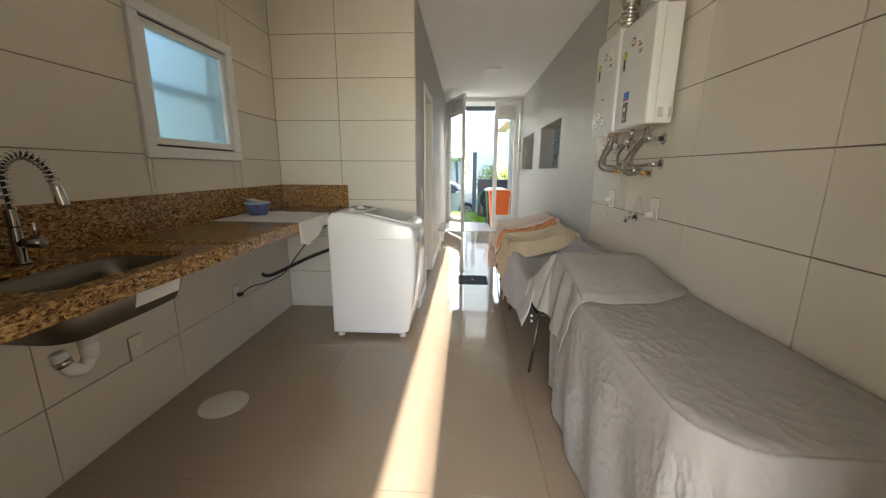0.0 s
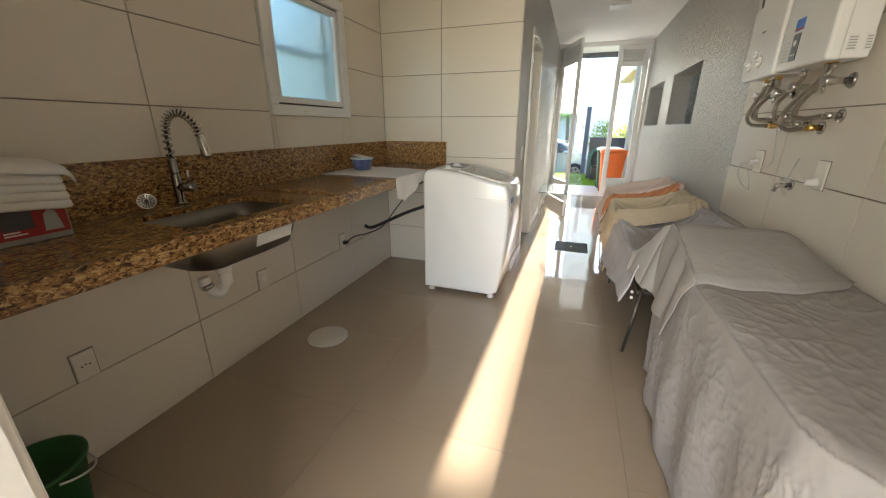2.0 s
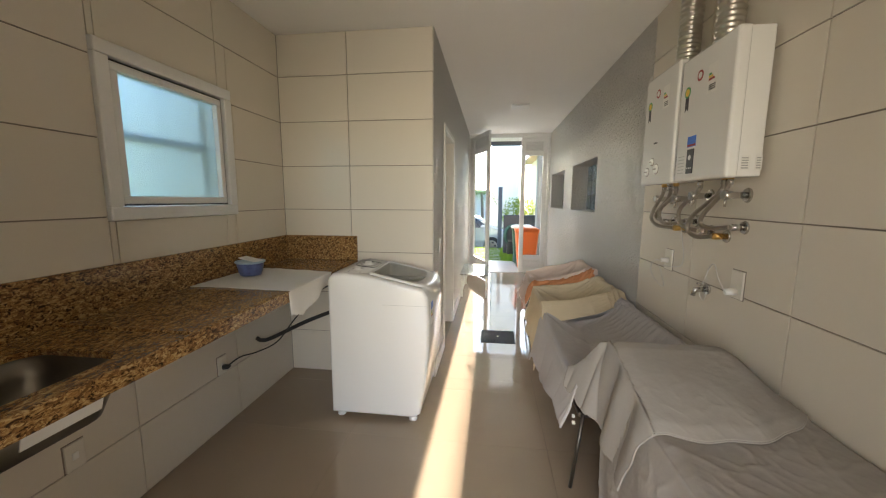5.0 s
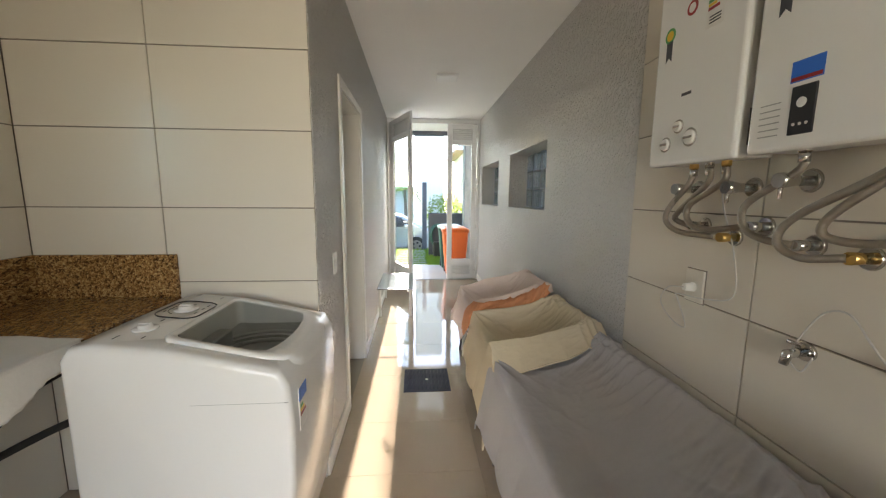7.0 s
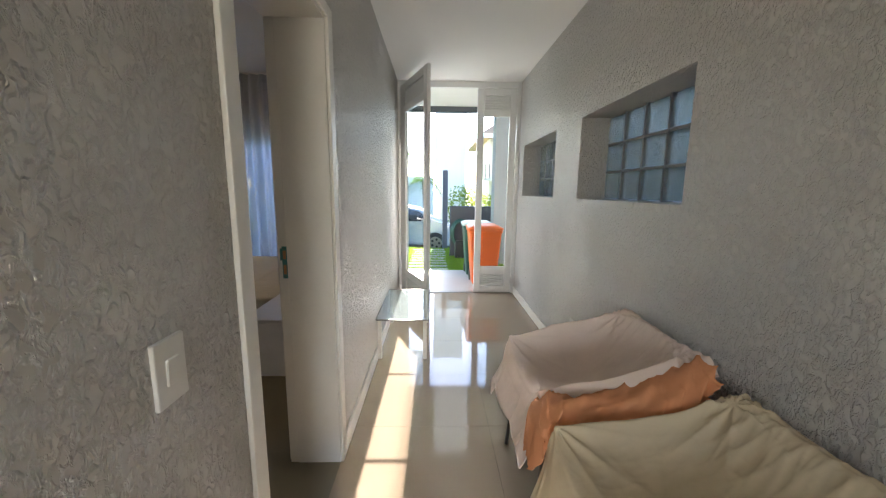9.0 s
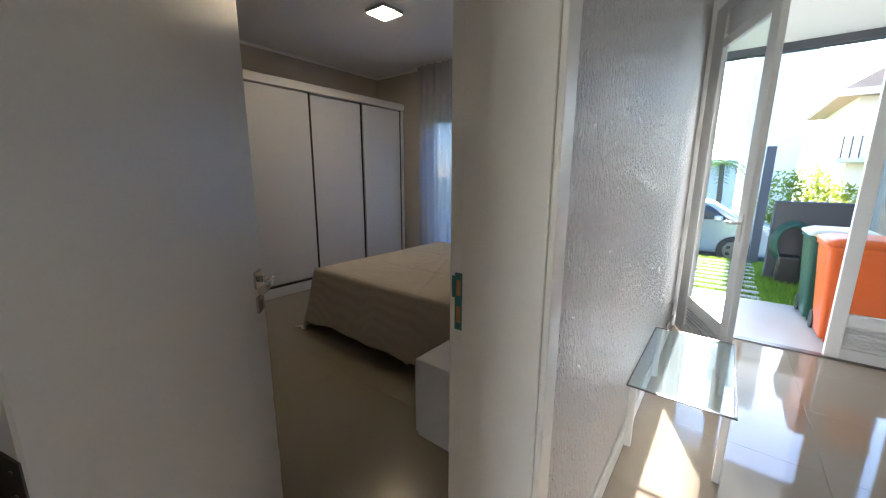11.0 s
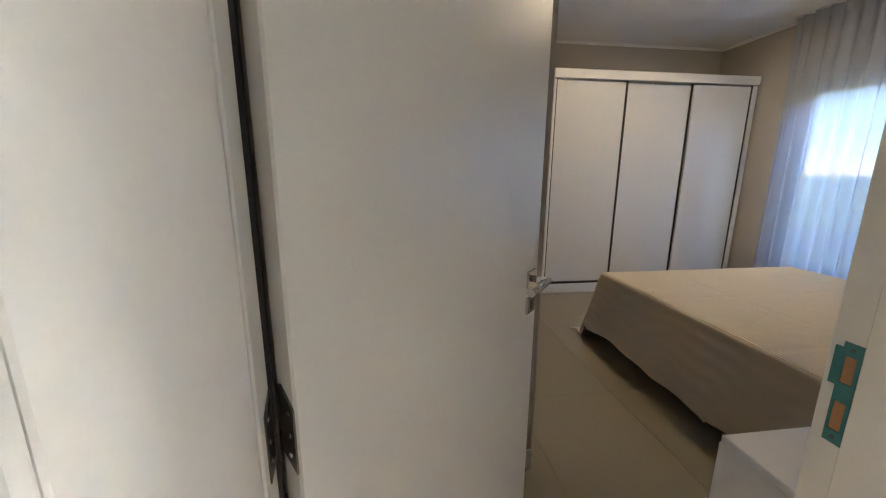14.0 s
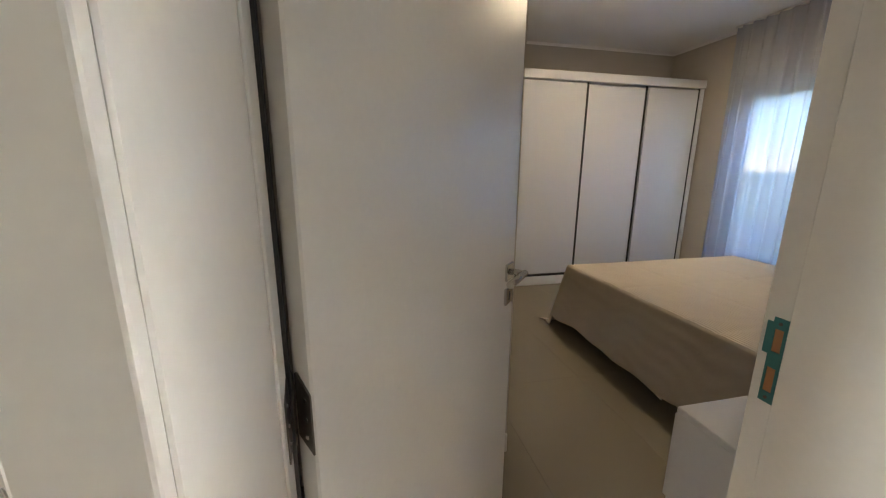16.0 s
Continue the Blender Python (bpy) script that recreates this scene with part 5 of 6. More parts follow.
def covered_table():
    """Narrow table under a long grey sheet that hangs to the floor."""
    x0, x1, y0, y1, zt = 0.375, 0.93, 1.25, 2.58, 0.705
    tb = thing("side_table", ((x0 + x1) / 2, (y0 + y1) / 2, 0), "narrow table hidden under a grey dust sheet", "table")
    part("tabletop", prism(rounded_rect(x0 + 0.012, x1, y0 + 0.012, y1, 0.15), "z", zt - 0.035, zt - 0.012, 0.004), LAMINATE, tb)
    for a in (x0 + 0.12, x1 - 0.1):
        for b in (y0 + 0.16, y1 - 0.12):
            part("leg", tube([(a, b, 0), (a, b, zt - 0.035)], 0.018, 12), DARK_STEEL, tb)
    hang, W, L, R = 0.70, x1 - x0, y1 - y0, 0.17

    def fn(u, v):
        a, b = -hang + (W + hang) * u, -hang + (L + hang) * v
        # nearest point of the table's outline, whose near corner is rounded
        ca, cb = max(a, R), max(b, R)
        da, db = a - ca, b - cb
        r = math.hypot(da, db)
        c = creases(a, b)
        if r <= R:
            lip = 0.012 * max(0.0, (r - R * 0.75) / (R * 0.25)) ** 2
            return x0 + a, y0 + b, zt + 0.007 + c - lip
        nx, ny = da / r, db / r
        d = r - R
        ang = math.atan2(-ny, -nx)
        drop = min(d * 0.98, zt)
        w = drop / zt
        along = cb + ca + R * ang * 1.4
        corner = math.sin(2 * ang) ** 2
        fold = 0.024 * math.sin(8.5 * along + 1.3 * math.sin(3.7 * along)) + 0.011 * math.sin(19 * along + 3 * w) + 0.016 * noise.noise(Vector((along * 5, d * 3, 1)))
        fold += corner * (0.05 * math.sin(7 * ang + 0.6) + 0.03 * math.sin(13 * ang))
        out = 0.012 * math.sqrt(w) + 0.022 * math.sin(math.pi * min(w, 1.0) * 0.8) + fold * w ** 0.9 + 0.09 * corner * w
        out += 1.3 * c * min(1.0, 5 * w)
        spill = 0.8 * max(0.0, d * 0.98 - zt)
        z = max(zt + 0.002 - drop + 0.4 * c * (1 - w) + 0.012 * noise.noise(Vector((along * 7, a * 5, 2))) * w, 0.006)
        return x0 + ca + nx * (R + out + spill), y0 + cb + ny * (R + out + spill), z
    sh = solid("dust_sheet", grid_mesh(fn, 220, 340), GREY_SHEET, "crumpled grey cotton dust sheet hanging over a table", "sheet")
    thicken(sh, 0.004)

    # folded lounger cushion under a second sheet, which runs on to the next chair
    rise = ((2.12, 0.722), (2.16, 0.742), (2.32, 0.782), (2.54, 0.838), (2.60, 0.842), (2.65, 0.815), (2.72, 0.72), (2.80, 0.635), (2.84, 0.615))
    falls = ((2.12, 0.01), (2.16, 0.06), (2.22, 0.20), (2.30, 0.41), (2.38, 0.42), (2.55, 0.43), (2.66, 0.37), (2.75, 0.22), (2.84, 0.12))

    def top_fn(u, v):
        y = 2.12 + 0.72 * v
        reach = float(np.interp(y, [p[0] for p in falls], [p[1] for p in falls])) + 0.006 * math.sin(v * 40)
        a = -reach + u * (0.555 + reach)
        z = float(np.interp(y, [p[0] for p in rise], [p[1] for p in rise]))
        gone = max(0.0, (y - 2.62) / 0.22)
        xl = x0 - 0.002 - 0.11 * gone ** 0.8
        x = xl + max(a, 0.0) * (x1 - 0.012 - xl) / 0.555
        near = max(0.0, 1 - v / 0.6)
        hem = (0.008 * math.sin(a * 34) + 0.03 * math.exp(-(a / 0.05) ** 2) + 0.02 * max(a, 0) / 0.5 + 0.15 * max(0.0, (a - 0.24) / 0.31) ** 2) * near
        # plump rim, and the end by the wall rolls down to the table
        side = max(0.0, (a - 0.41) / 0.145) * (1 - min(1.0, gone * 1.5))
        z -= (z - 0.735) * min(1.0, side) ** 2.2
        z += 0.012 * math.sin(math.pi * min(max(a / 0.5, 0), 1)) * math.sin(math.pi * min(1.0, v / 0.66)) if v < 0.66 else 0.0
        # a taut saddle between the cushion and the chair
        z -= 0.05 * math.sin(math.pi * min(1.0, gone)) * math.sin(math.pi * min(max(a / 0.555, 0.0), 1.0))
        if a < 0:
            d = -a
            z -= d * 0.97 - 0.018 * (1 - math.exp(-d / 0.018))
            pull = ridge(y * 19 - 5.5 * d + 0.6) * 0.6 + 0.4 * math.sin(y * 31 - 9 * d)
            x -= 0.05 * d + 0.018 * math.sqrt(d) - 0.016 * pull * min(1.0, d / 0.12) + 0.22 * d * gone * 0.3
            y -= d * (0.05 - 0.05 * gone)
        elif a < 0.06:
            z -= 0.016 * (1 - a / 0.06) ** 2
        w = bumpy(x, y, 0, 5, 0.004) + 0.55 * creases(a + 3, y)
        w += 0.008 * min(1.0, gone * 2) * ridge(x * 16 + y * 9)
        return min(x, 0.938), y + hem, z + w
    cu = solid("cushion_cover", grid_mesh(top_fn, 130, 120), CUSHION_GREY, "grey cotton cover over a tilted cushion on the table", "cover")
    thicken(cu, 0.006)
    part("hem", tube([top_fn(k / 90, 0.0) for k in range(91)], 0.0035, 6), CUSHION_GREY, cu)
    part("hem", tube([top_fn(0.0, k / 60) for k in range(61)], 0.004, 6), CUSHION_GREY, cu)
    solid("cushion", prism([(2.18, 0.713), (2.55, 0.713), (2.57, 0.80), (2.50, 0.80)], "x", x0 + 0.02, 0.78), PALE_SHEET, "pale grey wedge cushion under its cover", "cushion")


covered_table()


def chair_frame(y0, y1, label):
    c = thing("chair", (0.58, (y0 + y1) / 2, 0), label, "chair", "covered chairs")
    for y in (y0 + 0.03, y1 - 0.03):
        part("front_leg", tube([(0.275, y, 0.0), (0.32, y, 0.41)], 0.0095, 10), DARK_STEEL, c)
        part("back_leg", tube([(0.90, y, 0.0), (0.80, y, 0.36), (0.85, y, 0.63)], 0.011, 10), DARK_STEEL, c)
        part("arm", tube([(0.32, y, 0.40), (0.335, y, 0.43), (0.40, y, 0.44), (0.80, y, 0.44)], 0.011, 10), DARK_STEEL, c)
        part("button", tube([(0.262, y - 0.014, 0.40), (0.275, y - 0.014, 0.40)], 0.009, 10), WHITE_PLASTIC, c)
        part("button", tube([(0.264, y - 0.014, 0.365), (0.277, y - 0.014, 0.365)], 0.009, 10), WHITE_PLASTIC, c)
    part("seat", box(0.30, 0.80, y0 + 0.05, y1 - 0.05, 0.37, 0.40, 0.01, 2), DARK_STEEL, c)
    part("backrest", turned(box(0.79, 0.81, y0 + 0.05, y1 - 0.05, 0.40, 0.64, 0.008), 8, (0.8, 0, 0.4), "Y"), DARK_STEEL, c)
    return c


def chair_cover(y0, y1, mat, label, seed, hem_near, hem_far, near_hang, far_hang, lift=0.0, near_drop=0.92, far_drop=0.92, arms=(1.0, 1.0), back=0.0, slant=0.0):
    """A cotton sheet pulled taut over an armchair whose back stands at the wall."""
    prof = [(0.225, 0.30), (0.25, 0.42), (0.268, 0.51), (0.30, 0.55), (0.42, 0.535), (0.58, 0.535), (0.70, 0.565), (0.78, 0.615 + back * 0.5), (0.85, 0.68 + back), (0.88, 0.69 + back), (0.915, 0.65 + back), (0.925, 0.42)]
    path = smooth_path([(x, 0, z + lift) for x, z in prof], 8)
    n = len(path) - 1
    L = y1 - y0

    def fn(u, v):
        s = -near_hang * (1.0 + slant * (0.5 - u)) + (L + near_hang * (1.0 + slant * (0.5 - u)) + far_hang) * v
        k = u * n
        i = min(int(k), n - 1)
        p = path[i].lerp(path[i + 1], k - i)
        x, z = p.x, p.z
        over = max(0.0, -s, s - L)
        t = min(max(s / L, 0), 1)
        # the skirt is cut to a slanting hem
        hem = hem_near + (hem_far - hem_near) * t
        if u < 0.14:
            z = hem + (path[int(0.14 * n)].z - hem) * (u / 0.14)
        ends = arms[0] * math.exp(-s / 0.09) + arms[1] * math.exp(-(L - s) / 0.09) if over == 0 else arms[0] if s < 0 else arms[1]
        z_arm = max(z, 0.595 + lift + (0.095 + back) * (min(x, 0.86) - 0.28) / 0.58)
        z += (z_arm - z) * min(1.0, ends) * min(1.0, max(0.0, (u - 0.13) / 0.09))
        seat = max(0.0, 1 - abs(x - 0.52) / 0.3)
        if over == 0:
            z -= 0.065 * seat * math.sin(math.pi * t) ** 0.7
        y = y0 + min(max(s, 0), L)
        if over:
            sg, drop = (-1, near_drop) if s < 0 else (1, far_drop)
            z -= over * drop
            y += sg * (0.02 * math.sqrt(over) + (1.08 - drop) * over + 0.006 * ridge(x * 13 + seed) * over / 0.2)
        # slack
        w = 0.006 * noise.noise(Vector((x * 5 + seed, y * 4, z * 3)))
        # short pleats below the ridge of the backrest
        band = math.exp(-((x - 0.80) / 0.09) ** 2)
        w += (0.010 if over == 0 else 0.003) * band * ridge(y * 47 + 9 * x + 2.5 * noise.noise(Vector((y * 6, x * 3, seed)))) * (0.4 + 0.6 * abs(noise.noise(Vector((y * 3 + seed, 0, 1)))) * 2)
        # pulls that fan out from the arms' front corners and from the back's ends
        for cx, ce, reach, count in ((0.28, 0.0, 0.20, 9), (0.28, L, 0.24, 11), (0.84, L * 0.06, 0.30, 8), (0.84, L * 0.94, 0.30, 9)):
            dx, dy = x - cx, min(max(s, 0), L) - ce
            r = math.hypot(dx, dy)
            ang = math.atan2(dy, dx)
            w += 0.009 * math.exp(-r / reach) * min(1.0, r / 0.05) * ridge(ang * count * 0.5 + seed + 0.8 * noise.noise(Vector((x * 4, y * 4, seed))))
        # long soft diagonal drags across the seat
        w += 0.009 * seat * ridge(5 * (x + 0.7 * y) + seed) + 0.005 * seat * ridge(9 * (x - 0.4 * y) + 2 * seed)
        w += (0.009 if over == 0 else 0.004) * (band + 0.25) * (0.42 - math.sqrt(abs(noise.noise(Vector((9 * (x + 0.3 * y) + seed, 34 * (y - 0.35 * x), 0.5))))))
        w += 0.45 * creases(x + seed, y * 0.8 + 0.5 * z)
        if u < 0.2:
            f = (0.2 - u) / 0.2
            x += -0.02 * f + f * (0.007 * ridge(y * 11 + seed + 3 * x) + 0.008 * math.sin(y * 9 + seed))
            z += 0.018 * math.sin(y * 8 + seed * 2) * f * f
        elif over:
            x += 0.006 * ridge(z * 20 + seed)
        return min(x, 0.93), y, max(z + w, 0.012)
    c = thicken(solid("chair_cover", grid_mesh(fn, 190, 210), mat, label, "cover", "chair covers"), 0.003)
    # stitched hems: along the skirt and over the near end
    part("hem", tube([fn(0.0, k / 120) for k in range(121)], 0.0045, 6), mat, c)
    part("hem", tube([fn(k / 120, 0.0) for k in range(121)], 0.0045, 6), mat, c)
    return c


chair_frame(2.72, 3.86, "wide dark metal armchair under a pale grey sheet")
chair_cover(2.74, 3.94, PALE_SHEET, "pale grey cotton sheet over an armchair", 1.0, 0.37, 0.17, 0.02, 0.05, arms=(0.55, 0.0))
chair_frame(4.02, 4.62, "dark metal armchair under a cream sheet")
chair_cover(4.03, 4.62, CREAM_SHEET, "cream cotton sheet over an armchair", 4.0, 0.25, 0.32, 0.24, 0.08, 0.02, 0.4, arms=(1.0, 0.8), back=0.01, slant=0.8)
chair_frame(4.78, 5.36, "dark metal armchair under peach and orange sheets")
chair_cover(4.82, 5.36, PEACH_SHEET, "peach cotton sheet with pale lining over an armchair", 7.0, 0.37, 0.37, 0.10, 0.12, 0.02, 0.5, back=0.05)


def orange_fold():
    """Crumpled orange sheet thrown along the near arm of the peach chair."""
    path = smooth_path([(0.215, 4.70, 0.45), (0.25, 4.715, 0.545), (0.31, 4.72, 0.60), (0.44, 4.73, 0.61), (0.58, 4.73, 0.625), (0.70, 4.73, 0.66), (0.80, 4.74, 0.71), (0.87, 4.745, 0.75)], 8)
    n = len(path) - 1

    def fn(u, v):
        k = u * n
        i = min(int(k), n - 1)
        p = path[i].lerp(path[i + 1], k - i)
        a = v * 2 * math.pi
        r = 0.074 + 0.014 * math.sin(u * 11) - 0.03 * (1 - min(1.0, u / 0.12))
        c = 0.012 * ridge(3 * a + u * 13 + 2 * noise.noise(Vector((u * 6, a, 3)))) + 0.007 * ridge(u * 40 + a * 2)
        return p.x + 0.5 * c, p.y + math.cos(a) * r * 1.25 + c * math.cos(a), p.z + math.sin(a) * r * 0.42 + c * 0.7 - 0.03 * max(0.0, -math.cos(a))
    solid("orange_sheet", grid_mesh(fn, 110, 48), ORANGE_SHEET, "crumpled orange cotton sheet on the armchair", "sheet")


orange_fold()

# ---- corridor ----
COVER_DARK = material("dark_cover", (0.03, 0.036, 0.055), 0.8, vary=0.15, scale=12, spec=0.1)
dr = thing("floor_drain", (-0.055, 4.78, 0), "square dark metal inspection cover in the floor", "drain cover")
part("cover", box(-0.231, 0.120, 4.60, 4.958, -0.002, 0.004, 0.002), COVER_DARK, dr)
for k in range(11):
    u = 0.03 + k * 0.029
    for sgn in (0, 1):
        x = -0.231 + u
        a, b = (4.62, 4.77) if sgn == 0 else (4.79, 4.94)
        bm = tube([(x - 0.008, a + 0.01, 0.0042), (x + 0.008, b - 0.01, 0.0042)], 0.0035, 6)
        part("rib", bm, COVER_DARK, dr)
part("keyhole", tube([(-0.055, 4.78, 0.003), (-0.055, 4.78, 0.0056)], 0.012, 16), TUB_GREY, dr)

bt = thing("side_table", (-0.385, 6.8, 0), "low white bench table with a pale glass top", "table")
bx0, bx1, by0, by1, bzt = -0.60, -0.165, 6.32, 7.22, 0.345
part("glass_top", box(bx0 + 0.009, bx1 - 0.009, by0 + 0.009, by1 - 0.009, bzt - 0.012, bzt, 0.002), TABLE_GLASS, bt, "pale blue-green glass top").visible_shadow = False
for a, b, c, d in ((bx0, bx1, by0, by0 + 0.01), (bx0, bx1, by1 - 0.01, by1), (bx0, bx0 + 0.01, by0, by1), (bx1 - 0.01, bx1, by0, by1)):
    part("edge_frame", box(a, b, c, d, bzt - 0.005, bzt + 0.001, 0.001), DARK_STEEL, bt, "dark metal edge frame")
for a in (bx0 + 0.02, bx1 - 0.05):
    for b in (by0 + 0.02, by1 - 0.05):
        part("leg", box(a, a + 0.03, b, b + 0.03, 0, bzt - 0.013, 0.003), WHITE_PAINT, bt)
for b in (by0 + 0.1, by0 + 0.35, by1 - 0.12):
    for a in (bx0 + 0.01, bx1 - 0.01):
        part("rivet", tube([(a, b, bzt - 0.003), (a, b, bzt)], 0.005, 8), WHITE_PAINT, bt)

p = wall_plate("light_switch", XC, 4.14, 1.055, 1, "white light switch on the stucco wall", "switch", 0.12, 0.075)
part("rocker", turned(box(XC + 0.008, XC + 0.013, 4.125, 4.155, 1.03, 1.08, 0.002), 3, (XC + 0.01, 4.14, 1.055), "Y"), WHITE_PLASTIC, p)
p = wall_plate("wall_socket", XR, 6.20, 0.335, -1, "white wall socket low on the stucco wall", "socket", 0.12, 0.08)
socket_holes(p, XR, 6.20, 0.335, -1)

cl = thing("ceiling_light", (0.205, 6.18, ZC), "square white ceiling panel light, switched off", "ceiling light")
part("frame", box(0.09, 0.32, 6.07, 6.29, ZC - 0.022, ZC - 0.001, 0.004), WHITE_ALU, cl)
part("diffuser", box(0.105, 0.305, 6.085, 6.275, ZC - 0.026, ZC - 0.02, 0.002), LAMP_OFF, cl)

# ---- bedroom ----


def wardrobe():
    xf, y0, y1, zt = -4.17, 6.19, 8.49, 2.345
    w = thing("wardrobe", (xf - 0.27, (y0 + y1) / 2, 0), "white three-door sliding wardrobe with thin black profiles", "wardrobe")
    xb = BX0 + 0.018
    part("side_panel", box(xb, xf, y0, y0 + 0.025, 0, zt - 0.09, 0.002), LAMINATE, w)
    part("side_panel", box(xb, xf, y1 - 0.05, y1, 0, zt - 0.09, 0.002), LAMINATE, w)
    part("top", box(xb, xf + 0.02, y0 - 0.005, y1, zt - 0.088, zt, 0.003), LAMINATE, w)
    part("base", box(xb, xf, y0 + 0.025, y1 - 0.05, 0, 0.105, 0.003), LAMINATE, w)
    part("back", box(xb, xb + 0.01, y0 + 0.025, y1 - 0.05, 0.105, zt - 0.088), LAMINATE, w)
    e = [y0 + 0.03, 6.985, 7.745, y1 - 0.055]
    for k in range(3):
        x = xf - 0.012 - (0.028 if k == 1 else 0.0)
        d = part("door", box(x - 0.018, x, e[k] + 0.007, e[k + 1] - 0.007, 0.135, zt - 0.1, 0.002), WARDROBE_DOOR, w)
        part("profile", box(x - 0.02, x + 0.004, e[k + 1] - 0.016, e[k + 1] + (0.008 if k < 2 else 0.0), 0.12, zt - 0.09), BLACK_TRIM, d, "black edge profile")
        if k == 0:
            part("profile", box(x - 0.02, x + 0.004, e[0] - 0.004, e[0] + 0.008, 0.12, zt - 0.09), BLACK_TRIM, d, "black edge profile")
    part("bottom_rail", box(xf - 0.06, xf - 0.006, y0 + 0.025, y1 - 0.05, 0.106, 0.13), BLACK_TRIM, w, "black bottom rail")


wardrobe()


def bed():
    x0, x1, y0, y1, zt = -3.1, -0.93, 6.24, 7.98, 0.55
    b = thing("bed", ((x0 + x1) / 2, (y0 + y1) / 2, 0), "double bed base and mattress on dark feet", "bed")
    part("base", box(x0 + 0.03, x1, y0 + 0.03, y1 - 0.03, 0.12, 0.34, 0.02, 2), WHITE_CLOTH, b)
    part("mattress", box(x0 + 0.02, x1, y0 + 0.02, y1 - 0.02, 0.34, zt - 0.012, 0.04, 3), WHITE_CLOTH, b)
    for a in (x0 + 0.36, x0 + 1.12, x1 - 0.2):
        for c in (y0 + 0.05, y1 - 0.1):
            part("foot", lathe([(0.028, 0.0), (0.035, 0.12)], a, c + 0.01, 14), BLACK_PLASTIC, b, "black conical foot")
    part("label_tag", turned(box(-1.985, -1.935, 6.20, 6.203, 0.03, 0.13), 14, (-1.96, 6.2, 0.13), "Y"), PAPER, b, "white fabric care tag")
    hang, W, L = 0.5, x1 - x0, y1 - y0

    def fn(u, v):
        a, c = -hang + (W + hang) * u, -hang + (L + 2 * hang) * v
        ox, oy = max(0.0, -a), max(0.0, -c, c - L)
        sg = -1 if c < 0 else 1
        px, py = x0 + max(a, 0), y0 + min(max(c, 0), L)
        d = math.hypot(ox, oy)
        cr = bumpy(px, py, 0, 3, 0.006)
        # fold lines left from storage, and slack across them
        for line in (px + 2.45, px + 1.75, py - 6.75, py - 7.35, px + 0.5 * py - 1.2):
            cr -= 0.006 * math.exp(-(line / 0.018) ** 2)
        cr += 0.006 * (0.4 - math.sqrt(abs(noise.noise(Vector((px * 5 - py * 2, py * 3 + px, 0.7))))))
        if d < 1e-6:
            return px, py, zt + cr * min(1, a / 0.1) - 0.01 * (1 - min(1, min(a, c, L - c) / 0.05)) ** 2
        nx, ny = -ox / d, sg * oy / d
        ang = math.atan2(oy, ox)
        long = 0.872 + 0.04 * max(0.0, a - 0.9) + 0.02 * math.sin(a * 3.1) + 0.018 * math.sin(a * 11 + 1) if oy > ox else 1.0 + 0.06 * math.sin(c * 5)
        long += 0.42 * abs(math.sin(2 * ang)) ** 1.2
        drop = min(d * long, zt - 0.010)
        spill = 0.14 * max(0.0, d * long - zt)
        w = drop / zt
        fold = 0.022 * math.sin(7 * a + 1.2) + 0.012 * math.sin(17 * a) if oy > ox else 0.02 * math.sin(8 * c)
        out = 0.02 * math.sqrt(w) + 0.10 * w + fold * w + 0.02 * math.sin(2 * ang) ** 2 * w * w + spill
        return px + nx * out, py + ny * out, zt - drop - 0.006 + 0.012 * abs(math.sin(30 * d)) * min(1.0, 8 * spill)
    c = solid("bedspread", grid_mesh(fn, 170, 170), BEDSPREAD, "beige ribbed bedspread hanging over the bed sides", "bedspread")
    thicken(c, 0.004)
    part("hem", tube([fn(k / 120, 0.0) for k in range(121)], 0.0045, 6), BEDSPREAD, c)
    part("hem", tube([fn(0.0, k / 120) for k in range(121)], 0.0045, 6), BEDSPREAD, c)


bed()

ns = thing("nightstand", (XB - 0.16, 5.68, 0.35), "white wall-hung nightstand beside the bed", "nightstand")
part("body", box(-1.155, XB - 0.007, 5.415, 5.93, 0.352, 0.655, 0.002), LAMINATE, ns)
part("top", box(-1.16, XB - 0.007, 5.41, 5.935, 0.656, 0.676, 0.003), LAMINATE, ns)
part("drawer_front", box(-1.172, -1.156, 5.42, 5.925, 0.36, 0.645, 0.002), LAMINATE, ns)


def curtain():
    c = thing("curtain", (-2.45, 8.40, BZ), "sheer white voile curtain with a pleated heading", "curtain")
    x0, x1 = -3.80, -1.0

    def fn(u, v):
        x = x0 + (x1 - x0) * u
        z = BZ - 0.02 - (BZ - 0.06) * v
        amp = 0.028 + 0.012 * math.sin(u * 31)
        ph = u * 2 * math.pi * 24 + 0.8 * math.sin(u * 9)
        return x + 0.006 * math.sin(ph * 0.5 + v * 2), 8.40 + amp * math.sin(ph) * (0.75 + 0.35 * v) + 0.01 * math.sin(u * 60 + v * 3), z
    part("fabric", grid_mesh(fn, 430, 14), sheer_material(), c)

    def head(u, v):
        x = x0 + (x1 - x0) * u
        ph = u * 2 * math.pi * 24 + 0.8 * math.sin(u * 9)
        return x, 8.396 + 0.034 * math.sin(ph) * 0.8, BZ - 0.02 - 0.09 * v
    part("heading_tape", grid_mesh(head, 430, 2), sheer_material(), c)
    part("track", box(x0 - 0.02, x1 + 0.1, 8.39, 8.415, BZ - 0.02, BZ - 0.001), WHITE_ALU, c)


curtain()

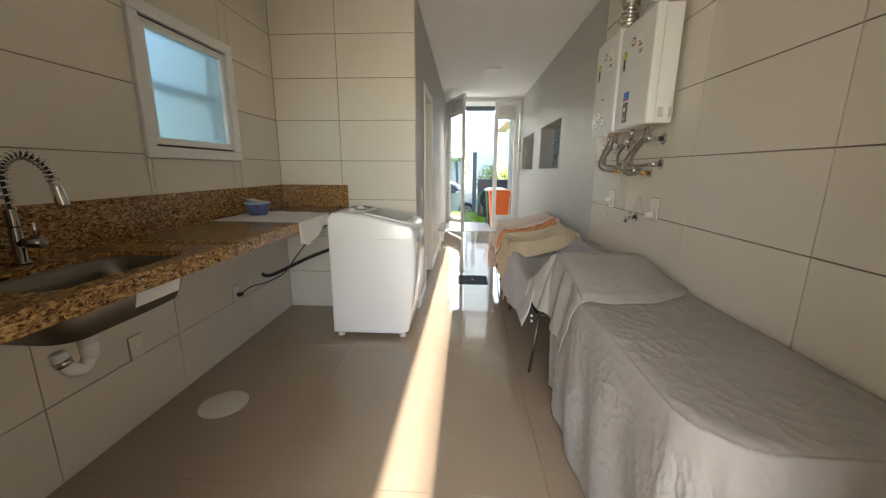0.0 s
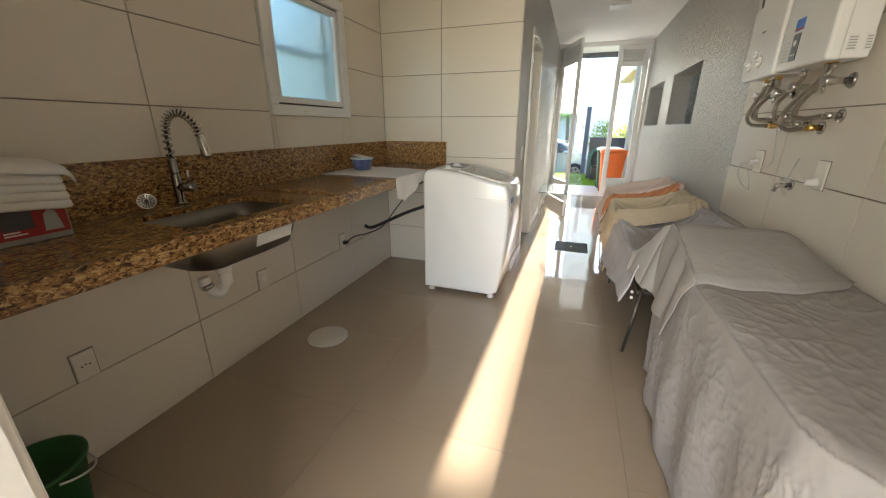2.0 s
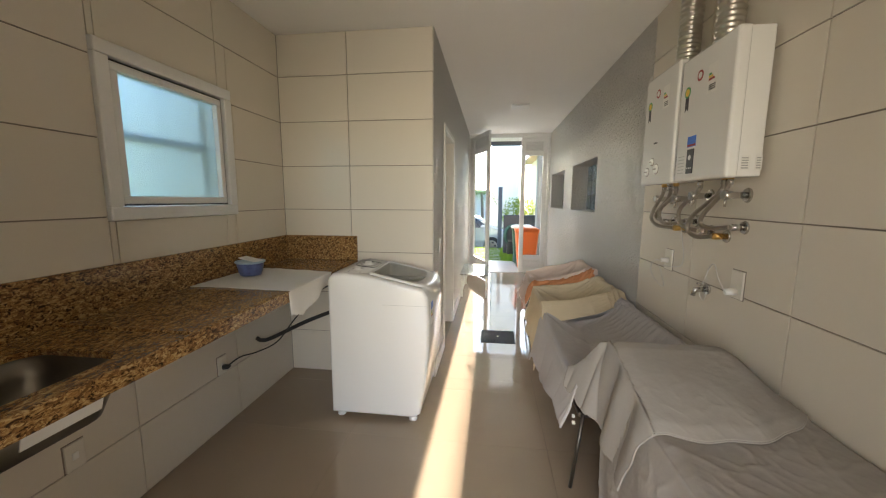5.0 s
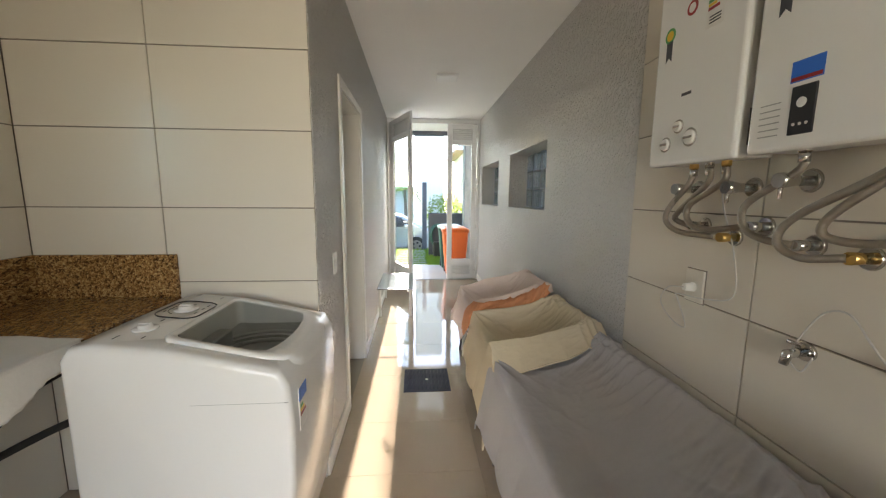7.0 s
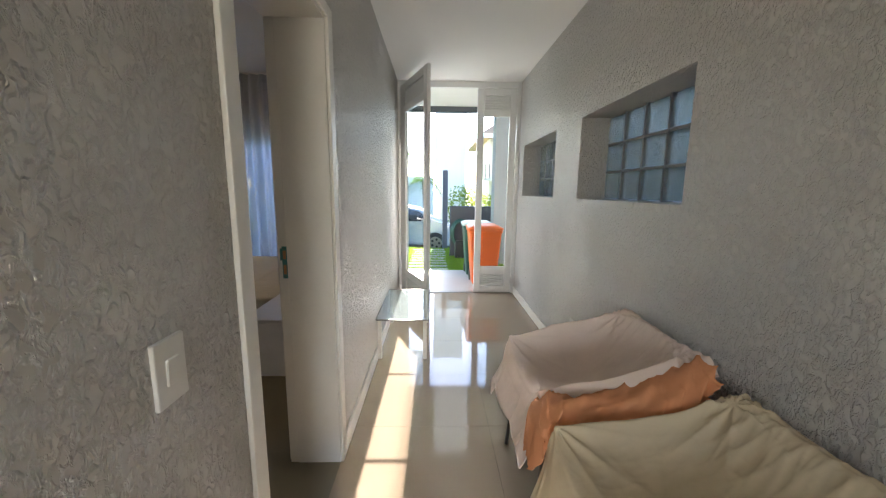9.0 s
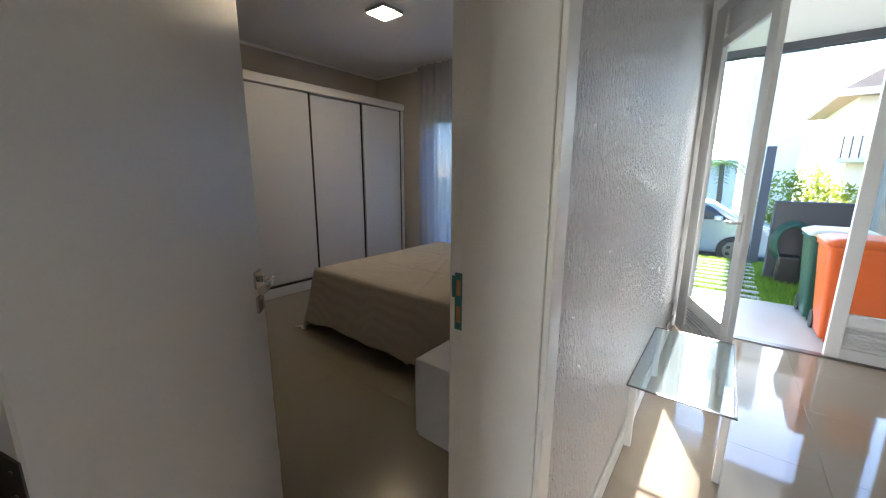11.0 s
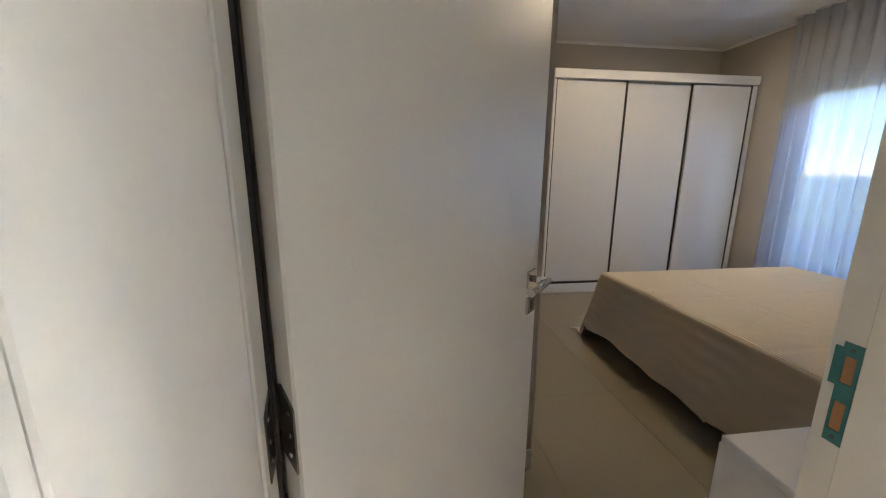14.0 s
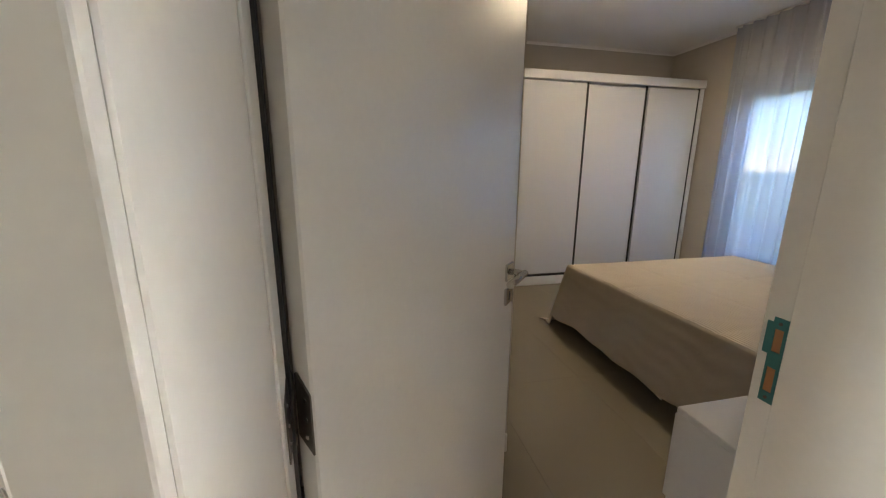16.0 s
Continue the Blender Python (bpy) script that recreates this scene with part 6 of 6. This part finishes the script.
bl = thing("ceiling_light", (-2.93, 6.98, BZ), "lit square ceiling panel in the bedroom", "ceiling light")
part("frame", box(-3.05, -2.81, 6.86, 7.10, BZ - 0.03, BZ - 0.001, 0.004), WHITE_ALU, bl)
part("diffuser", box(-3.035, -2.825, 6.875, 7.085, BZ - 0.036, BZ - 0.029, 0.002), LAMP_ON, bl)


# ---- outside ----
# added wall, cuts the blue sky seen through the glass block niches
structure("wall_sky_screen", box(2.3, 2.45, 3.0, 9.6, -0.15, 2.7), HOUSE_WALL, "plain rendered wall added to screen the sky from the glass blocks", "wall")
structure("porch_floor", box(-5.2, 2.2, YG + 0.05, 9.75, -0.15, -0.008), PORCH_TILE, "pale tiled porch floor", "porch")
structure("porch_roof", box(-5.2, 2.2, YG + 0.2, 10.75, 2.93, 3.08), CEILING, "white underside of the porch roof", "roof")
structure("porch_beam", box(-5.2, 2.2, 10.75, 10.9, 2.84, 3.15), DARK_WALL, "dark grey fascia of the porch roof", "beam")
structure("facade_over_gate", box(XC - 0.1, XR + 0.3, YG + 0.05, YG + 0.2, 2.7, 3.08), PALE_WALL, "white lintel over the gate", "wall")
structure("facade_right", box(XR + 0.3, 2.2, YG, YG + 0.2, 0, 3.0), STUCCO, "grey stucco house front", "wall")
structure("side_yard_wall", box(2.2, 2.35, YS - 0.2, 12.4, -0.1, 2.1), PALE_WALL, "white side boundary wall", "wall")
structure("ground", box(-300, 300, -40, 900, -0.75, -0.62), GRASS, "ground running out to the horizon", "ground")
structure("road", box(-60, 60, 13.2, 19.0, -0.62, -0.605), ASPHALT, "asphalt street in front of the house", "road")
structure("pavement", box(-60, 60, 12.42, 13.2, -0.62, -0.47), CONCRETE, "concrete pavement along the street", "pavement")
structure("lawn_ground", box(-6, 3.0, 9.75, 12.42, -0.62, -0.06), GRASS, "front lawn with stepping slabs", "lawn")

solid("porch_column", box(0.98, 1.32, 10.4, 10.74, -0.06, 2.93, 0.006), COLUMN_GREY, "grey stucco porch column", "column")


def grass(n):
    """Blades over the lawn, joined."""
    rng = random.Random(5)
    verts, faces = [], []
    while len(verts) < n * 3:
        x, y = rng.uniform(-1.6, 1.4), rng.uniform(9.76, 12.4)
        if -0.62 < x < 0.12 and ((y - 9.9) % 0.27) < 0.17 and y > 9.9:
            continue
        a, h, l = rng.uniform(0, 6.28), rng.uniform(0.03, 0.07), rng.uniform(-0.03, 0.03)
        k = len(verts)
        dx, dy = 0.006 * math.cos(a), 0.006 * math.sin(a)
        verts += [(x - dx, y - dy, -0.062), (x + dx, y + dy, -0.062), (x + l, y + l * 0.6, -0.06 + h)]
        faces.append((k, k + 1, k + 2))
    me = bpy.data.meshes.new("grass")
    me.from_pydata(verts, [], faces)
    me.materials.append(BLADE)
    tagged(new("grass", me), "short bright green lawn grass", "grass", kind="stuff")


grass(26000)
for k in range(9):
    y = 9.92 + 0.27 * k
    solid("stepping_slab", box(-0.62 + 0.02 * math.sin(k * 2), 0.12 + 0.02 * math.cos(k), y, y + 0.15, -0.07, -0.045, 0.004), CONCRETE, "narrow concrete stepping slab in the lawn", "paving slab", "stepping slabs")


def wheelie_bin(x, y, mat, label, lid_mat):
    b = thing("wheelie_bin", (x, y, -0.008), label, "bin", "wheelie bins")
    z = -0.008
    w, d = 0.24, 0.27
    bm = loft([(rounded_rect(x - w * 0.72, x + w * 0.72, y - d * 0.7, y + d * 0.7, 0.03), z + 0.03), (rounded_rect(x - w * 0.95, x + w * 0.95, y - d * 0.95, y + d * 0.95, 0.04), z + 0.78), (rounded_rect(x - w, x + w, y - d, y + d, 0.04), z + 0.79), (rounded_rect(x - w, x + w, y - d, y + d, 0.04), z + 0.83)])
    part("body", bm, mat, b)
    part("lid", loft([(rounded_rect(x - w - 0.01, x + w + 0.01, y - d - 0.01, y + d + 0.01, 0.05), z + 0.832), (rounded_rect(x - w - 0.01, x + w + 0.01, y - d - 0.01, y + d + 0.01, 0.05), z + 0.85), (rounded_rect(x - w + 0.06, x + w - 0.06, y - d + 0.06, y + d - 0.06, 0.05), z + 0.885)]), lid_mat, b)
    part("handle", tube([(x - w * 0.8, y + d + 0.03, z + 0.84), (x + w * 0.8, y + d + 0.03, z + 0.84)], 0.014, 10), mat, b)
    for s in (-1, 1):
        part("wheel", tube([(x + s * w * 0.7 - 0.02, y + d * 0.7, z + 0.085), (x + s * w * 0.7 + 0.02, y + d * 0.7, z + 0.085)], 0.085, 20), BLACK_RUBBER, b)
    part("foot", box(x - w * 0.6, x + w * 0.6, y - d * 0.7, y - d * 0.55, z, z + 0.04, 0.005), mat, b)


wheelie_bin(0.60, 8.88, ORANGE_PLASTIC, "orange plastic wheelie bin on the porch", ORANGE_PLASTIC)
wheelie_bin(0.565, 9.46, DARK_GREEN, "dark green plastic wheelie bin with a pale lid", material("pale_bin_lid", (0.5, 0.55, 0.52), 0.4))

solid("garden_wall", box(0.20, 2.2, 11.25, 11.45, -0.07, 1.03, 0.01), DARK_WALL, "low dark grey rendered garden wall", "wall")
solid("gate_post", box(0.06, 0.18, 12.3, 12.42, -0.07, 1.83, 0.006), POST_GREY, "slim blue-grey metal gate post", "post")
hr = thing("hose_reel", (0.42, 11.15, -0.06), "dark green garden hose reel against the wall", "hose reel")
for k in range(5):
    part("coil", tube([(0.42 + (0.2 - 0.012 * k) * math.cos(a), 11.2 - 0.03 * k, 0.48 + (0.28 - 0.01 * k) * math.sin(a)) for a in (2 * math.pi * j / 28 for j in range(29))], 0.018, 8), DARK_GREEN, hr)
part("stand", box(0.3, 0.54, 11.02, 11.23, -0.06, 0.32, 0.03, 2), BLACK_PLASTIC, hr)


def car(cx, cy, z):
    c = thing("car", (cx, cy, z), "silver hatchback parked in the street", "car")
    side = [(-2.05, 0.32), (-2.02, 0.72), (-1.9, 0.86), (-1.35, 0.97), (-0.75, 1.36), (-0.2, 1.47), (0.6, 1.46), (1.3, 1.32), (1.85, 1.0), (2.02, 0.9), (2.05, 0.4), (1.95, 0.25), (-1.95, 0.22)]
    bm = add_prism(bmesh.new(), [(cx - u, z + v) for u, v in side], "y", cy - 0.86, cy + 0.86)
    for v in bm.verts:
        if v.co.z > z + 0.95:
            v.co.y = cy + (v.co.y - cy) * 0.8
    bmesh.ops.bevel(bm, geom=list(bm.edges), offset=0.06, segments=3, affect="EDGES", profile=0.5)
    for f in bm.faces:
        f.smooth = True
    part("body", bm, CAR_PAINT, c)
    for sgn in (-1, 1):
        for quad in ([(-1.12, 1.0), (-0.72, 1.3), (-0.25, 1.4), (-0.2, 1.0)], [(-0.12, 1.0), (-0.15, 1.4), (0.55, 1.39), (0.68, 1.0)], [(0.78, 1.0), (0.68, 1.38), (1.15, 1.27), (1.45, 1.05)]):
            bm = bmesh.new()
            vs = []
            for off in (0.0, 0.012):
                vs.append([bm.verts.new((cx - u, cy + sgn * ((0.835 if h < 1.1 else 0.705) + off), z + h)) for u, h in quad])
            bm.faces.new(vs[0])
            bm.faces.new(vs[1])
            for k in range(4):
                bm.faces.new((vs[0][k], vs[0][(k + 1) % 4], vs[1][(k + 1) % 4], vs[1][k]))
            part("side_window", bm, CAR_GLASS, c)
        for u in (-1.25, 1.28):
            wx = cx - u
            wh = part("wheel", tube([(wx, cy + sgn * 0.66, z + 0.32), (wx, cy + sgn * 0.875, z + 0.32)], 0.32, 28), BLACK_RUBBER, c)
            part("rim", tube([(wx, cy + sgn * 0.87, z + 0.32), (wx, cy + sgn * 0.884, z + 0.32)], [0.21, 0.19], 24), STEEL, wh)
            for k in range(5):
                a = 2 * math.pi * k / 5
                part("spoke_gap", tube([(wx + 0.12 * math.cos(a), cy + sgn * 0.88, z + 0.32 + 0.12 * math.sin(a)), (wx + 0.12 * math.cos(a), cy + sgn * 0.887, z + 0.32 + 0.12 * math.sin(a))], 0.04, 8), BLACK_PLASTIC, wh)
        part("mirror", box(cx + 0.82, cx + 0.98, *sorted((cy + sgn * 0.86, cy + sgn * 1.02)), z + 0.98, z + 1.1, 0.03, 2), CAR_PAINT, c)
        part("headlight", box(cx + 1.75, cx + 2.0, *sorted((cy + sgn * 0.5, cy + sgn * 0.82)), z + 0.7, z + 0.82, 0.03, 2), PAPER, c)


car(-1.35, 15.75, -0.605)


def leaf_cloud(name, parent, centres, n, size, mat, seed, label=""):
    """Many small leaves scattered through uneven lumps, joined."""
    rng = random.Random(seed)
    verts, faces = [], []
    for _ in range(n):
        cx, cy, cz, rx, ry, rz = rng.choice(centres)
        while True:
            p = Vector((rng.uniform(-1, 1), rng.uniform(-1, 1), rng.uniform(-1, 1)))
            if 0.35 < p.length < 1:
                break
        q = Vector((cx + p.x * rx, cy + p.y * ry, cz + p.z * rz))
        d = Vector((rng.uniform(-1, 1), rng.uniform(-1, 1), rng.uniform(-1, 1))).normalized()
        e = d.orthogonal().normalized()
        s = size * rng.uniform(0.6, 1.4)
        k = len(verts)
        verts += [q, q + d * s * 0.5 + e * s * 0.28, q + d * s, q + d * s * 0.5 - e * s * 0.28]
        faces.append((k, k + 1, k + 2, k + 3))
    me = bpy.data.meshes.new(name)
    me.from_pydata([tuple(v) for v in verts], [], faces)
    me.materials.append(mat)
    ob = new(name, me)
    if parent:
        ob.parent = parent
        ob.matrix_parent_inverse = Matrix.Translation(-parent.location)
    return tagged(ob, label)


def tree(x, y, z0, h, centres, leaves, size, seed, label):
    t = thing("tree", (x, y, z0), label, "tree", "street trees")
    rng = random.Random(seed)
    bm = add_tube(bmesh.new(), [(x, y, z0), (x + 0.05, y, z0 + h * 0.35), (x - 0.04, y + 0.05, z0 + h * 0.7)], [0.14, 0.1, 0.05], 10)
    for cx, cy, cz, *_ in centres:
        add_tube(bm, [(x + 0.02, y, z0 + h * rng.uniform(0.3, 0.5)), ((x + cx) / 2, (y + cy) / 2, (z0 + h * 0.4 + cz) / 2 + 0.2), (cx, cy, cz)], [0.06, 0.04, 0.015], 7)
    part("trunk", bm, BARK, t)
    leaf_cloud("crown", t, centres, leaves, size, LEAF, seed)


# street trees before the bedroom window keep the low sun off it
tree(-3.9, 14.6, -0.6, 5.0, [(-4.3, 14.6, 3.6, 1.3, 1.2, 1.5), (-3.4, 14.8, 4.3, 1.2, 1.1, 1.2), (-4.4, 14.3, 2.2, 1.1, 1.0, 0.9), (-3.3, 14.5, 2.6, 1.0, 1.0, 1.1)], 15000, 0.25, 11, "leafy street tree in front of the house")
tree(-2.0, 15.0, -0.6, 4.6, [(-2.3, 15.0, 3.7, 1.1, 1.0, 1.3), (-1.85, 15.2, 4.3, 0.75, 0.9, 0.9), (-2.1, 14.8, 2.4, 0.9, 0.9, 1.0)], 12000, 0.25, 12, "leafy street tree in front of the house")
hd = thing("hedge", (1.9, 19.9, -0.6), "sunlit clipped garden hedge across the street", "hedge")
leaf_cloud("foliage", hd, [(0.9 + 0.55 * k, 19.9 + 0.15 * math.sin(k), 0.7 + 0.35 * math.sin(k * 1.7), 0.55, 0.5, 0.75 + 0.15 * math.cos(k * 2)) for k in range(8)] + [(0.9 + 0.55 * k, 19.9, -0.2, 0.5, 0.4, 0.5) for k in range(8)], 9000, 0.11, LEAF, 21)


def palm(x, y, z0, h, seed, r=0.08):
    t = thing("palm_tree", (x, y, z0), "small palm in front of the boundary wall", "palm", "palms")
    part("trunk", tube([(x, y, z0), (x + 0.05, y, z0 + h * 0.5), (x, y, z0 + h)], [r * 1.1, r, r * 0.9], 10), BARK, t)
    rng = random.Random(seed)
    for k in range(13):
        a, lift = 2 * math.pi * k / 13 + rng.uniform(-0.2, 0.2), rng.uniform(0.2, 0.8)
        L = rng.uniform(0.7, 1.0)
        bm = bmesh.new()
        spine = [(x + math.cos(a) * L * s, y + math.sin(a) * L * s, z0 + h + lift * s - 0.9 * s * s) for s in (i / 12 for i in range(13))]
        add_tube(bm, spine, 0.008, 5)
        side = Vector((-math.sin(a), math.cos(a), 0))
        for p in spine[2:]:
            for sg in (-1, 1):
                p0 = Vector(p)
                tip = p0 + side * sg * 0.24 + Vector((math.cos(a), math.sin(a), 0)) * 0.12 - Vector((0, 0, 0.1))
                bm.faces.new([bm.verts.new(q) for q in (p0, p0.lerp(tip, 0.5) + Vector((0, 0, 0.02)), tip)])
                bm.faces.new([bm.verts.new(q) for q in (p0 + Vector((math.cos(a), math.sin(a), 0)) * 0.03, tip, p0.lerp(tip, 0.4))])
        part("frond", bm, PALM_LEAF, t)


palm(-0.65, 20.6, -0.6, 2.4, 31)
palm(-1.75, 20.8, -0.6, 3.6, 32)
solid("boundary_wall", box(-9.0, -0.2, 21.6, 21.8, -0.62, 2.0, 0.01), PALE_WALL, "white rendered boundary wall across the street", "wall")
# added tower: its shadow keeps the sun off the gate's right side
solid("sun_blocker", prism(rounded_rect(-0.145, 1.4, 22.0, 23.2, 0.05), "z", -0.62, 7.6), TOWER_WALL, "tall white rendered block added across the street to stop the sun", "tower")


def house(x0, x1, y0, y1, zb, ze, zr, label):
    h = thing("house", ((x0 + x1) / 2, (y0 + y1) / 2, zb), label, "house")
    part("wall", box(x0, x1, y0, y1, zb, ze, 0.01), HOUSE_WALL, h)
    part("roof", prism([(x0 - 0.6, ze - 0.1), (x1 + 0.6, ze - 0.1), (x1 + 0.6, ze + 0.08), ((x0 + x1) / 2, zr), (x0 - 0.6, ze + 0.08)], "y", y0 - 0.7, y1 + 0.4), ROOF_TILE, h)
    part("fascia", box(x0 - 0.62, x1 + 0.62, y0 - 0.74, y0 - 0.7, ze - 0.14, ze + 0.09), PALE_WALL, h)
    for xw in (x0 + 0.8, x0 + 2.4, x0 + 4.0):
        for zw in (zb + 0.9, zb + 3.3):
            w = part("window", box(xw, xw + 1.0, y0 - 0.02, y0 + 0.05, zw, zw + 1.2), CAR_GLASS, h)
            part("window_frame", box(xw - 0.06, xw + 1.06, y0 - 0.03, y0 + 0.02, zw - 0.08, zw), PALE_WALL, w)
    part("balcony", box(x0 - 0.4, x0 + 3.2, y0 - 0.9, y0, zb + 2.5, zb + 2.66, 0.01), HOUSE_WALL, h)
    for k in range(16):
        part("baluster", tube([(x0 - 0.3 + 0.22 * k, y0 - 0.84, zb + 2.66), (x0 - 0.3 + 0.22 * k, y0 - 0.84, zb + 3.4)], 0.02, 6), DARK_STEEL, h)


house(2.9, 8.6, 24.5, 31.0, -0.62, 4.3, 6.6, "cream two-storey house with a tiled gable roof")

# ---- tiles, the nearest pieces of walls and floors ----
TH, GAP = 0.34, 0.0026
TILE_Z = [0.0] + [0.35 + TH * k for k in range(7)] + [ZC]
shared = {}


def tile_mesh(kind, a, b, mat, depth):
    """A tile a by b, shared between alike pieces; kind tells which way it faces."""
    key = (kind, mat.name, round(a, 3), round(b, 3))
    if key not in shared:
        e = 0.0007 if kind != "z" else 0.0005
        bm = {"x": lambda: box(-depth, 0, 0, a, 0, b, e), "w": lambda: box(0, depth, 0, a, 0, b, e), "y": lambda: box(0, a, 0, depth, 0, b, e), "z": lambda: box(0, a, 0, b, -depth, 0, e)}[kind]()
        shared[key] = mesh_of("tile", bm, mat)
    return shared[key]


def lay(kind, a0, b0, a1, b1, at, mat, parent, depth=0.012):
    """One tile between two corners in the plane, less its joint."""
    gap = GAP if kind != "z" else 0.0005 if mat is FLOOR_TILE else 0.0003
    a, b = a1 - a0 - 2 * gap, b1 - b0 - 2 * gap
    if a < 0.01 or b < 0.01:
        return
    ob = new("tile", tile_mesh(kind, a, b, mat, depth))
    ob.parent = parent
    ob.location = {"x": (at, a0 + gap, b0 + gap), "w": (at, a0 + gap, b0 + gap), "y": (a0 + gap, at, b0 + gap), "z": (a0 + gap, b0 + gap, at)}[kind]


def tiled(kind, cuts, at, parent, hole=None):
    for a0, a1 in zip(cuts, cuts[1:]):
        for z0, z1 in zip(TILE_Z, TILE_Z[1:]):
            if hole and a0 < hole[1] and a1 > hole[0] and z0 < hole[3] and z1 > hole[2]:
                h0, h1, g0, g1 = max(a0, hole[0]), min(a1, hole[1]), max(z0, hole[2]), min(z1, hole[3])
                lay(kind, a0, z0, h0, z1, at, TILE, parent)
                lay(kind, h1, z0, a1, z1, at, TILE, parent)
                lay(kind, h0, z0, h1, g0, at, TILE, parent)
                lay(kind, h0, g1, h1, z1, at, TILE, parent)
            else:
                lay(kind, a0, z0, a1, z1, at, TILE, parent)


tiled("x", [YS, 1.035, 1.735, 2.435, 3.135, YE], XL, wall_left, WIN)
tiled("y", [XL, -1.262, XC - 0.004], YE, wall_return)
tiled("w", [YS, 1.05, 1.75, 2.45, 3.15, YT], XR, wall_right)

floor = bpy.data.objects["floor"]
YJ = [0.61 - 0.0, 1.175, 1.79, 2.405, 3.02, 3.635, 4.25, 4.865, 5.48, 6.095, 6.71, 7.325, 7.94, YG - 0.03]
for y0, y1 in zip(YJ, YJ[1:]):
    for x0, x1 in ((XL, -1.0), (-1.0, 0.2), (0.2, XR)):
        if y0 >= 3.8:
            x0 = max(x0, XC)
        if y0 < 3.8 < y1:
            lay("z", x0, y0, x1, YE, 0.0, FLOOR_TILE, floor)
            if x1 > XC:
                lay("z", max(x0, XC), YE, x1, y1, 0.0, FLOOR_TILE, floor)
        elif x1 > x0:
            lay("z", x0, y0, x1, y1, 0.0, FLOOR_TILE, floor)
bfloor = bpy.data.objects["floor_bedroom"]
for i in range(5):
    for j in range(8):
        x0, y0 = BX0 + 1.2 * i, BY0 + 0.615 * j
        lay("z", x0, y0, min(x0 + 1.2, XB + 0.25), min(y0 + 0.615, BY1), -0.001, BED_FLOOR, bfloor)
